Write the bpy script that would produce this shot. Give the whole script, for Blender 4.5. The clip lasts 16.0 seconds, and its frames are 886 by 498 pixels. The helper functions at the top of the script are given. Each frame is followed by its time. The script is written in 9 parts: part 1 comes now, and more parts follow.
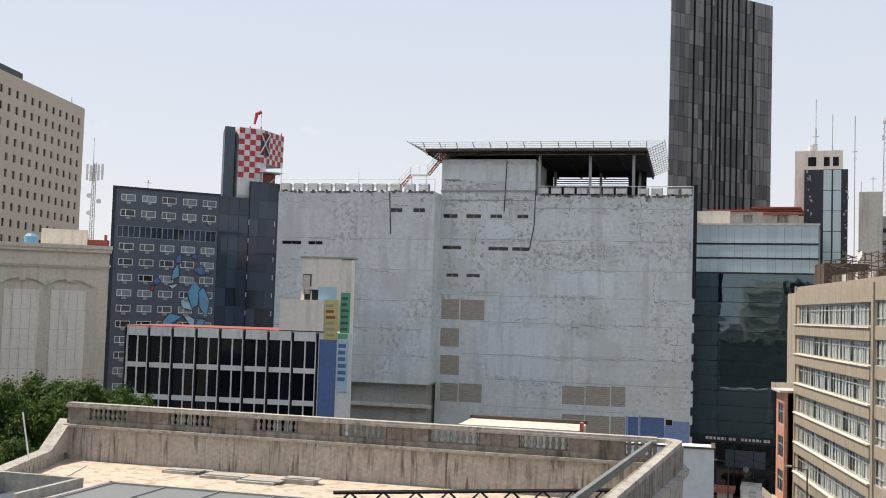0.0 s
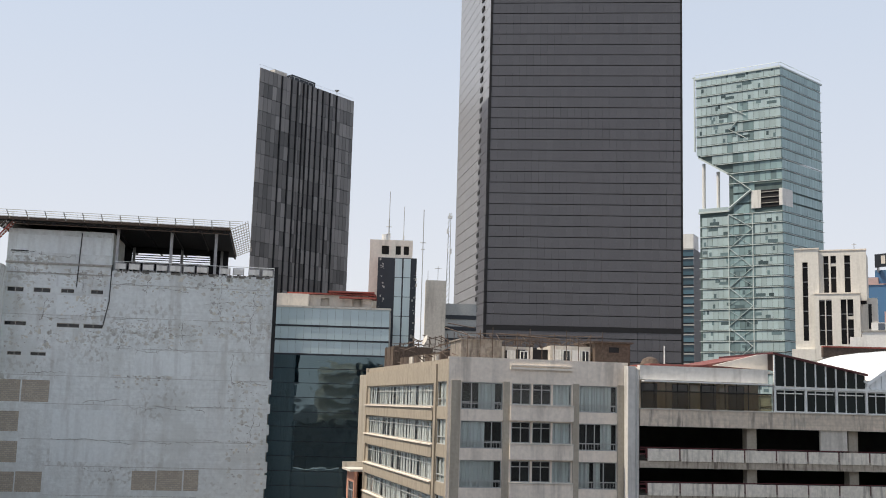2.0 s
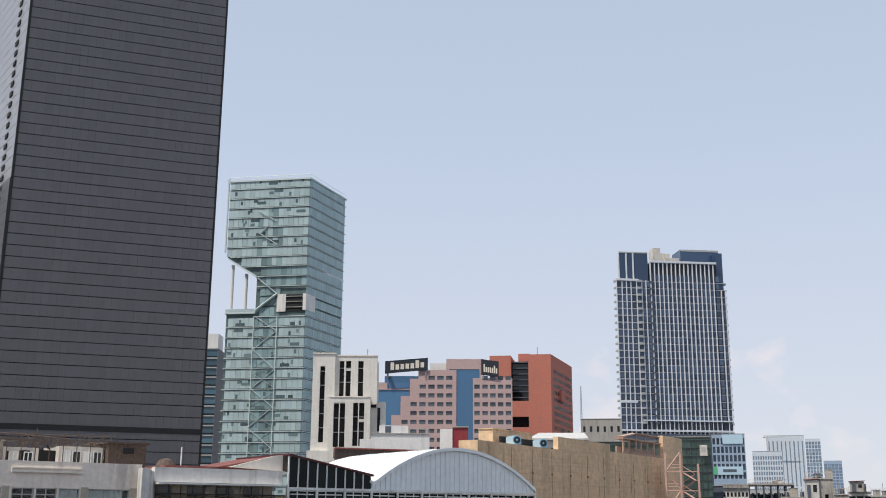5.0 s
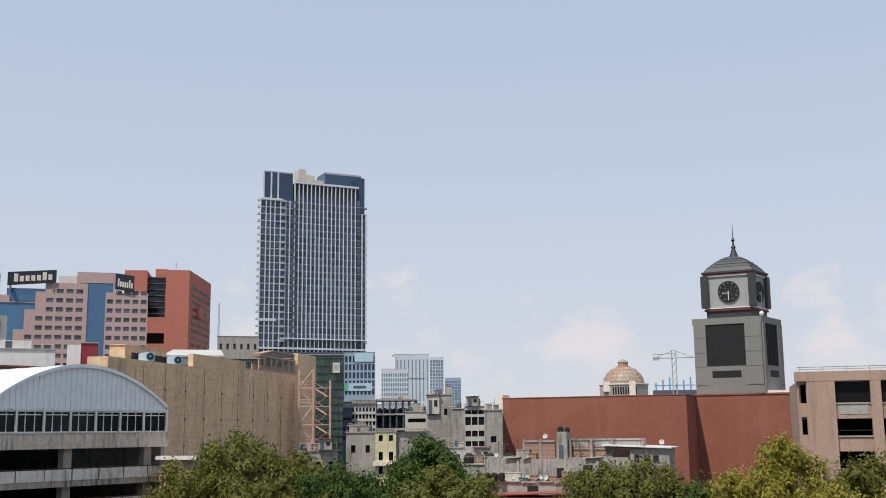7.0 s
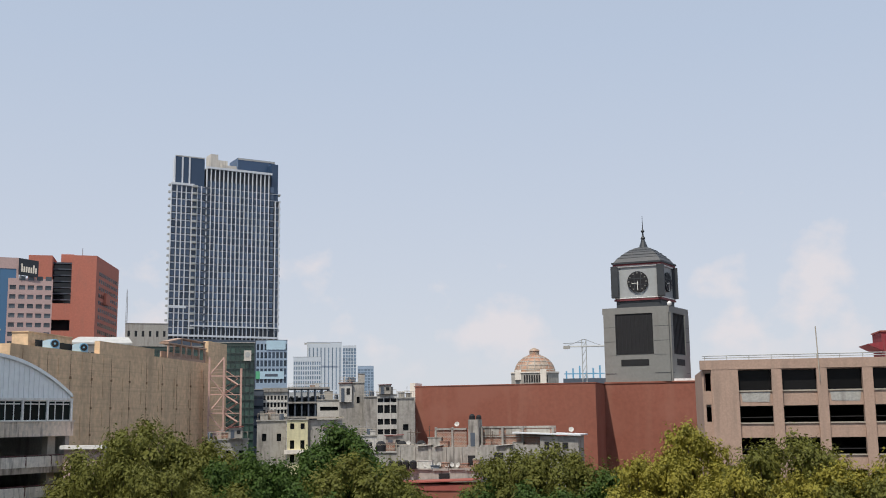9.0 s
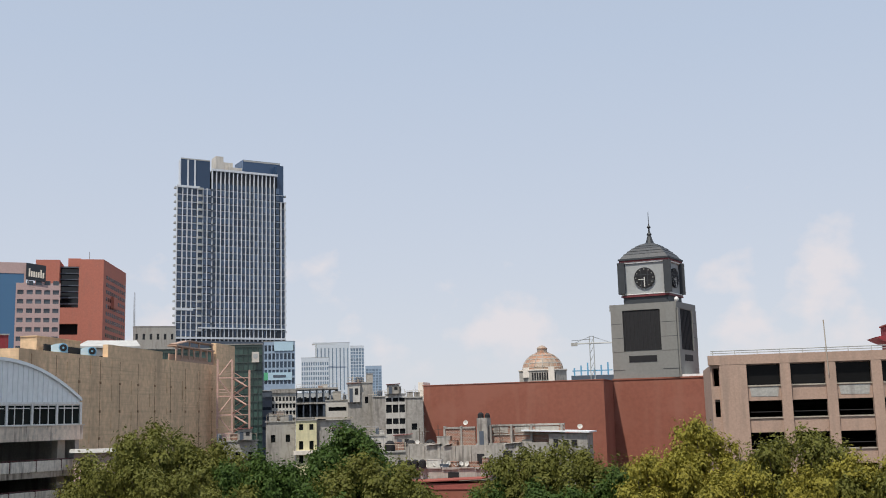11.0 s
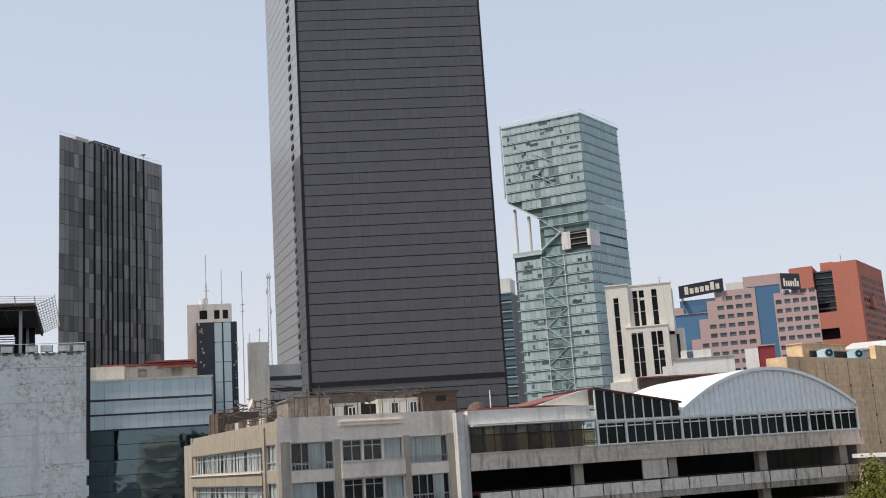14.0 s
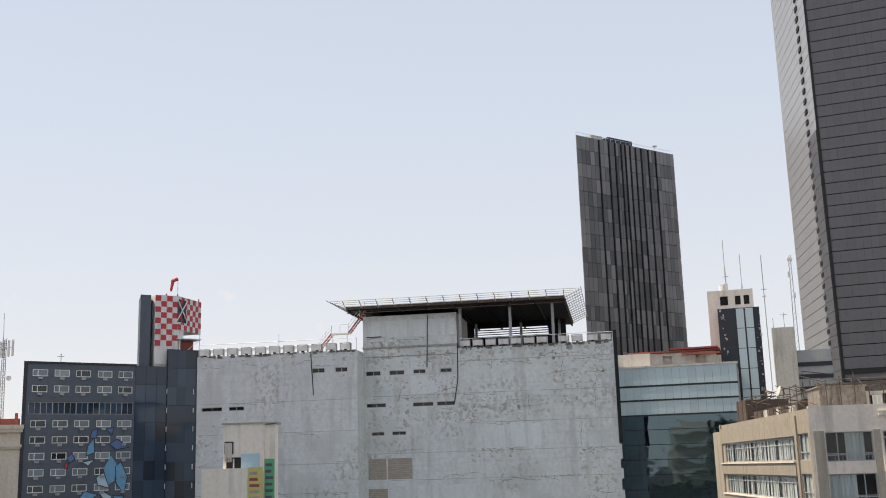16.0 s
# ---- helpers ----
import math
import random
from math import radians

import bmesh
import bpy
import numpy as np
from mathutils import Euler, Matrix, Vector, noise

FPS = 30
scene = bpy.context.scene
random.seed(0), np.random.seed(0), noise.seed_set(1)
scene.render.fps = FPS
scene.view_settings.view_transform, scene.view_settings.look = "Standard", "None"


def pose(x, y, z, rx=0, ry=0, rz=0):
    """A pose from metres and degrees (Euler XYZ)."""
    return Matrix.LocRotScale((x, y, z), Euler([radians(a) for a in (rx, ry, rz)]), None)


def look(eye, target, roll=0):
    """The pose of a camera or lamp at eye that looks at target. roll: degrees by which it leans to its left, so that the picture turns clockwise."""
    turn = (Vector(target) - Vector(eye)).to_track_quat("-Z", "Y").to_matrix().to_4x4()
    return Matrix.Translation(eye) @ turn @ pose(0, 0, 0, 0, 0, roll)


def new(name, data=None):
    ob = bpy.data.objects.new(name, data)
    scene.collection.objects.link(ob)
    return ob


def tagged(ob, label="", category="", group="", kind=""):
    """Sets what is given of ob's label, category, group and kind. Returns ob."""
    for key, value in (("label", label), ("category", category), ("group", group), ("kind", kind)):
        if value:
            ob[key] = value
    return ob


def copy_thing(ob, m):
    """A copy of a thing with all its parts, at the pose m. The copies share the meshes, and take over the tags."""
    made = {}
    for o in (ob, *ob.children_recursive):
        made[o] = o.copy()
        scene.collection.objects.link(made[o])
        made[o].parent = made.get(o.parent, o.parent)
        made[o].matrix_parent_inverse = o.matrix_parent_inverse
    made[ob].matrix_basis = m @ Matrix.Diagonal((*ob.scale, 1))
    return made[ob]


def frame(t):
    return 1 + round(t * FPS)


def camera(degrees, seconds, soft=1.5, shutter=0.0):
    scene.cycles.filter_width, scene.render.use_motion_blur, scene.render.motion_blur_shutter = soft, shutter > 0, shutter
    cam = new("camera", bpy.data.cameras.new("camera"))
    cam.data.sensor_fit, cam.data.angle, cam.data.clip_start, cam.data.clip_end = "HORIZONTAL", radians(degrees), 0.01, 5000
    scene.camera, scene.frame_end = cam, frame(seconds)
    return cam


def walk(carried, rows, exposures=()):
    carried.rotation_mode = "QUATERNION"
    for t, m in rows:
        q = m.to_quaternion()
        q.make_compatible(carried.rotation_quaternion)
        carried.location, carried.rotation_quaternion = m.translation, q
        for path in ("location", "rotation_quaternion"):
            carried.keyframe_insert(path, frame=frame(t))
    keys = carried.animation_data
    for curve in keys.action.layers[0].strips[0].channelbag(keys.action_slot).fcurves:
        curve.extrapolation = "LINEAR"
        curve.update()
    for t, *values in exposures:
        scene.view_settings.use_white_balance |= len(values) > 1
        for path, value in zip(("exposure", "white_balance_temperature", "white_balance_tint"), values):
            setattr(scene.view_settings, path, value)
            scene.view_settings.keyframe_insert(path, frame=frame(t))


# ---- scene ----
# Camera: it stands at a window 22 m above the street and only turns.
cam = camera(45.26, 16.0, soft=1.0)
TURNS = [
    (0.0, 93.35, -1.81, 70.21),
    (0.5, 93.62, -1.76, 64.34),
    (1.0, 94.00, -2.01, 58.31),
    (1.2, 94.35, -1.98, 56.10),
    (1.5, 95.44, -1.92, 53.71),
    (2.0, 98.35, -1.63, 47.80),
    (2.5, 99.65, -1.27, 41.56),
    (3.0, 103.23, -1.13, 39.77),
    (3.5, 107.79, -1.35, 38.26),
    (4.0, 107.92, -1.16, 36.09),
    (4.5, 106.26, -0.45, 29.88),
    (5.0, 104.13, -0.34, 22.53),
    (5.2, 103.43, -0.03, 18.56),
    (7.3, 99.53, 0.53, 2.28),
    (7.5, 99.42, 0.49, 1.50),
    (8.0, 99.07, 0.38, 0.06),
    (8.5, 99.06, 0.51, -0.72),
    (9.0, 99.04, 0.74, -1.36),
    (9.2, 99.04, 0.79, -1.76),
    (11.3, 98.99, 1.91, -0.40),
    (11.5, 99.12, 2.49, 1.84),
    (12.0, 99.43, 3.31, 6.60),
    (12.5, 100.05, 3.56, 14.89),
    (13.0, 100.58, 3.86, 25.47),
    (13.5, 100.66, 3.53, 32.35),
    (14.0, 101.13, 3.67, 38.87),
    (14.5, 101.54, 3.33, 44.60),
    (15.0, 101.89, 3.22, 49.61),
    (15.5, 102.08, 2.24, 58.04),
    (16.0, 101.73, 1.68, 66.38),
]
walk(cam, [(t, pose(0, 0, 22, rx, ry, rz)) for t, rx, ry, rz in TURNS], [(0, 0.30, 7250, 11), (2.5, 0.26, 7150, 11), (4.5, 0.15, 6750, 11), (5.5, 0.05, 6700, 11), (9, -0.04, 6700, 10), (12.5, 0.05, 6800, 10), (14.5, 0.21, 7100, 11), (16, 0.31, 7400, 11)])

# ---- light ----
SUN_YAW, SUN_UP = 147.0, 61.0          # degrees to the left of +y, and above the horizon
sun = new("sun", bpy.data.lights.new("sun", "SUN"))
sun.data.energy, sun.data.angle, sun.data.color = 4.0, radians(0.6), (1.0, 0.95, 0.87)
sun_way = Vector((-math.sin(radians(SUN_YAW)) * math.cos(radians(SUN_UP)), math.cos(radians(SUN_YAW)) * math.cos(radians(SUN_UP)), math.sin(radians(SUN_UP))))
sun.matrix_world = look(sun_way * 300, (0, 0, 0))
world = bpy.data.worlds.new("sky")
scene.world = world
world.use_nodes = True
wn, wl = world.node_tree.nodes, world.node_tree.links
sky = wn.new("ShaderNodeTexSky")
sky.sky_type, sky.sun_disc = "NISHITA", False
sky.sun_elevation, sky.sun_rotation = radians(SUN_UP), radians(-SUN_YAW)
sky.air_density, sky.dust_density, sky.ozone_density, sky.altitude = 1.0, 3.0, 1.0, 2200
# thin haze whitens the sky, most near the horizon, with a few pale clouds low down
wtc, wsep, wup, wmix = wn.new("ShaderNodeTexCoord"), wn.new("ShaderNodeSeparateXYZ"), wn.new("ShaderNodeMapRange"), wn.new("ShaderNodeMix")
wl.new(wtc.outputs["Generated"], wsep.inputs[0])
wl.new(wsep.outputs["Z"], wup.inputs["Value"])
wup.inputs["From Min"].default_value, wup.inputs["From Max"].default_value = 0.0, 0.7
wup.inputs["To Min"].default_value, wup.inputs["To Max"].default_value = 0.88, 0.60
wmix.data_type = "RGBA"
wl.new(wup.outputs["Result"], wmix.inputs["Factor"])
wl.new(sky.outputs[0], wmix.inputs["A"])
whz, whf = wn.new("ShaderNodeMix"), wn.new("ShaderNodeMapRange")
whz.data_type = "RGBA"
whf.inputs["From Min"].default_value, whf.inputs["From Max"].default_value = 0.04, 0.34
wl.new(wsep.outputs["Z"], whf.inputs["Value"])
wl.new(whf.outputs["Result"], whz.inputs["Factor"])
whz.inputs["A"].default_value, whz.inputs["B"].default_value = (6.72, 7.12, 7.98, 1), (6.0, 7.06, 8.78, 1)
wl.new(whz.outputs["Result"], wmix.inputs["B"])
wmap, wcl, wlow, wband, wcmul, wcmix = wn.new("ShaderNodeMapping"), wn.new("ShaderNodeTexNoise"), wn.new("ShaderNodeMapRange"), wn.new("ShaderNodeMapRange"), wn.new("ShaderNodeMath"), wn.new("ShaderNodeMix")
wmap.inputs["Scale"].default_value = (1, 1, 1.25)
wcl.inputs["Scale"].default_value, wcl.inputs["Detail"].default_value = 15.0, 9
wl.new(wtc.outputs["Generated"], wmap.inputs["Vector"])
wl.new(wmap.outputs["Vector"], wcl.inputs["Vector"])
# heaped clouds: thinner with height, gathered in a few banks low over the city
wbanks = None
for way, lo, hi, gain in (((0.32, 0.94, 0.10), 0.035, 0.10, 0.15), ((-0.105, 0.985, 0.135), 0.01, 0.07, 0.11), ((-0.035, 0.994, 0.10), 0.01, 0.08, 0.10), ((0.05, 0.994, 0.095), 0.01, 0.06, 0.09), ((-0.25, 0.955, 0.14), 0.02, 0.09, 0.11)):
    wfar, wbank = wn.new("ShaderNodeVectorMath"), wn.new("ShaderNodeMapRange")
    wfar.operation = "DISTANCE"
    wfar.inputs[1].default_value = way
    wl.new(wtc.outputs["Generated"], wfar.inputs[0])
    wbank.inputs["From Min"].default_value, wbank.inputs["From Max"].default_value = lo, hi
    wbank.inputs["To Min"].default_value, wbank.inputs["To Max"].default_value = gain, 0.0
    wl.new(wfar.outputs["Value"], wbank.inputs["Value"])
    if wbanks is None:
        wbanks = wbank.outputs["Result"]
    else:
        wmax = wn.new("ShaderNodeMath")
        wmax.operation = "MAXIMUM"
        wl.new(wbanks, wmax.inputs[0])
        wl.new(wbank.outputs["Result"], wmax.inputs[1])
        wbanks = wmax.outputs[0]
wfall, wsum, wsum2 = wn.new("ShaderNodeMapRange"), wn.new("ShaderNodeMath"), wn.new("ShaderNodeMath")
wfall.inputs["From Min"].default_value, wfall.inputs["From Max"].default_value = 0.06, 0.20
wfall.inputs["To Min"].default_value, wfall.inputs["To Max"].default_value = -0.03, -0.26
wl.new(wsep.outputs["Z"], wfall.inputs["Value"])
wl.new(wcl.outputs["Fac"], wsum.inputs[0])
wl.new(wbanks, wsum.inputs[1])
wl.new(wsum.outputs[0], wsum2.inputs[0])
wl.new(wfall.outputs["Result"], wsum2.inputs[1])
wlow.inputs["From Min"].default_value, wlow.inputs["From Max"].default_value = 0.475, 0.62
wl.new(wsum2.outputs[0], wlow.inputs["Value"])
wband.inputs["From Min"].default_value, wband.inputs["From Max"].default_value = 0.015, 0.075
wband.inputs["To Min"].default_value, wband.inputs["To Max"].default_value = 0.1, 0.8
wl.new(wsep.outputs["Z"], wband.inputs["Value"])
wcmul.operation = "MULTIPLY"
wl.new(wlow.outputs["Result"], wcmul.inputs[0])
wl.new(wband.outputs["Result"], wcmul.inputs[1])
wcmix.data_type = "RGBA"
wl.new(wcmul.outputs[0], wcmix.inputs["Factor"])
wl.new(wmix.outputs["Result"], wcmix.inputs["A"])
wcmix.inputs["B"].default_value = (7.75, 7.5, 7.95, 1)
wn["Background"].inputs["Strength"].default_value = 0.1
wl.new(wcmix.outputs["Result"], wn["Background"].inputs["Color"])


# ---- building blocks ----
class Geo:
    """Plain geometry in a thing's own metres: x along its front, y away from the street, z up."""

    def __init__(self):
        self.v, self.f = [], []

    def box(self, x0, x1, y0, y1, z0, z1):
        n = len(self.v)
        self.v += [(x0, y0, z0), (x1, y0, z0), (x1, y1, z0), (x0, y1, z0), (x0, y0, z1), (x1, y0, z1), (x1, y1, z1), (x0, y1, z1)]
        self.f += [tuple(n + i for i in q) for q in ((0, 1, 5, 4), (1, 2, 6, 5), (2, 3, 7, 6), (3, 0, 4, 7), (4, 5, 6, 7), (3, 2, 1, 0))]
        return self

    def prism(self, pts, z0, z1):
        """A plan outline (anticlockwise) raised from z0 to z1; z1 may be a list of heights."""
        n, k = len(self.v), len(pts)
        tops = z1 if isinstance(z1, (list, tuple)) else [z1] * k
        self.v += [(x, y, z0) for x, y in pts] + [(x, y, z) for (x, y), z in zip(pts, tops)]
        self.f += [(n + i, n + (i + 1) % k, n + k + (i + 1) % k, n + k + i) for i in range(k)]
        self.f += [tuple(n + k + i for i in range(k)), tuple(n + k - 1 - i for i in range(k))]
        return self

    def slab(self, pts, y0, y1):
        """An outline in the front's plane (x, z) taken from y0 back to y1."""
        n, k = len(self.v), len(pts)
        self.v += [(x, y0, z) for x, z in pts] + [(x, y1, z) for x, z in pts]
        self.f += [(n + (i + 1) % k, n + i, n + k + i, n + k + (i + 1) % k) for i in range(k)]
        self.f += [tuple(n + i for i in range(k)), tuple(n + 2 * k - 1 - i for i in range(k))]
        return self

    def rod(self, a, b, r, sides=6, r2=None):
        a, b = Vector(a), Vector(b)
        q = (b - a).to_track_quat("Z", "Y")
        n, r2 = len(self.v), r if r2 is None else r2
        for p, rr in ((a, r), (b, r2)):
            self.v += [tuple(p + q @ Vector((rr * math.cos(i * math.tau / sides + 0.4), rr * math.sin(i * math.tau / sides + 0.4), 0))) for i in range(sides)]
        self.f += [(n + i, n + (i + 1) % sides, n + sides + (i + 1) % sides, n + sides + i) for i in range(sides)]
        self.f += [tuple(n + sides - 1 - i for i in range(sides)), tuple(n + sides + i for i in range(sides))]
        return self

    def lathe(self, rings, sides=16, x=0.0, y=0.0, turn=0.0):
        """Rings of (radius, height) round an upright axis."""
        n = len(self.v)
        for r, z in rings:
            self.v += [(x + r * math.cos(turn + i * math.tau / sides), y + r * math.sin(turn + i * math.tau / sides), z) for i in range(sides)]
        for k in range(len(rings) - 1):
            a, b = n + k * sides, n + (k + 1) * sides
            self.f += [(a + i, a + (i + 1) % sides, b + (i + 1) % sides, b + i) for i in range(sides)]
        e = n + (len(rings) - 1) * sides
        self.f += [tuple(n + sides - 1 - i for i in range(sides)), tuple(e + i for i in range(sides))]
        return self

    def mesh(self, name, material):
        me = bpy.data.meshes.new(name)
        me.from_pydata(self.v, [], self.f)
        me.materials.append(material)
        me.update()
        return me


def thing(name, x, y, rz, label, category, group="", kind="", z=0.0):
    ob = tagged(new(name), label, category, group, kind)
    ob.matrix_world = pose(x, y, z, 0, 0, rz)
    ob.empty_display_size = 0.5
    return ob


def part(name, geo, material, parent, label="", at=None, kind=""):
    """One mesh object under a thing or part; geo is a Geo, or a mesh that alike pieces share."""
    ob = new(name, geo.mesh(name, material) if isinstance(geo, Geo) else geo)
    ob.parent = parent
    if ob.data.materials[0] and ob.data.materials[0].name == "clear":
        ob.visible_shadow = False
    if at is not None:
        ob.location = at
    return tagged(ob, label, kind=kind)


# ---- materials ----
def paint(name, colour, rough=0.8, vary=0.12, grain=6.0, blot=0.25, streak=0.0, bump=0.15, metal=0.0, dirt=(0.16, 0.14, 0.12), spread=0.0, second=None, patch=0.0, boards=0.0, cracks=0.0, run=1.6):
    """A surface with fine grain, broad blotches and, where streak > 0, stains that run down it."""
    m = bpy.data.materials.new(name)
    m.use_nodes = True
    n, l = m.node_tree.nodes, m.node_tree.links
    b = n["Principled BSDF"]
    b.inputs["Roughness"].default_value, b.inputs["Metallic"].default_value = rough, metal
    geo = n.new("ShaderNodeNewGeometry")

    def cloud(scale, stretch=(1, 1, 1), detail=4.0, seed=0.0):
        mp, t = n.new("ShaderNodeMapping"), n.new("ShaderNodeTexNoise")
        mp.inputs["Scale"].default_value, mp.inputs["Location"].default_value = stretch, (seed, seed * 2, seed * 3)
        t.inputs["Scale"].default_value, t.inputs["Detail"].default_value = scale, detail
        l.new(geo.outputs["Position"], mp.inputs["Vector"])
        l.new(mp.outputs["Vector"], t.inputs["Vector"])
        return t.outputs["Fac"]

    def ramp(fac, lo, hi, a, c):
        r = n.new("ShaderNodeMapRange")
        r.inputs["From Min"].default_value, r.inputs["From Max"].default_value = lo, hi
        r.inputs["To Min"].default_value, r.inputs["To Max"].default_value = a, c
        l.new(fac, r.inputs["Value"])
        return r.outputs["Result"]

    def blend(fac, a, c, mode="MIX"):
        x = n.new("ShaderNodeMix")
        x.data_type, x.blend_type = "RGBA", mode
        for sock, val in ((x.inputs["Factor"], fac), (x.inputs["A"], a), (x.inputs["B"], c)):
            if isinstance(val, (float, int)):
                sock.default_value = val
            elif isinstance(val, tuple):
                sock.default_value = (*val, 1)
            else:
                l.new(val, sock)
        return x.outputs["Result"]

    col = blend(ramp(cloud(grain), 0.3, 0.7, 0, 1), tuple(c * (1 - vary) for c in colour), tuple(min(1, c * (1 + vary)) for c in colour))
    if second:
        col = blend(ramp(cloud(patch, seed=9), 0.52, 0.6, 0, 0.75), col, second)
    col = blend(ramp(cloud(blot, seed=3), 0.35, 0.75, 0, min(0.5, vary * 2.2)), col, tuple(c * 0.72 for c in colour))
    if streak:
        wet = n.new("ShaderNodeMath")
        wet.operation = "MULTIPLY"
        l.new(ramp(cloud(run, (1, 1, 0.11), 10, 5), 0.48, 0.64, 0, min(1.0, streak * 1.25)), wet.inputs[0])
        l.new(ramp(cloud(run * 0.22, (1, 1, 0.5), 5, 21), 0.38, 0.6, 0.12, 1), wet.inputs[1])
        col = blend(wet.outputs[0], col, dirt)
    if boards:
        col = blend(ramp(cloud(1.0, (0.12, 0.12, 5.0), 5, 11), 0.5, 0.75, 0, boards), col, tuple(c * 0.6 for c in colour))
    if cracks:
        zone = ramp(cloud(0.10, (1, 1, 1.8), 4, 13.6), 0.53, 0.68, 0, 1)
        mul = n.new("ShaderNodeMath")
        mul.operation = "MULTIPLY"
        l.new(zone, mul.inputs[0])
        l.new(ramp(cloud(2.4, (1, 1, 0.8), 14, 17), 0.52, 0.60, 0, cracks), mul.inputs[1])
        col = blend(mul.outputs[0], col, (0.33, 0.32, 0.29))
    if spread:
        info = n.new("ShaderNodeObjectInfo")
        col = blend(ramp(info.outputs["Random"], 0, 1, 0, 1), col, blend(spread, col, tuple(min(1, c * 1.9 + 0.05) for c in colour)))
    l.new(col, b.inputs["Base Color"])
    if bump:
        bp = n.new("ShaderNodeBump")
        bp.inputs["Strength"].default_value, bp.inputs["Distance"].default_value = bump, 0.05
        l.new(cloud(grain * 1.7, seed=7), bp.inputs["Height"])
        l.new(bp.outputs["Normal"], b.inputs["Normal"])
    return m


def pane_mat(name, colour, rough=0.06, spread=0.5, ior=1.5, wave=0.02):
    """Window glass seen from outside over a dark room: dark below its gloss, each pane a little different."""
    m = bpy.data.materials.new(name)
    m.use_nodes = True
    n, l = m.node_tree.nodes, m.node_tree.links
    b = n["Principled BSDF"]
    b.inputs["Roughness"].default_value, b.inputs["IOR"].default_value = rough, ior
    info, mix, geo, t, bp = (n.new(k) for k in ("ShaderNodeObjectInfo", "ShaderNodeMix", "ShaderNodeNewGeometry", "ShaderNodeTexNoise", "ShaderNodeBump"))
    mix.data_type = "RGBA"
    mix.inputs["A"].default_value = (*[c * (1 - spread) for c in colour], 1)
    mix.inputs["B"].default_value = (*[min(1, c * (1 + spread)) for c in colour], 1)
    add = n.new("ShaderNodeMath")
    add.operation = "FRACT"
    plus = n.new("ShaderNodeMath")
    plus.operation = "ADD"
    l.new(info.outputs["Random"], plus.inputs[0])
    l.new(geo.outputs["Random Per Island"], plus.inputs[1])
    l.new(plus.outputs[0], add.inputs[0])
    l.new(add.outputs[0], mix.inputs["Factor"])
    l.new(mix.outputs["Result"], b.inputs["Base Color"])
    t.inputs["Scale"].default_value = 0.35
    l.new(geo.outputs["Position"], t.inputs["Vector"])
    bp.inputs["Strength"].default_value, bp.inputs["Distance"].default_value = 0.3, wave
    l.new(t.outputs["Fac"], bp.inputs["Height"])
    l.new(bp.outputs["Normal"], b.inputs["Normal"])
    return m


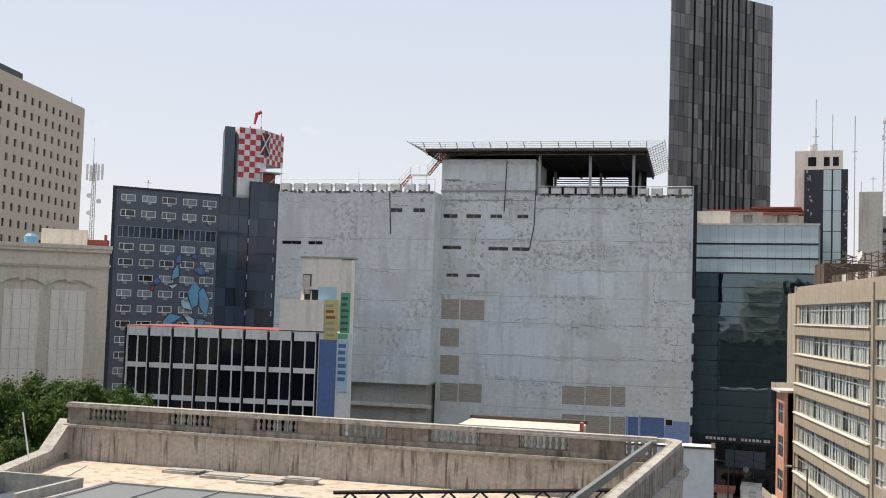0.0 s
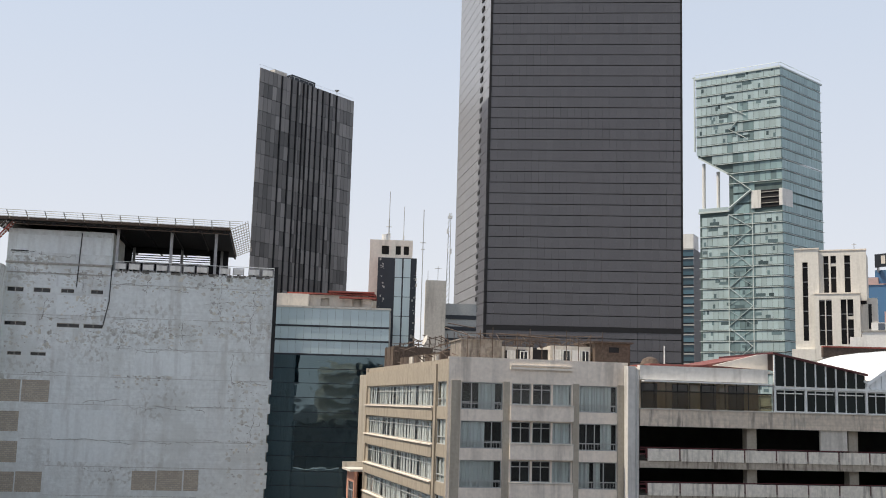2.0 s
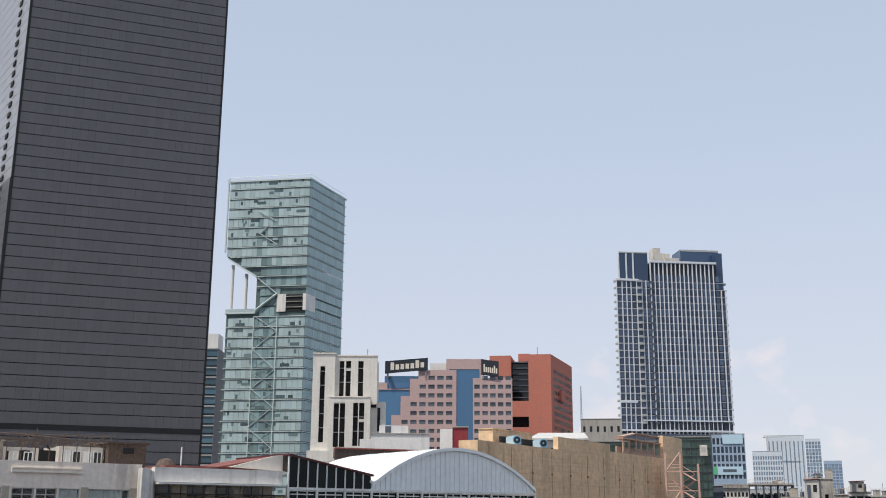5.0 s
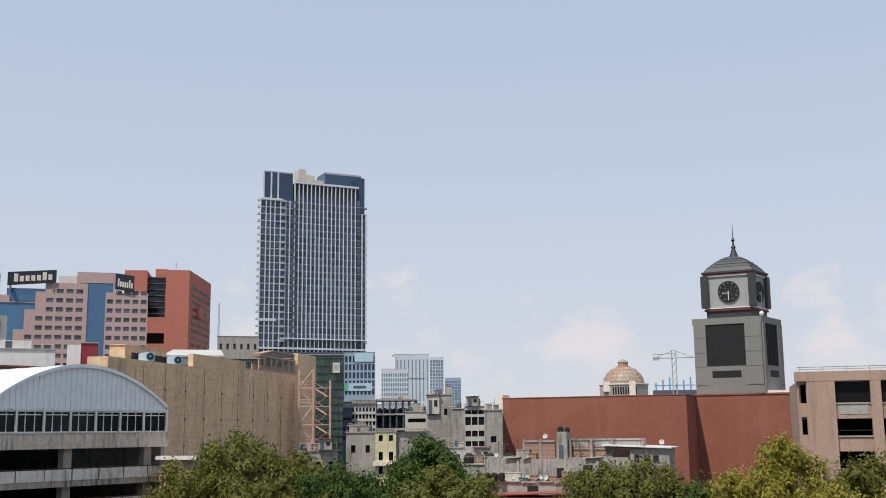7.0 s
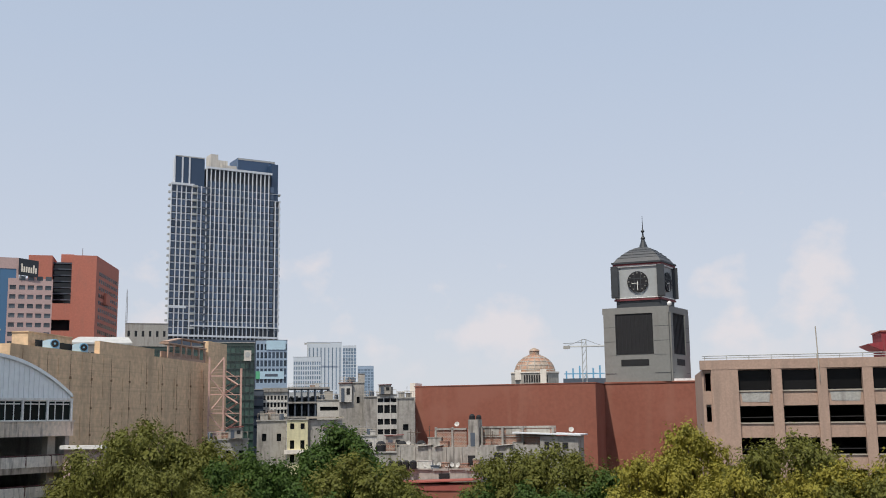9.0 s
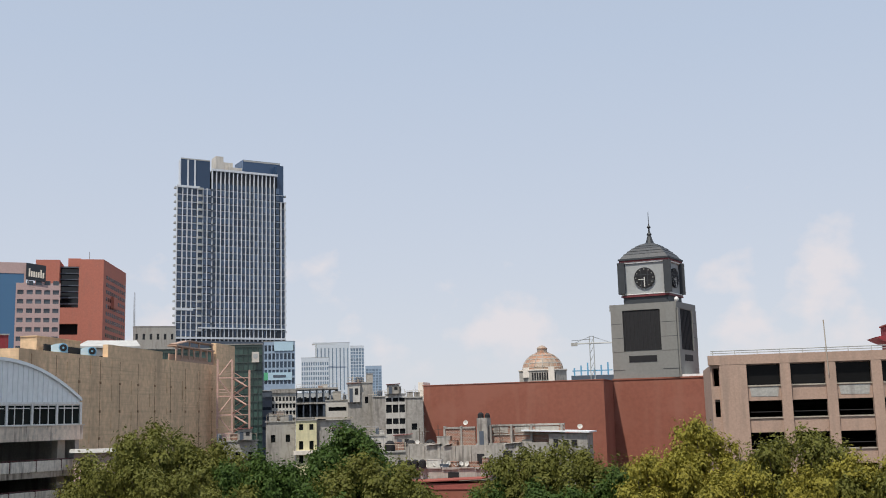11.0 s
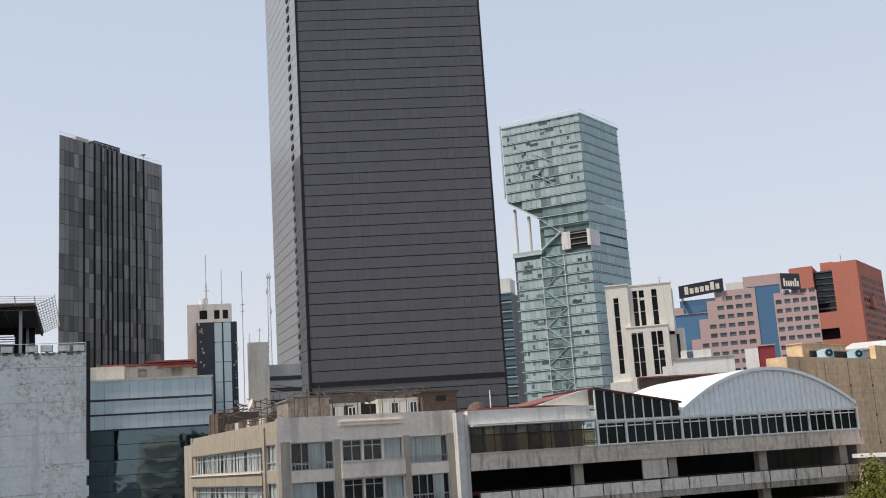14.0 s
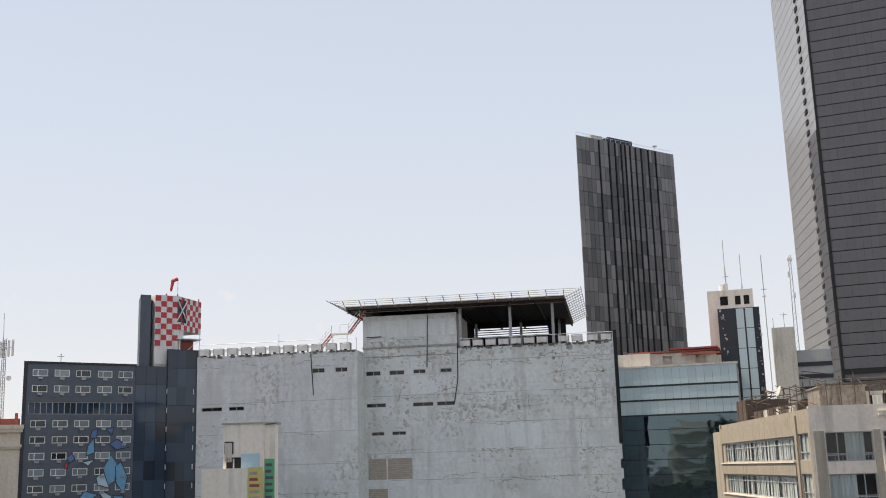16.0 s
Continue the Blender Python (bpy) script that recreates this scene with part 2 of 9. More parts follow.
M = {
    "asphalt": paint("asphalt", (0.06, 0.06, 0.062), 0.9, 0.25, 8, 0.05),
    "grey_wall": paint("grey_wall", (0.665, 0.71, 0.715), 0.9, 0.09, 2.2, 0.16, 0.3, 0.9, dirt=(0.40, 0.40, 0.38), second=(0.575, 0.61, 0.605), patch=0.22, boards=0.2, cracks=0.7, run=1.1),
    "concrete": paint("concrete", (0.40, 0.39, 0.36), 0.9, 0.15, 5, 0.3, 0.35, 0.3),
    "old_concrete": paint("old_concrete", (0.47, 0.435, 0.395), 0.95, 0.2, 7, 0.5, 0.9, 0.6, dirt=(0.15, 0.13, 0.11), run=7.5, second=(0.41, 0.38, 0.34), patch=1.3),
    "rail_stone": paint("rail_stone", (0.44, 0.415, 0.375), 0.9, 0.2, 6, 0.6, 0.55, 0.5, run=5.0, second=(0.36, 0.33, 0.29), patch=1.5),
    "pale_concrete": paint("pale_concrete", (0.62, 0.58, 0.52), 0.9, 0.1, 4, 0.3, 0.3, 0.2),
    "beige": paint("beige", (0.66, 0.585, 0.485), 0.85, 0.08, 3, 0.2, 0.2, 0.2),
    # lightened for the shaded front; the sunlit street side has its own copy
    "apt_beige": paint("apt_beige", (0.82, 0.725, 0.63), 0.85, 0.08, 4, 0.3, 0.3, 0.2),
    "apt_column": paint("apt_column", (0.43, 0.38, 0.31), 0.85, 0.1, 5, 0.3, 0.3, 0.2),
    "hotel": paint("hotel", (0.68, 0.56, 0.44), 0.85, 0.06, 2, 0.1),
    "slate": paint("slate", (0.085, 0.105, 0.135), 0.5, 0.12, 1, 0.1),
    "navy": paint("navy", (0.02, 0.025, 0.035), 0.5, 0.1, 1, 0.2),
    "white": paint("white", (0.78, 0.77, 0.74), 0.7, 0.06, 4, 0.3, 0.2, 0.1),
    "red": paint("red", (0.55, 0.05, 0.07), 0.6, 0.08, 4, 0.3),
    "blue": paint("blue", (0.10, 0.175, 0.37), 0.6, 0.1, 3, 0.3, 0.2),
    "brick_red": paint("brick_red", (0.275, 0.094, 0.061), 0.85, 0.09, 2, 0.12, 0.4, dirt=(0.33, 0.15, 0.105), run=0.6, second=(0.305, 0.115, 0.079), patch=0.15),
    "terracotta": paint("terracotta", (0.52, 0.178, 0.125), 0.85, 0.07, 2, 0.12, 0.1),
    "ochre": paint("ochre", (0.75, 0.535, 0.335), 0.92, 0.16, 1.5, 0.12, 0.3, 0.5, dirt=(0.17, 0.12, 0.08), boards=0.5, run=0.5),
    "pink_stone": paint("pink_stone", (0.56, 0.40, 0.38), 0.85, 0.08, 3, 0.2),
    "tan": paint("tan", (0.44, 0.305, 0.235), 0.9, 0.1, 6, 0.3, 0.25),
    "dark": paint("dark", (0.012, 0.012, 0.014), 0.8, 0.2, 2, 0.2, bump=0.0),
    "steel": paint("steel", (0.35, 0.35, 0.36), 0.45, 0.1, 3, 0.3, metal=0.6),
    "white_metal": paint("white_metal", (0.82, 0.85, 0.86), 0.4, 0.05, 2, 0.2, metal=0.1),
    "tower_panel": paint("tower_panel", (0.060, 0.060, 0.068), 0.42, 0.07, 0.6, 0.05, bump=0.03),
    "pane_dark": pane_mat("pane_dark", (0.013, 0.015, 0.017), spread=0.3),
    "pane_blue": pane_mat("pane_blue", (0.03, 0.05, 0.08)),
}

# ---- the large structure ----
ground = tagged(new("ground", Geo().box(-4500, 4500, -4500, 4500, -0.5, 0).mesh("ground", M["asphalt"])), "grey asphalt and paved ground of the city", "ground", kind="structure")


def wall_round(openings, x0, x1, z0, z1, y0, y1):
    """A wall in one piece with real rectangular openings (x0, x1, z0, z1)."""
    g = Geo()
    xs = sorted({x0, x1, *[v for o in openings for v in o[:2] if x0 < v < x1]})
    zs = sorted({z0, z1, *[v for o in openings for v in o[2:] if z0 < v < z1]})
    solid = {(i, k) for i in range(len(xs) - 1) for k in range(len(zs) - 1)}
    for o in openings:
        for i in range(len(xs) - 1):
            if o[0] < (xs[i] + xs[i + 1]) / 2 < o[1]:
                for k in range(len(zs) - 1):
                    if o[2] < (zs[k] + zs[k + 1]) / 2 < o[3]:
                        solid.discard((i, k))
    known = {}

    def at(i, k, back):
        if (i, k, back) not in known:
            known[(i, k, back)] = len(g.v)
            g.v.append((xs[i], y1 if back else y0, zs[k]))
        return known[(i, k, back)]

    for i, k in sorted(solid):
        g.f.append((at(i, k, 0), at(i + 1, k, 0), at(i + 1, k + 1, 0), at(i, k + 1, 0)))
        g.f.append((at(i, k + 1, 1), at(i + 1, k + 1, 1), at(i + 1, k, 1), at(i, k, 1)))
        for (ni, nk), a, c in (((i - 1, k), (i, k + 1), (i, k)), ((i + 1, k), (i + 1, k), (i + 1, k + 1)), ((i, k - 1), (i, k), (i + 1, k)), ((i, k + 1), (i + 1, k + 1), (i, k + 1))):
            if (ni, nk) not in solid:
                g.f.append((at(*c, 0), at(*a, 0), at(*a, 1), at(*c, 1)))
    return g


def frame_geo(w, h, t=0.06, d=0.08, bars=(), rows=()):
    """A window frame w by h from its lower left corner, with upright bars and cross rows at given shares."""
    cuts = lambda full, shares: [0.0 + t] + [v for q in shares for v in (full * q - t / 2, full * q + t / 2)] + [full - t]
    cx, cz = cuts(w, bars), cuts(h, rows)
    g = wall_round([(a, b, c, e) for a, b in zip(cx[::2], cx[1::2]) for c, e in zip(cz[::2], cz[1::2])], 0, w, 0, h, 0, d)
    return g


def windows(parent, spots, w, h, y, frame_mat, glass_mat, t=0.06, bars=(), rows=(), name="window"):
    """Alike windows, each a frame with a pane, at lower left corners (x, z)."""
    fm = frame_geo(w, h, t, 0.08, bars, rows).mesh(name, frame_mat)
    pm = Geo().box(t * 0.5, w - t * 0.5, 0.03, 0.05, t * 0.5, h - t * 0.5).mesh("pane", glass_mat)
    for x, z in spots:
        o = part(name, fm, frame_mat, parent, at=(x, y, z))
        part("pane", pm, glass_mat, o)


def pieces(parent, name, mesh, spots, first=300):
    """Alike pieces at (x, y, z): the first ones are parts of their own, the rest are joined."""
    for p in spots[:first]:
        part(name, mesh, None, parent, at=p)
    if spots[first:]:
        v0 = [tuple(v.co) for v in mesh.vertices]
        f0 = [tuple(f.vertices) for f in mesh.polygons]
        g = Geo()
        for p in spots[first:]:
            n_ = len(g.v)
            g.v += [(x + p[0], y + p[1], z + p[2]) for x, y, z in v0]
            g.f += [tuple(i + n_ for i in f) for f in f0]
        part(name + "_rest", g, mesh.materials[0], parent, kind="stuff")


def brick_mat(name, a, c, mortar, w=0.4, h=0.2):
    m = bpy.data.materials.new(name)
    m.use_nodes = True
    n, l = m.node_tree.nodes, m.node_tree.links
    b, tc, t, bp = n["Principled BSDF"], n.new("ShaderNodeTexCoord"), n.new("ShaderNodeTexBrick"), n.new("ShaderNodeBump")
    mp = n.new("ShaderNodeMapping")
    mp.inputs["Rotation"].default_value = (radians(90), 0, 0)
    b.inputs["Roughness"].default_value = 0.9
    t.inputs["Color1"].default_value, t.inputs["Color2"].default_value, t.inputs["Mortar"].default_value = (*a, 1), (*c, 1), (*mortar, 1)
    t.inputs["Scale"].default_value, t.inputs["Brick Width"].default_value, t.inputs["Row Height"].default_value, t.inputs["Mortar Size"].default_value = 1, w, h, 0.02
    bp.inputs["Distance"].default_value, bp.inputs["Strength"].default_value = 0.02, 0.6
    bp.invert = True
    l.new(tc.outputs["Object"], mp.inputs["Vector"])
    l.new(mp.outputs["Vector"], t.inputs["Vector"])
    l.new(t.outputs["Color"], b.inputs["Base Color"])
    l.new(t.outputs["Fac"], bp.inputs["Height"])
    l.new(bp.outputs["Normal"], b.inputs["Normal"])
    return m


M["block"] = brick_mat("block", (0.46, 0.41, 0.34), (0.375, 0.335, 0.28), (0.29, 0.28, 0.26))
M["bronze"] = pane_mat("bronze", (0.155, 0.145, 0.14), 0.3, 0.62)
M["frame_grey"] = paint("frame_grey", (0.42, 0.43, 0.42), 0.6, 0.1, 5, 0.5)
M["frame_pale"] = paint("frame_pale", (0.76, 0.77, 0.75), 0.6, 0.1, 5, 0.5, 0.2)
M["joint"] = paint("joint", (0.46, 0.475, 0.47), 0.9, 0.2, 4, 0.5, 0.3)
M["crack"] = paint("crack", (0.20, 0.195, 0.18), 0.95, 0.3, 6, 0.5)
M["rust_dark"] = paint("rust_dark", (0.105, 0.075, 0.058), 0.85, 0.35, 5, 0.6)
M["fresh_grey"] = paint("fresh_grey", (0.69, 0.74, 0.75), 0.9, 0.05, 3, 0.3, 0.15)
M["bare_render"] = paint("bare_render", (0.55, 0.56, 0.53), 0.95, 0.16, 5, 0.5, 0.35, 0.8, second=(0.66, 0.64, 0.56), patch=0.7)
M["pale_blue_wall"] = paint("pale_blue_wall", (0.22, 0.33, 0.58), 0.8, 0.1, 3, 0.3, 0.2)
M["yellow"] = paint("yellow", (0.62, 0.55, 0.20), 0.7, 0.06, 3, 0.3)
M["green_sign"] = paint("green_sign", (0.10, 0.42, 0.22), 0.7, 0.06, 3, 0.3)
M["sky_sign"] = paint("sky_sign", (0.45, 0.62, 0.72), 0.7, 0.06, 3, 0.3)
M["cyan"] = paint("cyan", (0.14, 0.36, 0.55), 0.6, 0.1, 2, 0.3)
M["cream_bright"] = paint("cream_bright", (0.86, 0.79, 0.69), 0.85, 0.06, 3, 0.3, 0.2)
M["cream"] = paint("cream", (0.80, 0.73, 0.64), 0.85, 0.06, 3, 0.2, 0.2)
M["roof_red"] = paint("roof_red", (0.33, 0.085, 0.065), 0.7, 0.12, 4, 0.3)
M["mirror_glass"] = pane_mat("mirror_glass", (0.004, 0.011, 0.015), 0.03, 0.2, 2.35, 0.05)
M["mirror_glass"].node_tree.nodes["Principled BSDF"].inputs["Specular Tint"].default_value = (0.62, 0.86, 0.95, 1)
# Dark grey puts the shade of the camera building's front into its colour.
M["camera_side_shade"] = paint("camera_side_shade", (0.055, 0.055, 0.06), 0.8, 0.2, 2, 0.2, 0.3)
M["pale_glass"] = pane_mat("pale_glass", (0.50, 0.61, 0.63), 0.12, 0.06)

# ---- the vacant grey building with the landing pad ----
b = thing("grey_building", -115.0, 40.72, 57, "tall weathered grey concrete building with blank side walls", "building")
slits_r = [(0.3, 2.0, 32.7, 33.2), (3.0, 4.75, 32.7, 33.2), (5.8, 7.2, 32.75, 33.2), (8.9, 10.2, 32.75, 33.2), (0.3, 2.55, 29.1, 29.55), (5.65, 8.0, 29.05, 29.5), (8.4, 10.4, 29.05, 29.5), (0.85, 2.3, 25.95, 26.35), (3.2, 4.8, 25.95, 26.35)]
bricked = [(0.42, 2.5, 21.1, 23.4), (2.64, 5.45, 21.1, 23.4), (0.4, 2.6, 18.0, 20.1), (0.47, 2.7, 14.8, 17.0), (0.55, 2.62, 11.8, 13.85), (2.74, 5.4, 11.8, 13.9), (14.5, 16.95, 12.15, 14.15), (17.1, 19.75, 12.15, 14.25), (19.9, 21.42, 12.15, 14.35), (14.55, 17.0, 9.1, 11.05), (17.1, 19.75, 9.1, 11.05), (19.9, 21.5, 9.1, 11.05)]
doors_r = [(21.75, 22.9, 8.4, 11.15), (23.1, 25.65, 8.4, 11.2), (25.8, 26.5, 10.4, 11.05)]
part("front_wall", wall_round(slits_r + bricked + doors_r, 0, 28.35, 0, 35.4, 0, 0.35), M["grey_wall"], b)
part("side_wall", Geo().box(27.95, 28.35, 0.35, 16, 0, 35.4).box(0.0, 27.95, 15.65, 16, 0, 35.4), M["grey_wall"], b)
part("roof_slab", Geo().box(-0.4, 27.95, 0.35, 15.65, 34.6, 35.0), M["concrete"], b)
part("roof_room", Geo().box(0, 10.9, 0, 9, 35.4, 39.5), M["grey_wall"], b)
part("room_ledge", Geo().box(-0.05, 10.95, -0.12, 0, 35.75, 35.95).box(-0.05, 10.95, -0.06, 0, 34.75, 34.85), M["concrete"], b)
for x0, x1, z0, z1 in bricked:
    part("brick_infill", Geo().box(x0, x1, 0.06, 0.3, z0, z1), M["block"], b, "bare grey-brown concrete blocks")
for x0, x1, z0, z1 in slits_r:
    o = part("slit_window", frame_geo(x1 - x0, z1 - z0, 0.05, 0.08, (0.5,)), M["concrete"], b, at=(x0, 0.12, z0))
    part("pane", Geo().box(0.03, x1 - x0 - 0.03, 0.04, 0.06, 0.03, z1 - z0 - 0.03), M["pane_dark"], o)
for q in ((22.95, 23.05, 11.3), (21.55, 21.72, 11.2), (26.55, 28.3, 10.9), (25.68, 26.55, 10.38)):
    part("blue_dado", Geo().box(q[0], q[1], -0.03, 0, 8.4, q[2]), M["pale_blue_wall"], b, "pale blue painted foot of the wall")
part("blue_gate", Geo().box(23.1, 25.65, 0.15, 0.25, 8.4, 11.2).box(21.75, 22.9, 0.15, 0.25, 8.4, 11.15), M["blue"], b)
part("dark_vent", Geo().box(25.8, 26.5, 0.2, 0.3, 10.4, 11.05), M["dark"], b)
for z, x0, x1 in ((30.3, 0, 28.3), (27.0, 11, 28.3), (23.9, 0, 28.3), (20.95, 3, 28.3), (17.25, 3, 28.3), (14.5, 5.6, 28.3), (11.5, 5.6, 21.4), (33.9, 11, 28.3)):
    g = Geo()
    x = x0
    while x < x1:
        w = min(random.uniform(1.6, 5), x1 - x)
        g.box(x, x + w - 0.1, -random.uniform(0.015, 0.04), 0, z + random.uniform(-0.02, 0.02), z + 0.055)
        x += w
    part("pour_joint", g, M["joint"], b)
part("corner_pipe", Geo().box(28.35, 28.75, -0.1, 0.35, 24.3, 36.6), M["dark"], b, "black corner trim")
for z in (8, 10.6, 12.5, 14.2, 16.4, 18.2, 20.5, 22.6):
    part("edge_tooth", Geo().box(28.35, 28.62, 0.05, 0.4, z, z + random.uniform(0.9, 1.6)), M["grey_wall"], b)
# the block that steps forward
y = -3.4
slits_l = [(-18.0, -15.6, 29.17, 29.6), (-14.8, -13.0, 29.17, 29.6), (-5.05, -3.63, 33.0, 33.5), (-2.42, -1.0, 33.0, 33.5)]
part("stair_block_wall", wall_round(slits_l, -18.6, 0.1, 13.75, 35.35, y, y + 0.35), M["grey_wall"], b)
part("stair_block_side", Geo().box(-0.25, 0.1, y + 0.35, 0, 13.75, 35.35).box(-18.6, -18.25, y + 0.35, 12, 0, 35.35), M["grey_wall"], b)
part("stair_block_roof", Geo().box(-18.25, -0.25, y + 0.35, 12, 34.6, 35.0), M["concrete"], b)
part("stair_block_floor", Geo().box(-18.25, 0.1, y + 0.3, 0, 13.75, 14.0), M["concrete"], b)
part("recessed_wall", Geo().box(-18.25, -0.4, y + 1.0, 10, 0, 13.75), M["concrete"], b, "bare grey concrete storeys below the overhang")
part("ledge", Geo().box(-18.4, 0.35, y + 0.2, y + 1.0, 11.15, 11.5), M["pale_concrete"], b)
for x0, x1, z0, z1 in slits_l:
    o = part("slit_window", frame_geo(x1 - x0, z1 - z0, 0.05, 0.08, (0.5,)), M["concrete"], b, at=(x0, y + 0.12, z0))
    part("pane", Geo().box(0.03, x1 - x0 - 0.03, 0.04, 0.06, 0.03, z1 - z0 - 0.03), M["pane_dark"], o)
for z in (29.95, 26.5, 23.0, 19.85, 16.8):
    g = Geo()
    x = -18.5
    while x < 0:
        w = min(random.uniform(1.6, 6), -x)
        g.box(x, x + w - 0.1, y - random.uniform(0.012, 0.035), y, z + random.uniform(-0.02, 0.02), z + 0.05)
        x += max(w, 0.3)
    part("pour_joint", g, M["joint"], b)
for a, c in (((-5.2, y - 0.06, 35.3), (-4.9, y - 0.06, 30.5)), ((7.6, -0.06, 39.3), (7.4, -0.06, 33.4)), ((10.95, -0.08, 36), (10.9, -0.08, 32)), ((10.9, -0.08, 32), (10.4, -0.08, 29.2)), ((0.4, -0.08, 37.1), (2.2, -0.08, 37.1))):
    part("cable", Geo().rod(a, c, 0.05, 5), M["dark"], b)
# jagged cracks, bare patches and fresh paint on the blank walls


def crack_geo(rng, x, z, y, length, upright=False):
    """A wandering crack with short side branches on a wall at depth y."""
    g = Geo()
    p = Vector((x, y, z))
    left = length
    while left > 0:
        st_ = rng.uniform(0.15, 0.5)
        q = p + (Vector((rng.gauss(0, 0.14), 0, -st_)) if upright else Vector((st_, 0, rng.gauss(0, 0.09))))
        g.rod(p, q, rng.uniform(0.008, 0.024), 4)
        if rng.random() < 0.18:
            g.rod(q, q + Vector((rng.gauss(0, 0.15), 0, rng.choice((-1, 1)) * rng.uniform(0.15, 0.7))), rng.uniform(0.012, 0.025), 4, 0.006)
        p, left = q, left - st_
    return g


crng = random.Random(21)
for z, a, c in ((33.75, 11.5, 27.5), (30.2, 0.3, 10.6), (30.25, 11.5, 28), (29.0, 11, 20), (27.1, 12, 28), (24.0, 3, 12), (23.7, 17, 28), (21.0, 6, 24), (17.3, 6, 27), (14.4, 6, 14), (34.7, 0.3, 10.5), (36.8, 0.5, 7), (32.2, 21, 27.5), (19.2, 20, 28)):
    x = a
    while x < c:
        w = crng.uniform(1.2, 4.0)
        if crng.random() < 0.72:
            part("crack", crack_geo(crng, x, z + crng.uniform(-0.12, 0.12), -0.01, min(w, c - x)), M["crack"], b)
        x += w + crng.uniform(0, 1.2)
for z in (29.9, 26.4, 23.1, 19.9, 16.9, 33.9, 34.8):
    x = -18.2
    while x < -0.6:
        w = crng.uniform(1.0, 3.0)
        if crng.random() < 0.5:
            part("crack", crack_geo(crng, x, z + crng.uniform(-0.1, 0.1), y - 0.01, min(w, -0.4 - x)), M["crack"], b)
        x += w + crng.uniform(0.3, 2.0)
for x, z, n_ in ((15.2, 34.9, 2.0), (22.6, 34.9, 4.2), (26.4, 33.6, 5.5), (19.0, 30.0, 2.2), (12.6, 29.6, 2.6), (4.2, 32.4, 2.6), (7.9, 35.2, 2.0), (24.3, 26.8, 3.0), (26.8, 20.5, 4.0)):
    part("crack", crack_geo(crng, x, z, -0.01, n_, True), M["crack"], b)
for x0, x1, z0, z1, n_, yy in ((0.3, 5.2, 29.8, 36.6, 26, 0.0), (0.3, 10.6, 26.6, 29.2, 16, 0.0), (6.0, 10.6, 29.6, 35.3, 22, 0.0), (21.5, 28.2, 28.5, 35.2, 34, 0.0), (11.2, 21.0, 27.2, 29.8, 22, 0.0), (11.2, 21.0, 33.2, 35.2, 12, 0.0), (24.0, 28.2, 9.5, 24.0, 20, 0.0), (12.0, 18.0, 22.8, 24.2, 8, 0.0), (-18.4, -0.4, 34.2, 35.2, 6, y), (-2.4, -0.2, 31, 35, 3, y), (-18.4, -14, 20, 30, 3, y)):
    for m_, many, size in (("bare_render", 9, 1.1), ("joint", 3, 0.8), ("crack", 1, 0.35)):
        g = Geo()
        for k in range(n_ * many):
            cx0, cz0, w = crng.uniform(x0, x1), z1 - (z1 - z0) * crng.random() ** 1.4, size * crng.uniform(0.03, 0.2) * crng.choice((0.5, 1, 1.5))
            hh = w * crng.uniform(0.35, 1.1)
            if any(o[0] - 0.4 < cx0 < o[1] + 0.4 and o[2] - 0.35 < cz0 < o[3] + 0.35 for o in slits_r + slits_l + bricked + doors_r):
                continue
            ring = [(min(x1, max(x0, cx0 + w * math.cos(i * math.tau / 7) * crng.uniform(0.3, 1.4))), min(z1, cz0 + hh * math.sin(i * math.tau / 7) * crng.uniform(0.3, 1.4))) for i in range(7)]
            g.slab(ring, yy - 0.008, yy)
        part("flaked_paint", g, M[m_], b, "flaking paint and bare render", kind="stuff")
for x0, x1, z0, z1 in ((5.5, 10.7, 30.45, 32.5), (0.2, 10.7, 37.0, 38.9), (5.3, 7.9, 33.4, 34.6), (14.0, 20.0, 24.3, 26.8), (6.0, 12.5, 15.0, 20.4)):
    part("paint_patch", Geo().box(x0, x1, -0.006, 0.0, z0, z1), M["fresh_grey"], b, "square of fresher grey paint")
g = Geo()
for i in range(70):
    x = crng.uniform(11.2, 28.2)
    g.box(x, x + crng.uniform(0.05, 0.5), -0.05, 0.1, 35.38 - crng.uniform(0.0, 0.25), 35.42 + crng.uniform(0, 0.08))
for i in range(60):
    x = crng.uniform(-18.4, -0.4)
    g.box(x, x + crng.uniform(0.05, 0.6), y - 0.05, y + 0.1, 35.3 - crng.uniform(0.0, 0.2), 35.36 + crng.uniform(0, 0.06))
part("broken_edge", g, M["crack"], b, "broken dark roof edge", kind="stuff")
# steel frame under the pad
for x in (0.1, 11.3, 17.0, 21.8):
    part("steel_column", Geo().box(x - 0.15, x + 0.15, 0.3, 0.6, 35.0, 40.0), M["steel"], b)
    part("steel_column", Geo().box(x - 0.15, x + 0.15, 14.2, 14.5, 35.0, 40.0), M["steel"], b)
part("rear_screen", Geo().box(8.6, 22.6, 14.6, 14.8, 35.0, 38.3).box(8.6, 22.6, 14.6, 14.8, 39.35, 40.1).box(8.6, 11.0, 14.6, 14.8, 38.3, 39.35).box(20.4, 22.6, 14.6, 14.8, 38.3, 39.35), M["dark"], b)
for z in (38.5, 38.78, 39.06):
    part("louvre", Geo().box(11.0, 20.4, 14.6, 14.75, z, z + 0.1), M["dark"], b)

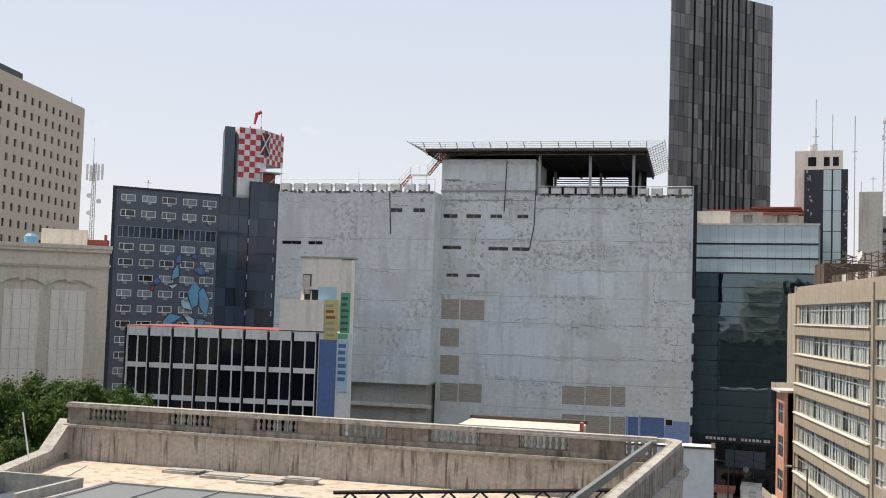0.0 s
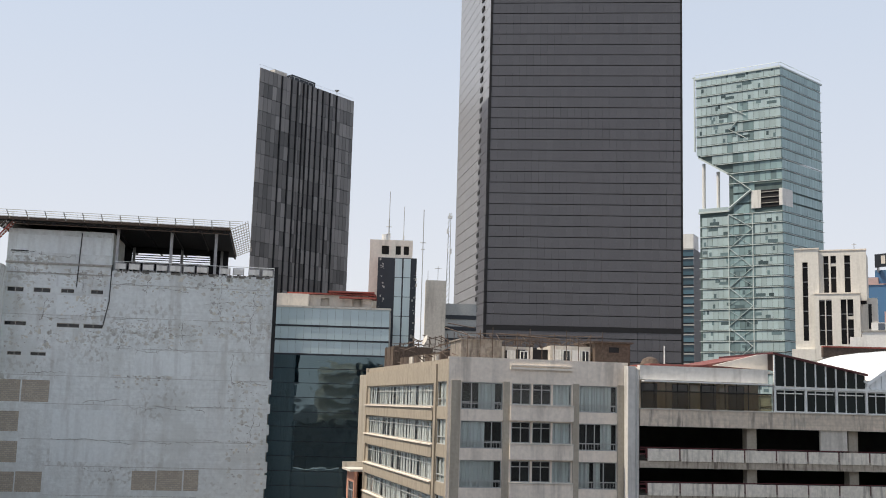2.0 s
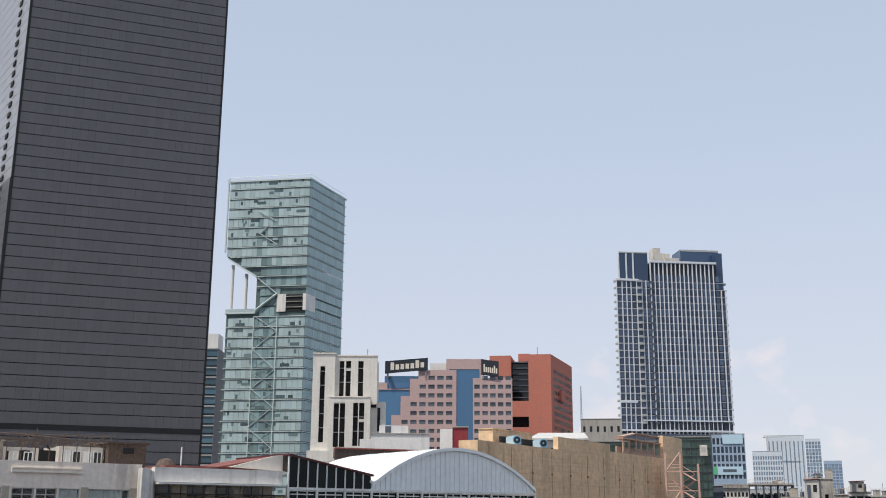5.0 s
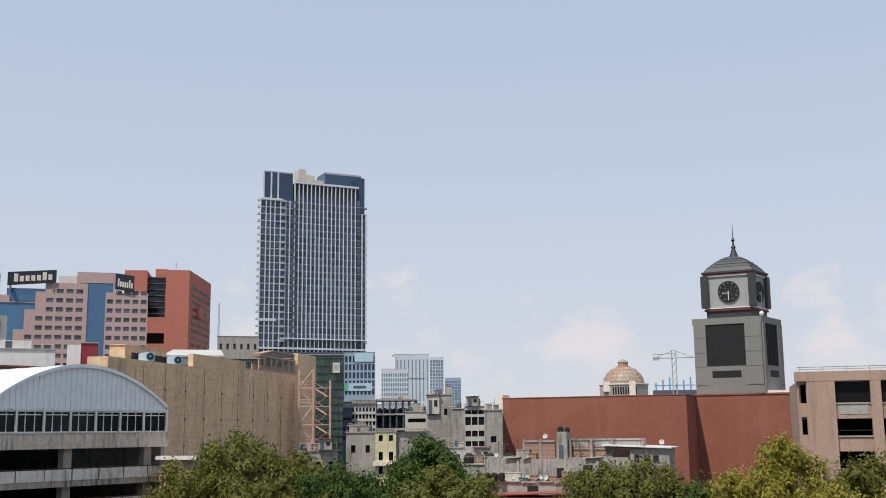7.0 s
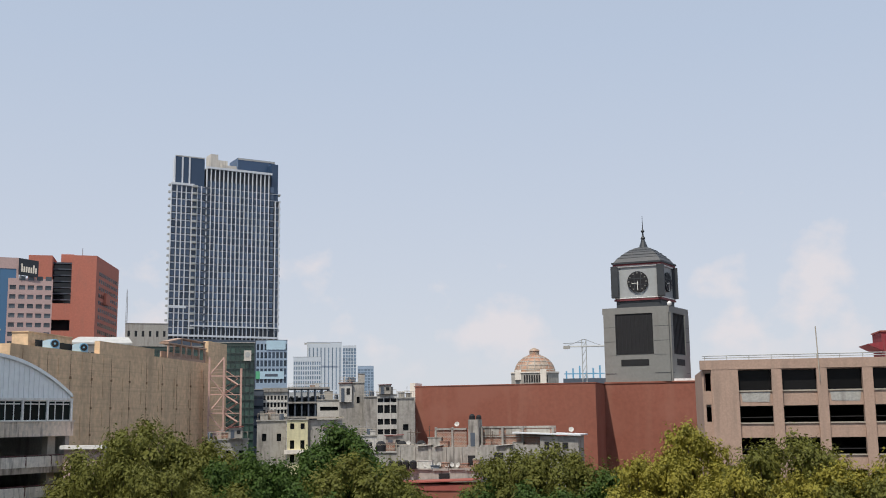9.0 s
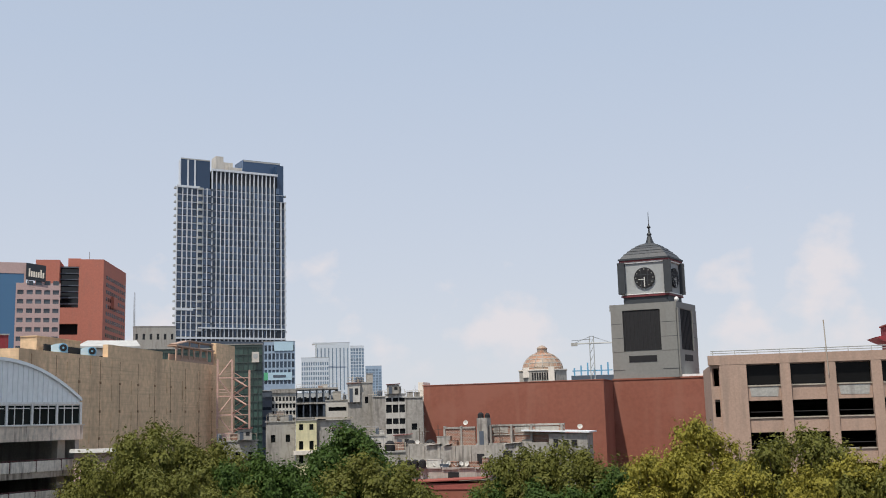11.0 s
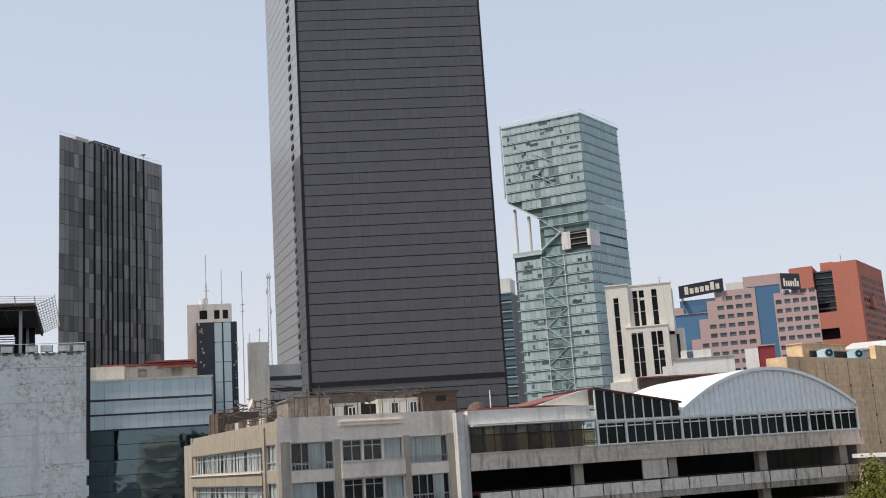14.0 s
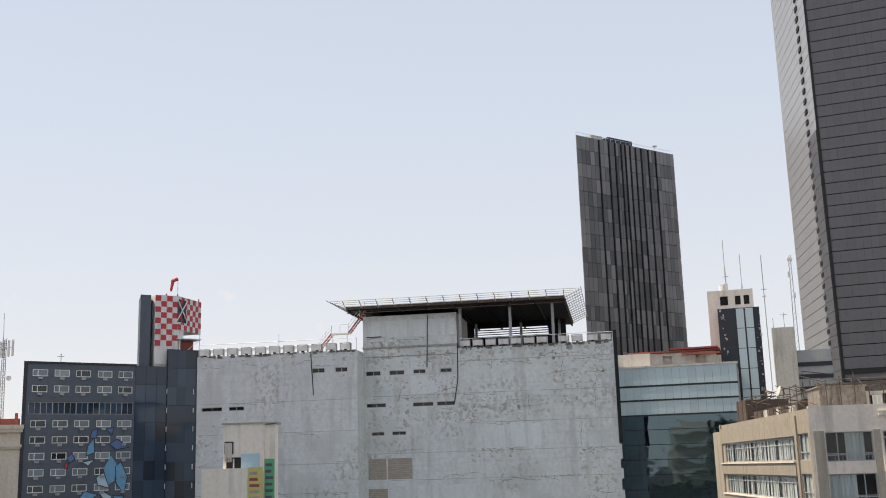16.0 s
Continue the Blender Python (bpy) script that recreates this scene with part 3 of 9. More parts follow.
# ---- landing pad on its steel frame ----
p = thing("helicopter_pad", -115.0, 40.72, 57, "raised rooftop landing pad with dark underside and white safety netting", "landing pad")
part("deck", Geo().box(-1.6, 23.3, -1.5, 20.5, 40.3, 40.5), M["concrete"], p)
part("perforated_beam", Geo().box(-1.5, 23.2, -1.3, -1.2, 39.78, 39.86), M["rust_dark"], p)
for i in range(30):
    x = -1.4 + i * 0.845
    part("beam_web", Geo().rod((x, -1.25, 39.84), (x + 0.42, -1.25, 40.16), 0.03, 4), M["rust_dark"], p)
part("edge_beam", Geo().box(-1.6, 23.3, -1.55, -1.4, 40.2, 40.52).box(-1.65, -1.5, -1.4, 20.5, 40.2, 40.52).box(23.2, 23.35, -1.4, 20.5, 40.2, 40.52), M["rust_dark"], p)
# Black plate and joists put the shade under the deck into colour.
part("soffit", Geo().box(-1.55, 23.25, -1.35, 20.4, 40.08, 40.15), M["dark"], p, "black plate painting the shade under the deck")
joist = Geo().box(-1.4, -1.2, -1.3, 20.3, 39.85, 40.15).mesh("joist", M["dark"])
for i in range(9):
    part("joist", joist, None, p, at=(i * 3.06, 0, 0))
g = Geo()
for i in range(14):
    x = -1.6 + i * 24.9 / 13
    g.rod((x, -1.5, 40.3), (x, -3.1, 41.0), 0.05, 4)
for k in range(5):
    g.rod((-1.6 - 1.4 * k / 4, -1.5 - 1.6 * k / 4, 40.35 + 0.65 * k / 4), (23.3 + 1.4 * k / 4, -1.5 - 1.6 * k / 4, 40.35 + 0.65 * k / 4), 0.03, 4)
part("front_net", g, M["frame_grey"], p, "white steel safety net frame")
for side, x0 in ((-1, -1.6), (1, 23.3)):
    g = Geo()
    for i in range(13):
        yy = -1.5 + i * 22 / 12
        g.rod((x0, yy, 40.3), (x0 + side * 1.9, yy, 41.15), 0.05, 4)
    for k in range(8):
        g.rod((x0 + side * 1.9 * k / 7, -1.5 - 1.5 * k / 7, 40.35 + 0.8 * k / 7), (x0 + side * 1.9 * k / 7, 20.5, 40.35 + 0.8 * k / 7), 0.04, 4)
    part("side_net", g, M["frame_grey"], p)
g = Geo()
for i in range(11):
    g.rod((0.6 + i * 2.2, -1.5, 40.5), (0.6 + i * 2.2, -1.5, 41.05), 0.025, 4)
g.rod((-1.6, -1.5, 41.05), (23.3, -1.5, 41.05), 0.03, 4).rod((-1.6, -1.5, 40.8), (23.3, -1.5, 40.8), 0.02, 4)
part("handrail", g, M["white_metal"], p)
st = thing("roof_stair", -115.0, 40.72, 57, "rusty white steel stair up to the landing pad", "stair")
for n_, (a, c) in enumerate((((-5.4, 35.35), (-3.4, 37.6)), ((-1.4, 37.6), (0.6, 40.1)))):
    g = Geo()
    for yy in (-1.2, -0.3):
        g.rod((a[0], yy, a[1]), (c[0], yy, c[1]), 0.09, 4)
    part("stringer", g, M["roof_red"], st, "rusted red stringers")
    g = Geo()
    for i in range(9):
        s = (i + 0.5) / 9
        g.box(a[0] + (c[0] - a[0]) * s - 0.12, a[0] + (c[0] - a[0]) * s + 0.12, -1.2, -0.3, a[1] + (c[1] - a[1]) * s, a[1] + (c[1] - a[1]) * s + 0.04)
    part("treads", g, M["white_metal"], st)
    g = Geo()
    for k in (0.5, 1.0):
        g.rod((a[0], -1.2, a[1] + k), (c[0], -1.2, c[1] + k), 0.03, 4)
    for i in range(4):
        g.rod((a[0] + (c[0] - a[0]) * i / 3, -1.2, a[1] + (c[1] - a[1]) * i / 3), (a[0] + (c[0] - a[0]) * i / 3, -1.2, a[1] + (c[1] - a[1]) * i / 3 + 1), 0.03, 4)
    part("stair_rail", g, M["white_metal"], st)
part("landing", Geo().box(-3.4, -1.4, -1.3, -0.2, 37.5, 37.6).box(-3.3, -3.2, -1.2, -1.1, 35.3, 37.5).box(-1.6, -1.5, -1.2, -1.1, 35.3, 37.5), M["white_metal"], st)
part("landing_rail", Geo().rod((-3.4, -1.2, 38.6), (-1.4, -1.2, 38.6), 0.03, 4).rod((-3.4, -1.2, 37.6), (-3.4, -1.2, 38.6), 0.03, 4).rod((-2.4, -1.2, 37.6), (-2.4, -1.2, 38.6), 0.03, 4).rod((-1.4, -1.2, 37.6), (-1.4, -1.2, 38.6), 0.03, 4), M["white_metal"], st)

frame_of_grey = pose(-115.0, 40.72, 0, 0, 0, 57)
unit = thing("roof_lamp_box", 0, 0, 0, "weathered white boxed roof unit on a small steel rack", "roof unit", "boxes along the roof edge")
part("box", Geo().box(-0.55, 0.55, -0.2, 0.3, 0.22, 0.82).box(-0.48, 0.48, -0.24, -0.2, 0.28, 0.76), M["white"], unit)
part("rack", Geo().box(-0.6, -0.54, -0.2, 0.3, 0, 0.9).box(0.54, 0.6, -0.2, 0.3, 0, 0.9).box(-0.6, 0.6, -0.25, -0.2, 0.86, 0.92), M["steel"], unit)
part("bracket", Geo().box(-0.12, 0.12, -0.15, 0.2, 0, 0.24), M["dark"], unit)
spots = [(-17.9 + i * 1.66, -2.9, 35.35) for i in range(11)] + [(11.8 + i * 1.45, 0.35, 35.4) for i in range(7)] + [(22.9, 0.4, 35.4), (24.4, 0.4, 35.4), (26.1, 0.4, 35.4), (27.6, 0.4, 35.4)]
unit.matrix_world = frame_of_grey @ pose(*spots[0])
for s in spots[1:]:
    copy_thing(unit, frame_of_grey @ pose(*s, 0, 0, random.uniform(-6, 6)))
rl = thing("roof_rail", -115.0, 40.72, 57, "thin white pipe rail along the grey roof edge", "railing")
part("left_rail", Geo().rod((-18.5, -3.2, 36.75), (0, -3.2, 36.75), 0.035, 5).rod((-18.5, -1.2, 36.3), (-5.5, -1.2, 36.3), 0.2, 6).rod((-18.5, -3.2, 35.35), (-18.5, -3.2, 36.75), 0.035, 4).rod((-9, -3.2, 35.35), (-9, -3.2, 37.6), 0.035, 4).rod((0, -3.2, 35.35), (0, -3.2, 36.75), 0.035, 4), M["white_metal"], rl)
part("right_rail", Geo().rod((11, 0.15, 36.45), (28.3, 0.15, 36.45), 0.035, 5).rod((28.3, 0.15, 35.4), (28.3, 0.15, 36.45), 0.035, 4).rod((22.4, 0.15, 35.4), (22.4, 0.15, 36.45), 0.035, 4), M["white_metal"], rl)

# ---- low black and white office ----
b = thing("low_office", -103.83, 5.99, 62, "low office block with black glass bays and white bands", "office building")
part("core", Geo().box(0.2, 18.2, 0.7, 9, 0, 19.4), M["dark"], b)
part("roof", Geo().box(-0.1, 18.5, -0.1, 9.1, 19.72, 19.82), M["roof_red"], b, "red roof coping")
BAY = 18.4 / 8
fasc = Geo().box(0.14, BAY - 0.14, -0.25, 0.3, 0, 0.85).mesh("fascia", M["white"])
span = Geo().box(0.14, BAY - 0.14, -0.2, 0.3, 0, 0.46).mesh("spandrel", M["white"])
pn = Geo().box(0.02, BAY / 2 - 0.07, 0.02, 0.05, 0, 2.5).mesh("pane", pane_mat("pane_night", (0.009, 0.011, 0.017), 0.05, 0.4, 1.35))
fin = Geo().box(-0.05, 0.05, -0.27, 0.3, 0, 19.6).mesh("fin", M["dark"])
mul = Geo().box(-0.055, 0.055, -0.12, 0.12, 0, 18.9).mesh("mullion", M["white"])
for i in range(8):
    part("fascia", fasc, None, b, at=(i * BAY, 0, 18.88))
    part("mullion", mul, None, b, at=((i + 0.5) * BAY, 0, 0))
    for z in (15.95, 13.02, 10.0, 7.0, 4.0):
        part("spandrel", span, None, b, at=(i * BAY, 0, z))
    for z in (16.4, 13.45, 10.46, 7.46, 4.46):
        part("pane", pn, None, b, at=(i * BAY + 0.05, 0, z))
        part("pane", pn, None, b, at=((i + 0.5) * BAY + 0.02, 0, z))
for i in range(9):
    part("fin", fin, None, b, at=(i * BAY, 0, 0))
    part("white_edge", Geo().box(-0.17, -0.07, -0.24, 0, 0, 18.9), M["white"], b, at=(i * BAY + (0.28 if i == 0 else 0), 0, 0))
part("end_wall", Geo().prism([(18.51, -0.1), (21.6, -0.1), (19.6, 8.9), (18.51, 8.9)], 0, 19.7), M["white"], b, "peeling white end wall")
part("blue_panel", Geo().box(18.6, 20.2, -0.14, -0.1, 3, 19.1), M["blue"], b, "blue painted wall panel")
part("rust_panel", Geo().box(9.35, 10.0, 0.05, 0.09, 14.2, 15.1), M["roof_red"], b)
part("green_banner", Geo().box(20.3, 21.2, -0.14, -0.1, 19.2, 19.65), M["green_sign"], b)
part("stair_tower", Geo().box(16.55, 20.3, 0.3, 2.2, 19.82, 26.5).box(20.3, 21.2, 0.5, 1.8, 19.7, 26.4), M["cream_bright"], b, "cream plastered stair tower")
part("tower_cap", Geo().box(16.4, 21.35, 0.2, 2.3, 26.5, 26.65), M["concrete"], b)
part("lower_box", Geo().box(14.8, 18.95, -0.3, 0.3, 19.82, 22.65), M["cream_bright"], b)
part("tower_door", Geo().box(16.7, 17.5, 0.24, 0.3, 23.9, 25.0).box(16.9, 18.2, 0.2, 0.3, 22.66, 23.6), M["dark"], b)
part("door_leaf", Geo().box(16.75, 17.4, 0.2, 0.24, 23.2, 24.9).box(17.5, 17.62, 0.15, 0.2, 22.66, 23.5), M["pale_concrete"], b)
part("blue_hoarding", Geo().box(18.2, 19.9, 0.24, 0.3, 22.66, 23.9), M["sky_sign"], b)
yb = part("yellow_banner", Geo().box(19.0, 20.25, -0.2, -0.15, 19.1, 22.7), M["yellow"], b, "faded yellow painted notice")
gb = part("green_notice", Geo().box(20.32, 21.2, 0.36, 0.42, 19.7, 23.4), M["green_sign"], b, "green painted notice")
sb = part("blue_notice", Geo().box(20.32, 21.3, -0.2, -0.12, 14.4, 19.15), M["sky_sign"], b, "pale blue painted notice")
for k in range(6):
    part("text_bar", Geo().box(19.1, 20.1 - random.uniform(0, 0.3), -0.23, -0.2, 19.4 + k * 0.53, 19.65 + k * 0.53), M["roof_red"] if k in (3, 4) else M["apt_column"], yb)
    part("text_bar", Geo().box(20.4, 21.15 - random.uniform(0, 0.2), -0.23, -0.2, 15.4 + k * 0.6, 15.75 + k * 0.6), M["blue"], sb)
    part("text_bar", Geo().box(20.4, 21.1 - random.uniform(0, 0.2), 0.33, 0.36, 19.95 + k * 0.56, 20.2 + k * 0.56), M["slate"], gb)

# ---- dark blue-grey hotel with the mural ----
b = thing("slate_hotel", -189.84, 7.86, 100, "slate blue hotel with white-framed windows and blue mural", "hotel")
cols, rows = [1.12, 4.68, 8.22, 11.9, 15.46], [39.28, 36.63, 30.83, 28.18, 25.5, 22.85, 20.2, 17.5, 14.85, 12.2, 9.5, 6.8]
opens = [(x, x + 2.5, z, z + 1.17) for x in cols for z in rows] + [(0.7, 18.2, 33.0, 35.0)]
part("front_wall", wall_round(opens, 0.25, 18.4, 0, 41.4, 0, 0.35), M["slate"], b)
part("core", Geo().prism([(0.3, 0.9), (31, 0.9), (31, 14), (4.2, 14)], 0, 41.2), M["dark"], b)
part("corner_trim", Geo().prism([(-0.35, -0.15), (0.25, -0.15), (3.6, 14), (3.2, 14)], 0, 41.75).box(0.25, 18.6, -0.15, 0.5, 41.4, 41.75), M["navy"], b, "black corner and roof trim")
windows(b, [(x, z) for x in cols for z in rows], 2.5, 1.17, 0.05, M["white"], pane_mat("hotel_window", (0.14, 0.17, 0.19), 0.1, 0.9), 0.13, (0.35,))
cur = Geo().box(0, 0.9, 0.16, 0.2, 0.1, 1.07).mesh("curtain", M["white"])
acm = Geo().box(0, 0.7, -0.25, 0, 0, 0.4).mesh("air_conditioner", M["steel"])
for x in cols:
    for z in rows:
        part("air_conditioner", acm, None, b, at=(x + 0.9, 0, z - 0.5))
        if random.random() < 0.55:
            part("curtain", cur, None, b, at=(x + random.choice((0.15, 0.8, 1.4)), 0.0, z))
windows(b, [(0.7 + i * 1.94, 33.0) for i in range(9)], 1.94, 2.0, 0.05, M["steel"], M["pane_blue"], 0.08, (0.5,))
gm = Geo().box(0.03, 1.87, 0, 0.1, 0.03, 3.27).mesh("glass_panel", M["pane_blue"])
part("glass_wing_frame", Geo().box(18.4, 24.1, 0.1, 0.4, 0, 41.5).box(24.1, 31.5, -0.15, 0.4, 0, 44.6), M["navy"], b)
for i in range(3):
    for k in range(12):
        part("glass_panel", gm, None, b, at=(18.42 + i * 1.9, 0.0, 1.9 + k * 3.3))
        part("glass_panel", gm, None, b, at=(24.12 + i * 1.7, -0.25, 4.9 + k * 3.3))
# White bits drawn in place of small lights along the glass edges.
speck = Geo().box(-0.06, 0.06, -0.12, 0, 0, 0.9).mesh("edge_clip", M["white"])
for k in range(11):
    part("edge_clip", speck, None, b, at=(24.05, -0.2, 3.6 + k * 3.3))
    part("edge_clip", speck, None, b, at=(28.95, -0.28, 3.6 + k * 3.3))
art = part("mural", Geo().slab([(13.4, 23.8), (14.6, 26.0), (15.6, 24.6), (15.3, 21.8), (14.3, 21.2)], -0.05, -0.02), M["cyan"], b, "painted mural of blue crystal shapes")
shards = [([(15.4, 24.2), (16.3, 25.0), (17.5, 22.4), (17.0, 19.6), (15.6, 21.4)], "cyan"), ([(9.0, 18.4), (10.4, 20.2), (12.6, 19.6), (10.2, 17.9)], "cyan"), ([(12.9, 19.6), (14.5, 17.6), (15.4, 18.9), (13.6, 20.0)], "sky_sign"), ([(12.2, 22.4), (13.4, 23.2), (14.5, 20.6), (12.5, 21.2)], "sky_sign"), ([(15.0, 19.3), (17.0, 19.2), (16.2, 17.8), (14.7, 17.7)], "cyan"), ([(10.6, 27.6), (11.6, 29.0), (11.8, 26.6), (10.4, 26.0)], "cyan"), ([(9.8, 25.0), (11.8, 25.4), (10.8, 24.4)], "sky_sign"), ([(14.2, 28.0), (15.6, 28.8), (17.6, 27.4), (15.4, 27.0)], "blue"), ([(11.2, 30.2), (12.2, 30.6), (12.0, 29.0), (11.0, 29.0)], "blue"), ([(7.2, 25.7), (8.0, 26.5), (8.6, 25.6), (7.8, 24.9)], "blue"), ([(7.0, 24.9), (7.5, 24.9), (7.4, 24.0), (6.9, 24.0)], "red"), ([(13.6, 30.4), (14.9, 30.8), (14.7, 29.6)], "blue")]
for pts, m_ in shards:
    part("mural_shape", Geo().slab(pts[::-1], -0.05, -0.02), M[m_], art)
    g = Geo()
    for i in range(len(pts)):
        a, c = pts[i], pts[(i + 1) % len(pts)]
        g.rod((a[0], -0.05, a[1]), (c[0], -0.05, c[1]), 0.07, 4)
    part("mural_outline", g, M["navy"], art)

# ---- chequered tower ----
b = thing("chequered_tower", -189.84, 7.86, 100, "rooftop tower chequered in red and white squares", "tower")
part("slab_wall", Geo().prism([(19.3, 1.0), (21.2, 1.0), (21.8, 3), (22.0, 8), (21.2, 8)], 0, 54.4), M["slate"], b, "dark slate grey service wall")
plan = [(22.0, 1.0), (26.3, 1.0), (32.6, 6.2), (29.5, 10), (22.0, 10)]
part("shaft", Geo().prism([(22.0, 1.2), (26.1, 1.2), (28.0, 2.8), (28.0, 10), (22.0, 10)], 0, 48.4), M["white"], b)
part("head", Geo().prism(plan, 48.4, 54.55), M["white"], b)
for i in range(4):
    for k in range(9):
        if (i + k) % 2 == 0:
            part("red_square", Geo().box(22.02 + i * 1.06, 23.06 + i * 1.06, 0.96, 1.0, 45.3 + k * 1.02, 46.3 + k * 1.02), M["red"], b)
for i in range(8):
    for k in range(6):
        if (i + k) % 2 == 0:
            a = Vector((26.3, 1.0)) + Vector((6.3, 5.2)) * (i / 8)
            c = Vector((26.3, 1.0)) + Vector((6.3, 5.2)) * ((i + 1) / 8)
            n_ = Vector((5.2, -6.3)).normalized() * 0.04
            part("red_square", Geo().prism([tuple(a + n_), tuple(c + n_), tuple(c), tuple(a)], 48.4 + k * 1.02, 49.4 + k * 1.02), M["red"], b)
part("white_facing", Geo().box(22.0, 26.28, 0.98, 1.2, 42, 54.5), M["white"], b)
part("brace", Geo().rod((26.0, 0.7, 50), (28.6, 2.6, 54), 0.12, 4).rod((28.6, 2.6, 50), (26.0, 0.7, 54), 0.12, 4), M["white_metal"], b)
part("brace_recess", Geo().prism([(26.2, 0.9), (28.4, 2.65), (28.36, 2.8), (26.1, 1.0)], 49.8, 54), M["navy"], b)
part("platform", Geo().box(26.0, 30.5, 0.2, 4, 46.6, 46.75).rod((26.5, 0.4, 42), (26.5, 0.4, 46.6), 0.08, 5).rod((30.3, 0.6, 43.5), (30.3, 0.6, 48.4), 0.06, 5).rod((27.5, 0.4, 44.2), (30.3, 0.6, 46.6), 0.06, 4), M["white_metal"], b)
part("lower_room", Geo().box(26.3, 29.6, 2, 8, 40, 46.5), M["roof_red"], b)
part("top_lights", Geo().box(24, 24.2, 1.2, 1.4, 54.55, 54.9).box(26.1, 26.3, 1.2, 1.4, 54.55, 55.0).box(32.0, 32.2, 6.1, 6.3, 54.55, 55.1), M["red"], b)
ws = thing("windsock", -189.84, 7.86, 100, "limp red windsock on a thin pole", "windsock")
part("pole", Geo().rod((26.2, 1.3, 54.5), (26.2, 1.3, 57.9), 0.06, 6), M["white_metal"], ws)
part("sock", Geo().rod((26.1, 1.3, 57.8), (25.2, 1.3, 57.3), 0.36, 8, 0.33).rod((25.3, 1.3, 57.5), (24.9, 1.3, 55.4), 0.34, 8, 0.2), M["red"], ws)

# ---- beige tower hotel and cornice building ----
b = thing("beige_hotel", -239.58, -14.23, 156, "tall sandy beige hotel with rows of narrow windows", "hotel")
xs, zs = [0.3 + i * 3.58 for i in range(12)], [66.0 - 3.5 * k for k in range(12)]
part("front_wall", wall_round([(x, x + 1.35, z - 0.85, z + 0.85) for x in xs for z in zs], -12, 43.4, 0, 69.8, 0, 0.4), M["hotel"], b)
part("body", Geo().box(-12, 43.2, 0.8, 18, 0, 69.4), M["hotel"], b)
part("parapet", Geo().box(-12, 43.4, 0.4, 18, 69.4, 69.8), M["hotel"], b)
wm = Geo().box(0, 1.35, 0.25, 0.3, -0.85, 0.85).mesh("window", M["pane_dark"])
for x in xs:
    for z in zs:
        part("window", wm, None, b, at=(x, 0, z))
part("roof_sign", Geo().box(-12, 16, 3, 4, 70.2, 72.4), M["navy"], b, "dark roof screen")
part("sign_posts", Geo().box(-6, -5.7, 3.4, 3.7, 69.8, 70.2).box(5, 5.3, 3.4, 3.7, 69.8, 70.2).box(14, 14.3, 3.4, 3.7, 69.8, 70.2).rod((40, 2, 69.8), (40, 2, 72), 0.1, 5), M["steel"], b)
b = thing("cornice_building", -149.43, -13.07, 88, "pale beige stone building with moulded cornice and arches", "building")
part("body", Geo().box(-6, 19.0, 0.15, 16, 0, 29.0), M["beige"], b)
part("cornice", Geo().box(-6, 19.35, -0.55, 0.3, 28.75, 29.25).box(-6, 19.25, -0.35, 0.3, 28.3, 28.75), M["beige"], b)
part("string_course", Geo().box(-6, 19.2, -0.3, 0.2, 26.45, 26.75).box(-6, 19.1, -0.16, 0.2, 26.2, 26.45), M["beige"], b)
for c in (2.45, 8.3, 14.1):
    pts = [(c + 2.9 * s, 24.15 + 0.95 * (1 - abs(s) ** 2.2)) for s in [i / 8 - 1 for i in range(17)]]
    part("arch_moulding", Geo().slab([(x, z) for x, z in pts] + [(x, z - 0.45) for x, z in pts[::-1]], -0.22, 0.15), M["beige"], b)
    part("keystone", Geo().slab([(c - 0.35, 24.3), (c + 0.35, 24.3), (c + 0.5, 25.8), (c - 0.5, 25.8)], -0.35, 0.15), M["beige"], b)
    for i in range(4):
        for k in range(7):
            part("stone", Geo().box(c - 2.2 + i * 1.1 + 0.03, c - 1.1 + i * 1.1 - 0.03, 0.08, 0.15, 5 + k * 2.6 + 0.03, 7.6 + k * 2.6 - 0.03), M["cream"], b)
for x in (-0.6, 5.2, 11.0, 16.8):
    for k in range(46):
        part("course", Geo().box(x, x + 0.78, 0.02, 0.15, 1 + k * 0.5, 1.44 + k * 0.5), M["beige"], b)
part("roof_room", Geo().box(10.1, 16.0, 4, 10, 29.0, 31.5), M["cream"], b)
part("water_tank", Geo().lathe([(0.9, 29.0), (0.9, 30.3), (0.5, 30.7)], 12, 8.8, 4.5), M["cyan"], b, "small blue roof tank")
part("roof_clutter", Geo().box(15.9, 18.9, 5, 9, 29.0, 30.3).box(18.2, 18.6, 4.4, 5, 29.0, 31), M["roof_red"], b)
b = thing("antenna_mast", -149.43, -13.07, 88, "steel lattice phone mast with white panel antennas", "antenna mast")
g = Geo()
for dx, dy in ((-0.3, 0), (0.3, 0), (0, 0.5)):
    g.rod((16.45 + dx, 6 + dy, 29.0), (16.45 + dx * 0.7, 6 + dy, 41), 0.05, 5)
for k in range(15):
    g.rod((16.15, 6, 29.2 + k * 0.8), (16.75, 6, 30.0 + k * 0.8), 0.03, 4).rod((16.75, 6, 29.2 + k * 0.8), (16.15, 6, 30.0 + k * 0.8), 0.03, 4)
g.rod((16.3, 6.2, 40), (16.2, 6.2, 44.6), 0.04, 5)
part("lattice", g, M["steel"], b)
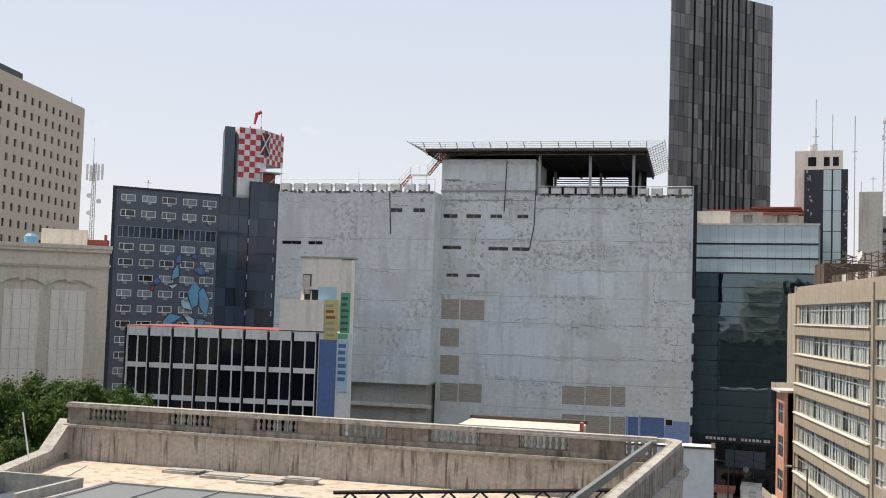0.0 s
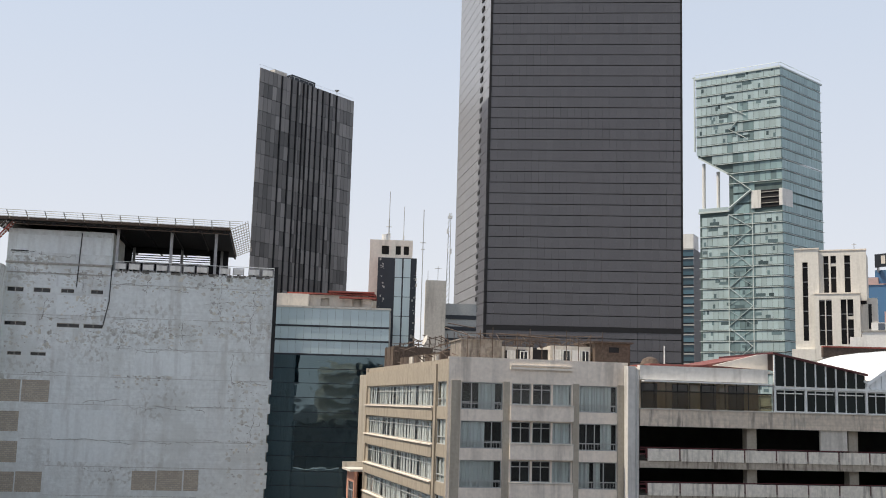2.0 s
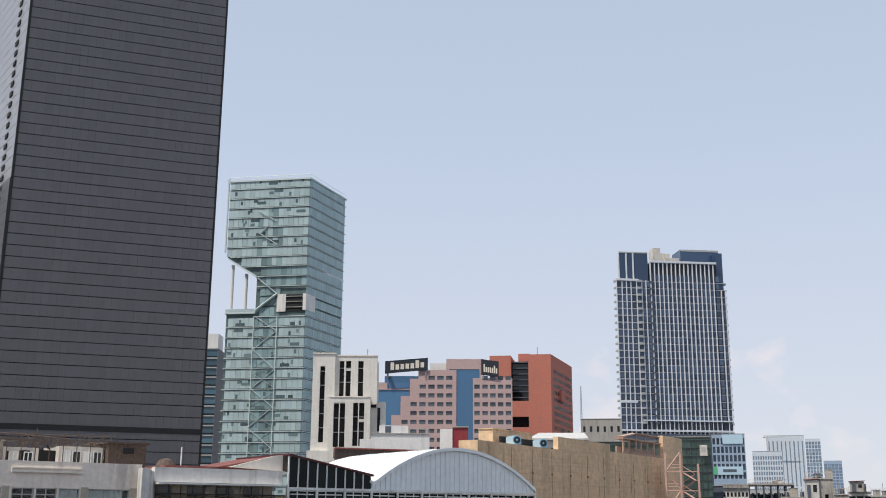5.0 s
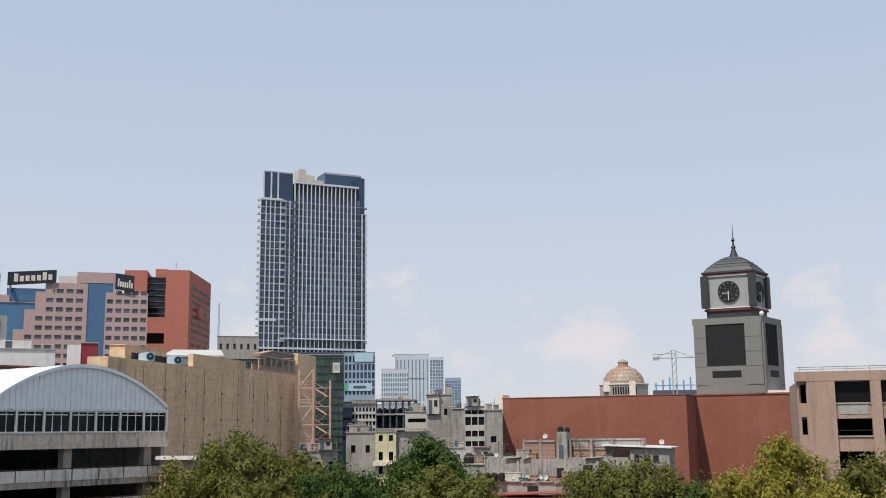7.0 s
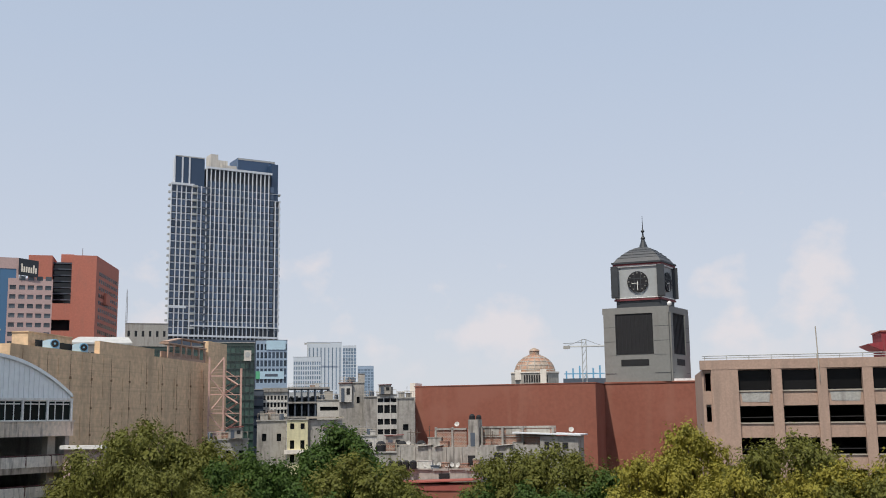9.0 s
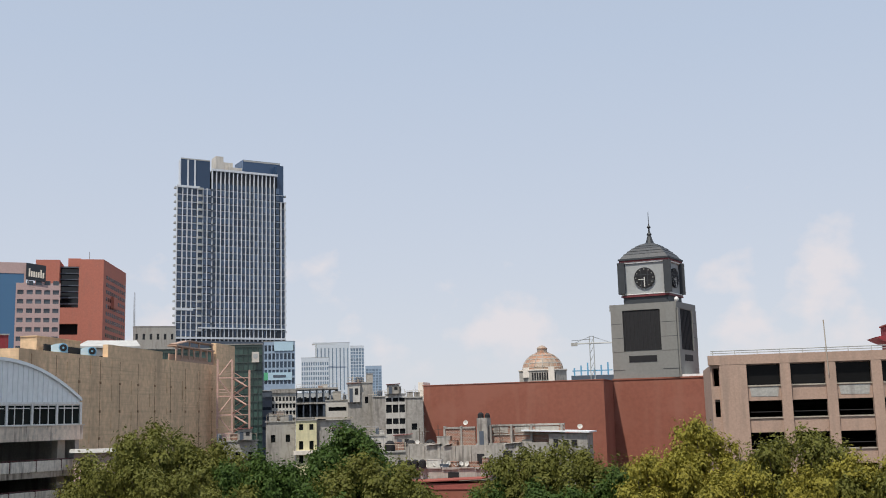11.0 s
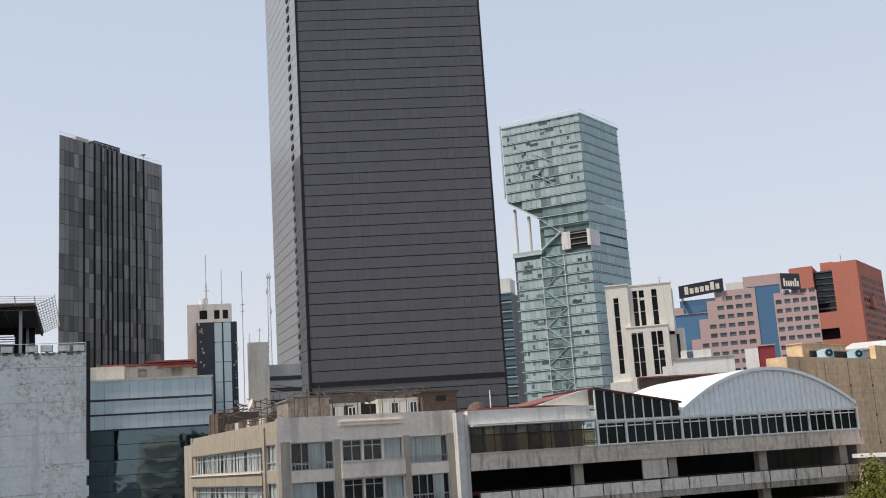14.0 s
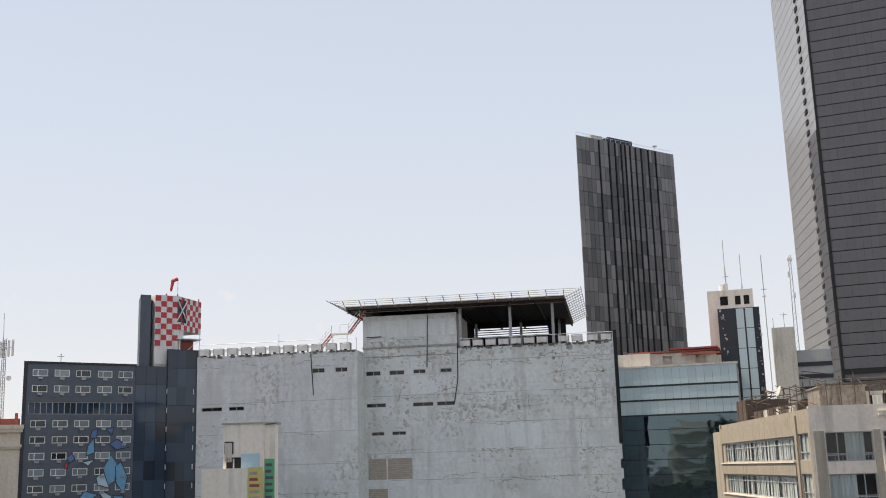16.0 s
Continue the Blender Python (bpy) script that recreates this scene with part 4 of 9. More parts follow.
for x, yy, z in ((15.5, 6, 38.6), (16.0, 5.4, 38.4), (17.0, 5.5, 38.6), (17.5, 6.1, 38.8), (16.4, 7, 38.6)):
    part("panel_antenna", Geo().box(x - 0.16, x + 0.16, yy - 0.1, yy + 0.1, z, z + 2.2), M["white"], b)
    part("bracket", Geo().rod((x, yy, z + 1.1), (16.45, 6.2, z + 1.1), 0.04, 4), M["steel"], b)
for x, z in ((15.9, 36.4), (17.2, 35.7), (16.0, 34.0)):
    part("dish", Geo().lathe([(0.05, 0.0), (0.35, 0.15)], 10).rod((0, 0, 0), (0, 0, -0.2), 0.05, 5), M["white"], b, at=(x, 5.6, z)).rotation_euler = (1.5, 0, 0)
b = thing("roof_antenna", -189.84, 7.86, 100, "small steel antenna on a dark roof", "antenna")
part("stem", Geo().rod((6.1, 2, 41.2), (6.1, 2, 43.4), 0.06, 5).rod((5.5, 2, 42.9), (6.7, 2, 42.9), 0.04, 4).rod((6.1, 1.6, 43.2), (6.1, 2.4, 43.2), 0.05, 4), M["steel"], b)

# ---- bronze slab tower ----
b = thing("bronze_tower", -255.52, 157.2, 101, "slab office tower clad in bronze and grey panels", "office tower")
part("core", Geo().prism([(0.05, 0.25), (40.4, 0.25), (40.4, 11), (11.5, 11)], 0, 116.3), M["dark"], b)
groups = [(0.0, 8.6, 5), (9.0, 12.5, 2), (12.95, 15.1, 1), (15.5, 17.6, 2), (18.0, 19.3, 1), (19.7, 21.3, 1), (21.7, 23.6, 1), (24.0, 26.0, 1), (26.4, 29.0, 2), (29.4, 32.2, 2), (32.6, 40.5, 5)]
for n_ in sorted({g_[2] for g_ in groups}):
    for w in sorted({round((c - a) / k, 3) for a, c, k in groups if k == n_}):
        pm = Geo().box(0.04, w - 0.04, 0, 0.25, 0.06, 4.14).mesh("panel", M["bronze"])
        spots = [(a + i * w, 0, 116.6 - 4.2 * (k + 1)) for k in range(26, -1, -1) for a, c, m_ in groups if m_ == n_ and abs((c - a) / m_ - w) < 0.002 for i in range(m_)]
        pieces(b, "panel", pm, spots, len(spots) // 2)
for (a, c, _), (a2, _, _) in zip(groups, groups[1:]):
    part("pier", Geo().box(c, a2, -0.26, 0.25, 2, 116.4), M["dark"], b)
part("roof_house", Geo().box(8.6, 13.4, 3, 8, 116.3, 118.9), M["pale_concrete"], b)
part("roof_screen", Geo().box(14.2, 24.2, 1.5, 8, 116.3, 118.6), M["navy"], b)
g = Geo()
for i in range(21):
    g.rod((i * 2.02, 0.4, 116.6), (i * 2.02, 0.4, 117.6), 0.035, 4)
g.rod((0, 0.4, 117.6), (40.4, 0.4, 117.6), 0.04, 4)
part("roof_rail", g, M["white_metal"], b)
part("roof_dish", Geo().lathe([(0.1, 0), (0.8, 0.5)], 10).rod((0, 0, 0), (0, 0, -1.2), 0.1, 5), M["white"], b, at=(34, 1.5, 118.2))

# ---- glass office beside the lane ----
b = thing("glass_office", -111.61, 72.34, 50, "office with mirror glass front and pale green top bands", "office building")
part("core", Geo().box(0.1, 14.4, 0.35, 14, 0, 33.2), M["dark"], b)
part("side_wall", Geo().box(-0.2, 0.1, 0.2, 14, 0, 33.5).box(14.4, 14.5, 0.2, 14, 0, 33.5), M["concrete"], b)
mg = Geo().box(0.006, 4.764, 0, 0.12, 0.02, 1.73).mesh("mirror_panel", M["mirror_glass"])
for z, h in ((31.3, 2.15), (29.6, 1.5), (27.8, 1.6)):
    pg = Geo().box(0.012, 0.948, 0, 0.12, 0.0, h).mesh("pale_panel", M["pale_glass"])
    for i in range(15):
        part("pale_panel", pg, None, b, at=(0.1 + i * 0.955, 0, z))
for k in range(11):
    for i in range(3):
        part("mirror_panel", mg, None, b, at=(0.1 + i * 4.77, 0.0, 25.98 - 1.77 * k))
for z in (31.2, 29.47, 27.67):
    part("band", Geo().box(0.05, 14.45, -0.06, 0.2, z - 0.08, z + (0.1 if z < 31 else 0.65 * 0.2)), M["navy"], b)
for k in range(11):
    part("rib", Geo().box(0.05, 14.45, -0.05, 0.1, 25.93 - 1.77 * k, 25.98 - 1.77 * k), M["navy"], b)
part("coping", Geo().box(-0.2, 14.6, -0.1, 1, 33.45, 33.68), M["pale_concrete"], b)
sign = part("sign_band", Geo().box(0, 14.4, -0.2, 0.3, 7.4, 8.3), M["navy"], b, "black shop sign band")
for i, w in enumerate((0.42, 0.42, 0.36, 0.42, 0.36, 0.14, 0.4, 0.42)):
    part("letter_bar", Geo().box(1.9 + i * 0.45, 1.9 + i * 0.45 + w * 0.8, -0.24, -0.2, 7.72, 8.05), M["white"], sign)
for i, w in enumerate((0.36, 0.36, 0.36, 0.4, 0.42, 0.14, 0.42, 0.36)):
    part("letter_bar", Geo().box(6.0 + i * 0.43, 6.0 + i * 0.43 + w * 0.8, -0.24, -0.2, 7.72, 8.05), M["white"], sign)
part("shop_front", Geo().box(0, 14.4, 0.05, 0.3, 0, 7.4), M["pane_dark"], b)
part("shop_screen", Geo().box(4.2, 8.8, -0.05, 0.05, 4.6, 6.6), M["slate"], b)
part("shop_roundel", Geo().lathe([(0.35, 0), (0.35, 0.06)], 14), M["concrete"], b, at=(6.6, -0.05, 4.4)).rotation_euler = (1.5708, 0, 0)
part("red_base", Geo().box(0.2, 14, -0.35, 0, 0, 1.1), M["roof_red"], b)
for x in (0.9, 3.0, 5.2, 7.4, 9.5, 11.6):
    part("mullion", Geo().box(x, x + 0.1, -0.06, 0.05, 1.1, 7.4), M["navy"], b)
ph = part("penthouse", wall_round([(5.6, 6.7, 34.0, 35.0), (9.6, 10.8, 34.0, 35.0)], 0.2, 12.0, 33.3, 35.4, 3, 3.3), M["cream"], b, "cream penthouse with a red roof")
part("penthouse_body", Geo().box(0.2, 12.0, 3.6, 9, 33.3, 35.3).box(-0.2, 4.2, 1.2, 3, 33.68, 35.3), M["cream"], ph)
part("penthouse_roof", Geo().box(1.4, 12.6, 2.5, 9.2, 35.42, 35.62).box(6.6, 12.4, 2.2, 9.2, 35.7, 35.9).box(8, 12.6, 2.0, 2.5, 34.95, 35.2), M["roof_red"], ph)
b = thing("white_and_black_tower", -111.61, 72.34, 50, "slim white tower with a black panelled front", "tower")
ops = [(12.9, 13.9, 42.0, 43.2), (14.8, 15.5, 42.0, 43.2), (15.9, 16.6, 42.0, 43.2)]
part("front_wall", wall_round(ops, 11.3, 17.1, 30, 44.0, 11.0, 11.3), M["cream"], b)
part("body", Geo().box(11.35, 17.05, 12.2, 16.5, 0, 43.6).box(11.3, 11.6, 11.3, 16.5, 0, 44).box(16.8, 17.1, 11.3, 16.5, 0, 44).box(11.3, 17.1, 16.2, 16.5, 30, 44), M["cream"], b)
part("dark_room", Geo().box(11.7, 16.7, 11.7, 12.15, 30, 43.4), M["dark"], b)
part("black_front", Geo().box(12.5, 17.7, 9.8, 11.0, 0, 41.4), M["navy"], b, "black front with peeling panels")
g = Geo()
for i in range(90):
    x, z = random.choice((random.uniform(12.7, 13.3), random.uniform(17.1, 17.6))), random.uniform(24, 41)
    s = random.uniform(0.05, 0.25)
    g.box(x, x + s, 9.78, 9.8, z, z + s * random.uniform(0.5, 2))
part("peeled_patches", g, M["concrete"], b)
for k in range(7):
    for x in (14.8, 15.95):
        part("glass_strip", Geo().box(x, x + 0.95, 9.7, 9.8, 41.3 - 2.6 * (k + 1) + 0.08, 41.3 - 2.6 * k), M["pale_glass"], b)
part("roof_tank", Geo().lathe([(0.6, 44), (0.6, 45.0)], 12, 13.4, 13), M["white"], b)
for z in (38, 40.3, 36.2):
    part("side_window", Geo().box(11.27, 11.31, 12.5, 13.2, z - 1, z), M["dark"], b)

# ---- great dark tower ----
b = thing("great_dark_tower", -135.98, 132.7, 43, "very tall dark grey metal and glass tower", "office tower")
part("core", Geo().prism([(0.12, 0.12), (34.9, 0.12), (34.9, 27.8), (-7.45, 27.75)], 0, 134.5), M["dark"], b)
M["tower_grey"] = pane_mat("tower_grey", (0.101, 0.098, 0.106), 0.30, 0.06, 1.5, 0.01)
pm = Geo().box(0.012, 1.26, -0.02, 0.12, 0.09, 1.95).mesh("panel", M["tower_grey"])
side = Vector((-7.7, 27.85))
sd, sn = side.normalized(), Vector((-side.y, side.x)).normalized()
# Side metal is a lighter grey: its sky reflection is put into the colour.
M["tower_side_skylit"] = pane_mat("tower_side_skylit", (0.30, 0.30, 0.31), 0.3, 0.05, 1.6, 0.01)
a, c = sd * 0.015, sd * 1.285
sm = Geo().prism([tuple(a + sn * 0.03), tuple(a - sn * 0.1), tuple(c - sn * 0.1), tuple(c + sn * 0.03)], 0.07, 1.97).mesh("side_panel", M["tower_side_skylit"])
levels = [134.6 - 2.005 * (k + 1) for k in range(65, -1, -1)]
levels.sort(key=lambda z: z < 36)
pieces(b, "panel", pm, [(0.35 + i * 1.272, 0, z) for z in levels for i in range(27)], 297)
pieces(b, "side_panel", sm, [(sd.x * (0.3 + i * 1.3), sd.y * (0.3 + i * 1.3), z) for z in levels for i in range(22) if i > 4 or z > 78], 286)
# Corner columns below 78 m take the front's darker grey, slightly proud.
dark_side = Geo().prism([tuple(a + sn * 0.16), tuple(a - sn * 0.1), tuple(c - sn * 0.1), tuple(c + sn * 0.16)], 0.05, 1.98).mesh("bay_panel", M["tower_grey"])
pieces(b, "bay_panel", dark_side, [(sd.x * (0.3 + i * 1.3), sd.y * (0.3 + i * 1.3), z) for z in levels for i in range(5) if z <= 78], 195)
part("corner_trim", Geo().box(-0.05, 0.33, -0.08, 0.2, 0, 134.7).box(34.72, 35.05, -0.08, 0.3, 0, 134.7), M["dark"], b)
# black strip, set slightly proud of the panels
part("recess_band", Geo().box(0.3, 34.8, -0.06, 0.12, 35.5, 36.4), M["dark"], b)
hole = Geo().prism([tuple(sd * 5.6 + sn * 0.22), tuple(sd * 5.6), tuple(sd * 7.4), tuple(sd * 7.4 + sn * 0.22)], 0, 0.8).mesh("vent_slot", M["dark"])
for k in range(47):
    part("vent_slot", hole, None, b, at=(0, 0, 131.4 - 2.005 * k))
part("roof_edge", Geo().prism([(0, 0), (35, 0), (35, 27.8), (-7.7, 27.85)], 134.55, 134.75), M["tower_panel"], b)

# ---- stone terrace with balustrades, in front of the camera ----
M["timber_grey"] = paint("timber_grey", (0.20, 0.205, 0.21), 0.85, 0.2, 5, 0.6, 0.3)
M["baluster_stone"] = paint("baluster_stone", (0.36, 0.35, 0.32), 0.9, 0.2, 6, 0.6, 0.4)
M["stained_stone"] = paint("stained_stone", (0.25, 0.22, 0.19), 0.95, 0.25, 4, 0.5, 0.7, 0.6, dirt=(0.08, 0.07, 0.06), second=(0.36, 0.33, 0.29), patch=1.6, run=5.0)


def baluster_mesh():
    return Geo().lathe([(0.075, 0), (0.075, 0.04), (0.045, 0.07), (0.06, 0.12), (0.085, 0.2), (0.06, 0.29), (0.04, 0.36), (0.065, 0.4), (0.075, 0.45)], 8).mesh("baluster", M["baluster_stone"])


BALUSTER = baluster_mesh()


def balustrade(parent, length, gaps, z, back=0.0):
    """A parapet of stone panels along x with groups of turned balusters in the gaps; z is the ledge."""
    part("plinth", Geo().box(0, length, 0.02, 0.38, z, z + 0.2), M["stained_stone"], parent)
    part("rail", Geo().box(-0.05, length + 0.05, -0.04, 0.44, z + 0.65, z + 0.74).box(-0.02, length + 0.02, 0.0, 0.4, z + 0.74, z + 0.82), M["rail_stone"], parent, "pale weathered stone rail")
    x = 0.0
    for a, c in gaps + [(length, length)]:
        if a > x:
            part("stone_panel", Geo().box(x, a, 0.06, 0.34, z + 0.2, z + 0.65), M["stained_stone"], parent)
            if a - x > 1.2:
                part("pilaster", Geo().box((x + a) / 2 - 0.12, (x + a) / 2 + 0.12, 0.03, 0.37, z + 0.2, z + 0.65), M["stained_stone"], parent)
        n_ = int(round((c - a) / 0.215))
        for i in range(n_):
            part("baluster", BALUSTER, None, parent, at=(a + (i + 0.5) * (c - a) / n_, 0.2, z + 0.2))
        x = c


b = thing("terrace_wing", -43.45, 0.45, 55, "old stone terrace wing with streaked walls and balustrade", "building")
part("front_wall", Geo().box(0, 22.3, 0.05, 0.6, 0, 17.14), M["old_concrete"], b, "streaked concrete wall under the balustrade")
part("ledge", Geo().box(-0.05, 22.4, -0.1, 0.7, 17.14, 17.24), M["rail_stone"], b)
balustrade(b, 22.2, [(0.95, 2.6), (4.3, 6.1), (7.8, 9.5), (11.1, 12.9), (14.4, 16.2), (17.6, 19.3), (21.2, 22.1)], 17.24)
ret = part("return_parapet", Geo().prism([(22.3, 0.6), (22.0, 0.3), (21.2, -15), (21.9, -15.4), (23.1, -0.6), (22.95, 0.3)], 10, 17.05), M["old_concrete"], b, "side parapet of the terrace")
part("side_ledge", Geo().prism([(22.3, 0.65), (22.0, 0.3), (21.3, -15.4), (22.0, -15.5), (23.3, -0.7), (23.1, 0.38)], 17.05, 17.22), M["rail_stone"], ret)
part("side_panel", Geo().prism([(22.95, 0.1), (22.6, 0.0), (21.45, -15.3), (21.8, -15.35), (23.1, -0.5)], 17.22, 17.9), M["stained_stone"], ret)
pts = []
for i in range(7):
    a = radians(90 - i * 15)
    pts.append((22.3 + 0.75 * math.cos(a), -0.35 + 0.75 * math.sin(a)))
part("side_rail", Geo().prism(pts + [(23.02, -0.7), (21.9, -15.6), (21.66, -15.6), (22.78, -0.6), (22.5, 0.0), (22.2, 0.1)], 17.9, 18.04), M["rail_stone"], ret, "rounded stone rail")
part("inner_beam", Geo().prism([(22.1, 0.1), (20.98, -15.6), (20.86, -15.6), (21.98, 0.1)], 17.74, 17.95), M["timber_grey"], ret, "grey timber beam along the rail")
part("terrace_floor", Geo().prism([(0.02, 0.05), (1.9, -6.3), (4.2, -14), (13.3, -14), (13.3, -5.9), (22.0, -1.2), (22.2, 0.05)], 15.6, 15.9), paint("terrace_floor", (0.58, 0.475, 0.385), 0.9, 0.16, 3.5, 0.6, 0, 0.4, second=(0.33, 0.27, 0.22), patch=2.6), b, "sunlit pinkish tiled terrace floor")
part("side_wall", Geo().prism([(-0.4, 0.05), (0.15, -1.75), (0.5, -1.65), (0.0, 0.05)], 12, [17.2, 16.35, 16.35, 17.2]).prism([(0.15, -1.75), (1.55, -6.4), (1.9, -6.3), (0.5, -1.65)], 12, [16.35, 16.3, 16.3, 16.35]).prism([(1.55, -6.4), (3.9, -14.1), (4.2, -14), (1.9, -6.3)], 12, [16.3, 16.1, 16.1, 16.3]), M["old_concrete"], b)
part("side_coping", Geo().prism([(-0.5, 0.3), (0.08, -1.75), (0.56, -1.65), (0.06, 0.3)], 16.2, [17.4, 16.45, 16.45, 17.4]).prism([(0.08, -1.76), (1.5, -6.45), (1.98, -6.25), (0.56, -1.66)], 16.2, [16.45, 16.4, 16.4, 16.45]), M["rail_stone"], b)
can = thing("glass_canopy", -43.45, 0.45, 55, "low grey glass canopy over the terrace", "canopy", z=-0.2)
part("glass_sheet", Geo().box(5.8, 13.2, -14, -5.9, 16.42, 16.46), pane_mat("wire_glass", (0.17, 0.18, 0.18), 0.4, 0.3), can)
for i in range(5):
    part("glazing_bar", Geo().box(5.8 + i * 1.84, 5.86 + i * 1.84, -14, -5.9, 16.46, 16.5), M["steel"], can)
part("canopy_edge", Geo().box(5.7, 13.3, -5.95, -5.8, 16.35, 16.52).box(5.65, 5.8, -14, -5.8, 16.35, 16.52), M["concrete"], can)
for x in (5.9, 13.0):
    part("post", Geo().box(x, x + 0.1, -6.1, -6.0, 16.1, 16.4), M["steel"], can)
# Dark slate stands in for the deep shade below the truss.
part("courtyard_floor", Geo().prism([(13.3, -5.9), (13.3, -14), (21.3, -14), (22.0, -1.2)], 9.6, 10.0), M["slate"], b, "courtyard floor, its shade painted in dark slate")
tr = thing("steel_truss", -43.45, 0.45, 55, "dark rusty steel roof truss above the courtyard", "truss")
tl, tright = Vector((13.36, -6.27, 16.6)), Vector((21.2, -2.0, 16.6))
drop = Vector((0, 0, -0.45))
part("chord", Geo().rod(tl, tright, 0.06, 5), M["dark"], tr)
part("chord", Geo().rod(tl + drop, tright + drop, 0.06, 5), M["dark"], tr)
for i in range(9):
    p0, p1, p2 = tl.lerp(tright, i / 9), tl.lerp(tright, (i + 0.5) / 9), tl.lerp(tright, (i + 1) / 9)
    part("web", Geo().rod(p0 + drop, p1, 0.035, 4).rod(p1, p2 + drop, 0.035, 4), M["dark"], tr)
part("bearing", Geo().box(13.2, 13.5, -6.4, -6.1, 15.9, 16.1).box(21.1, 21.4, -2.1, -1.8, 10.0, 16.1), M["concrete"], tr)
wl_ = thing("light_well", -43.45, 0.45, 55, "low plastered kerb round a roof light well", "light well")
part("kerb", Geo().box(2.4, 5.4, -7.0, -6.85, 15.9, 16.55).box(2.4, 2.55, -10, -7.0, 15.9, 16.55).box(5.25, 5.4, -10, -7.0, 15.9, 16.55), M["concrete"], wl_)
part("well_floor", Geo().box(2.55, 5.25, -10, -7.0, 15.9, 15.95), M["slate"], wl_)
part("pipe", Geo().rod((4.6, -6.5, 15.9), (4.6, -6.5, 16.5), 0.03, 5).rod((4.6, -6.5, 16.5), (5.0, -6.1, 16.8), 0.03, 5), M["steel"], wl_)
for i, (x, yy, w, d, t_) in enumerate(((4.9, -0.8, 1.3, 0.5, 0.1), (6.6, -1.1, 1.5, 0.6, 0.09), (8.2, -1.3, 1.4, 0.8, 0.08), (9.6, -1.0, 1.2, 0.5, 0.16), (5.6, -0.5, 0.8, 0.3, 0.06))):
    o = thing("roofing_sheet", -43.45, 0.45, 55, "discarded grey roofing sheets on the terrace floor", "roofing sheet", "sheets on the terrace")
    part("sheet", Geo().box(x, x + w, yy - d, yy, 15.9, 15.9 + t_).box(x + 0.1, x + w + 0.15, yy - d * 0.8, yy + 0.05, 15.9 + t_, 15.94 + t_), M["concrete"], o)
b = thing("lean_pole", -43.45, 0.45, 55, "thin white pole standing on the terrace wall", "pole")
part("pole", Geo().rod((0.9, -3.4, 16.4), (0.55, -3.4, 18.0), 0.03, 6).box(0.8, 1.0, -3.5, -3.3, 16.3, 16.42), M["white_metal"], b)

b = thing("terrace_wing", -25.6, 23.85, 62, "stone terrace wing with rounded balustrade corner and streaked wall", "building")
part("front_wall", Geo().box(0.2, 18, 0.05, 0.6, 0, 17.05), M["old_concrete"], b)
part("ledge", Geo().box(0.1, 18, -0.25, 0.65, 17.05, 17.24), M["rail_stone"], b)
balustrade(b, 18, [(0.25, 1.25), (3.0, 4.5), (6.2, 8.0), (9.4, 11.1), (12.6, 14.2)], 17.24)
pts = [(0.35 - 0.75 * math.sin(radians(i * 15)), -0.35 + 0.75 * math.cos(radians(i * 15))) for i in range(7)]
part("side_rail", Geo().prism(pts[::1] + [(-0.4, -0.6), (-1.5, -9.0), (-1.1, -9.0), (0.05, -0.5), (0.35, 0.02)], 17.9, 18.06), M["rail_stone"], b, "rounded stone rail")
part("side_panel", Geo().prism([(0.35, 0.3), (-0.25, -0.1), (-0.35, -0.6), (-1.4, -8.9), (-1.2, -8.9), (-0.05, -0.5), (0.35, 0.1)], 17.2, 17.9), M["old_concrete"], b)
part("side_wall", Geo().prism([(0.3, 0.5), (-0.5, -0.2), (-1.6, -9.0), (-1.1, -9.0), (0.1, -0.3), (0.3, 0.1)], 10, 17.2), M["old_concrete"], b)
part("terrace_floor", Geo().prism([(0.1, 0.05), (-1.2, -8.9), (17.9, -8.9), (17.9, 0.05)], 15.6, 15.9), M["concrete"], b)
for x, yy in ((2.1, 0.8), (7.5, 0.7)):
    o = thing("dry_shrub", -25.6, 23.85, 62, "bare twiggy shrub growing behind the balustrade", "shrub")
    g = Geo()
    for i in range(16):
        a = random.uniform(0, math.tau)
        z1 = random.uniform(0.4, 1.2)
        g.rod((x, yy - 0.6, 17.1), (x + math.cos(a) * z1 * 0.45, yy - 0.6 + math.sin(a) * z1 * 0.3, 17.3 + z1), 0.012, 3, 0.004)
    part("twigs", g, M["apt_column"], o)
# low roofs between the terrace and the grey building
b = thing("pale_annex", -80.2, 41.2, 57, "low annex with pale blue-white plastered walls", "building")
part("wall", Geo().box(2, 11.0, 0, 3.5, 0, 11.5), paint("annex_white", (0.78, 0.82, 0.85), 0.85, 0.05, 2, 0.2, 0.1), b)
part("parapet", Geo().box(1.9, 11.1, -0.1, 0.2, 11.5, 11.64).box(10.8, 11.1, 0.2, 3.6, 11.5, 11.64), M["rust_dark"], b)
b = thing("white_shed", -87.5, 33.2, 57, "low white roof parapet with rusty coping", "shed")
part("wall", Geo().box(0, 10.6, 0, 6, 0, 12.2), M["pale_concrete"], b)
part("coping", Geo().box(-0.1, 10.7, 5.7, 6.1, 12.2, 12.5), M["rust_dark"], b)
part("orange_end", Geo().box(10.62, 10.9, -0.2, 0.6, 10, 12.9), M["terracotta"], b)


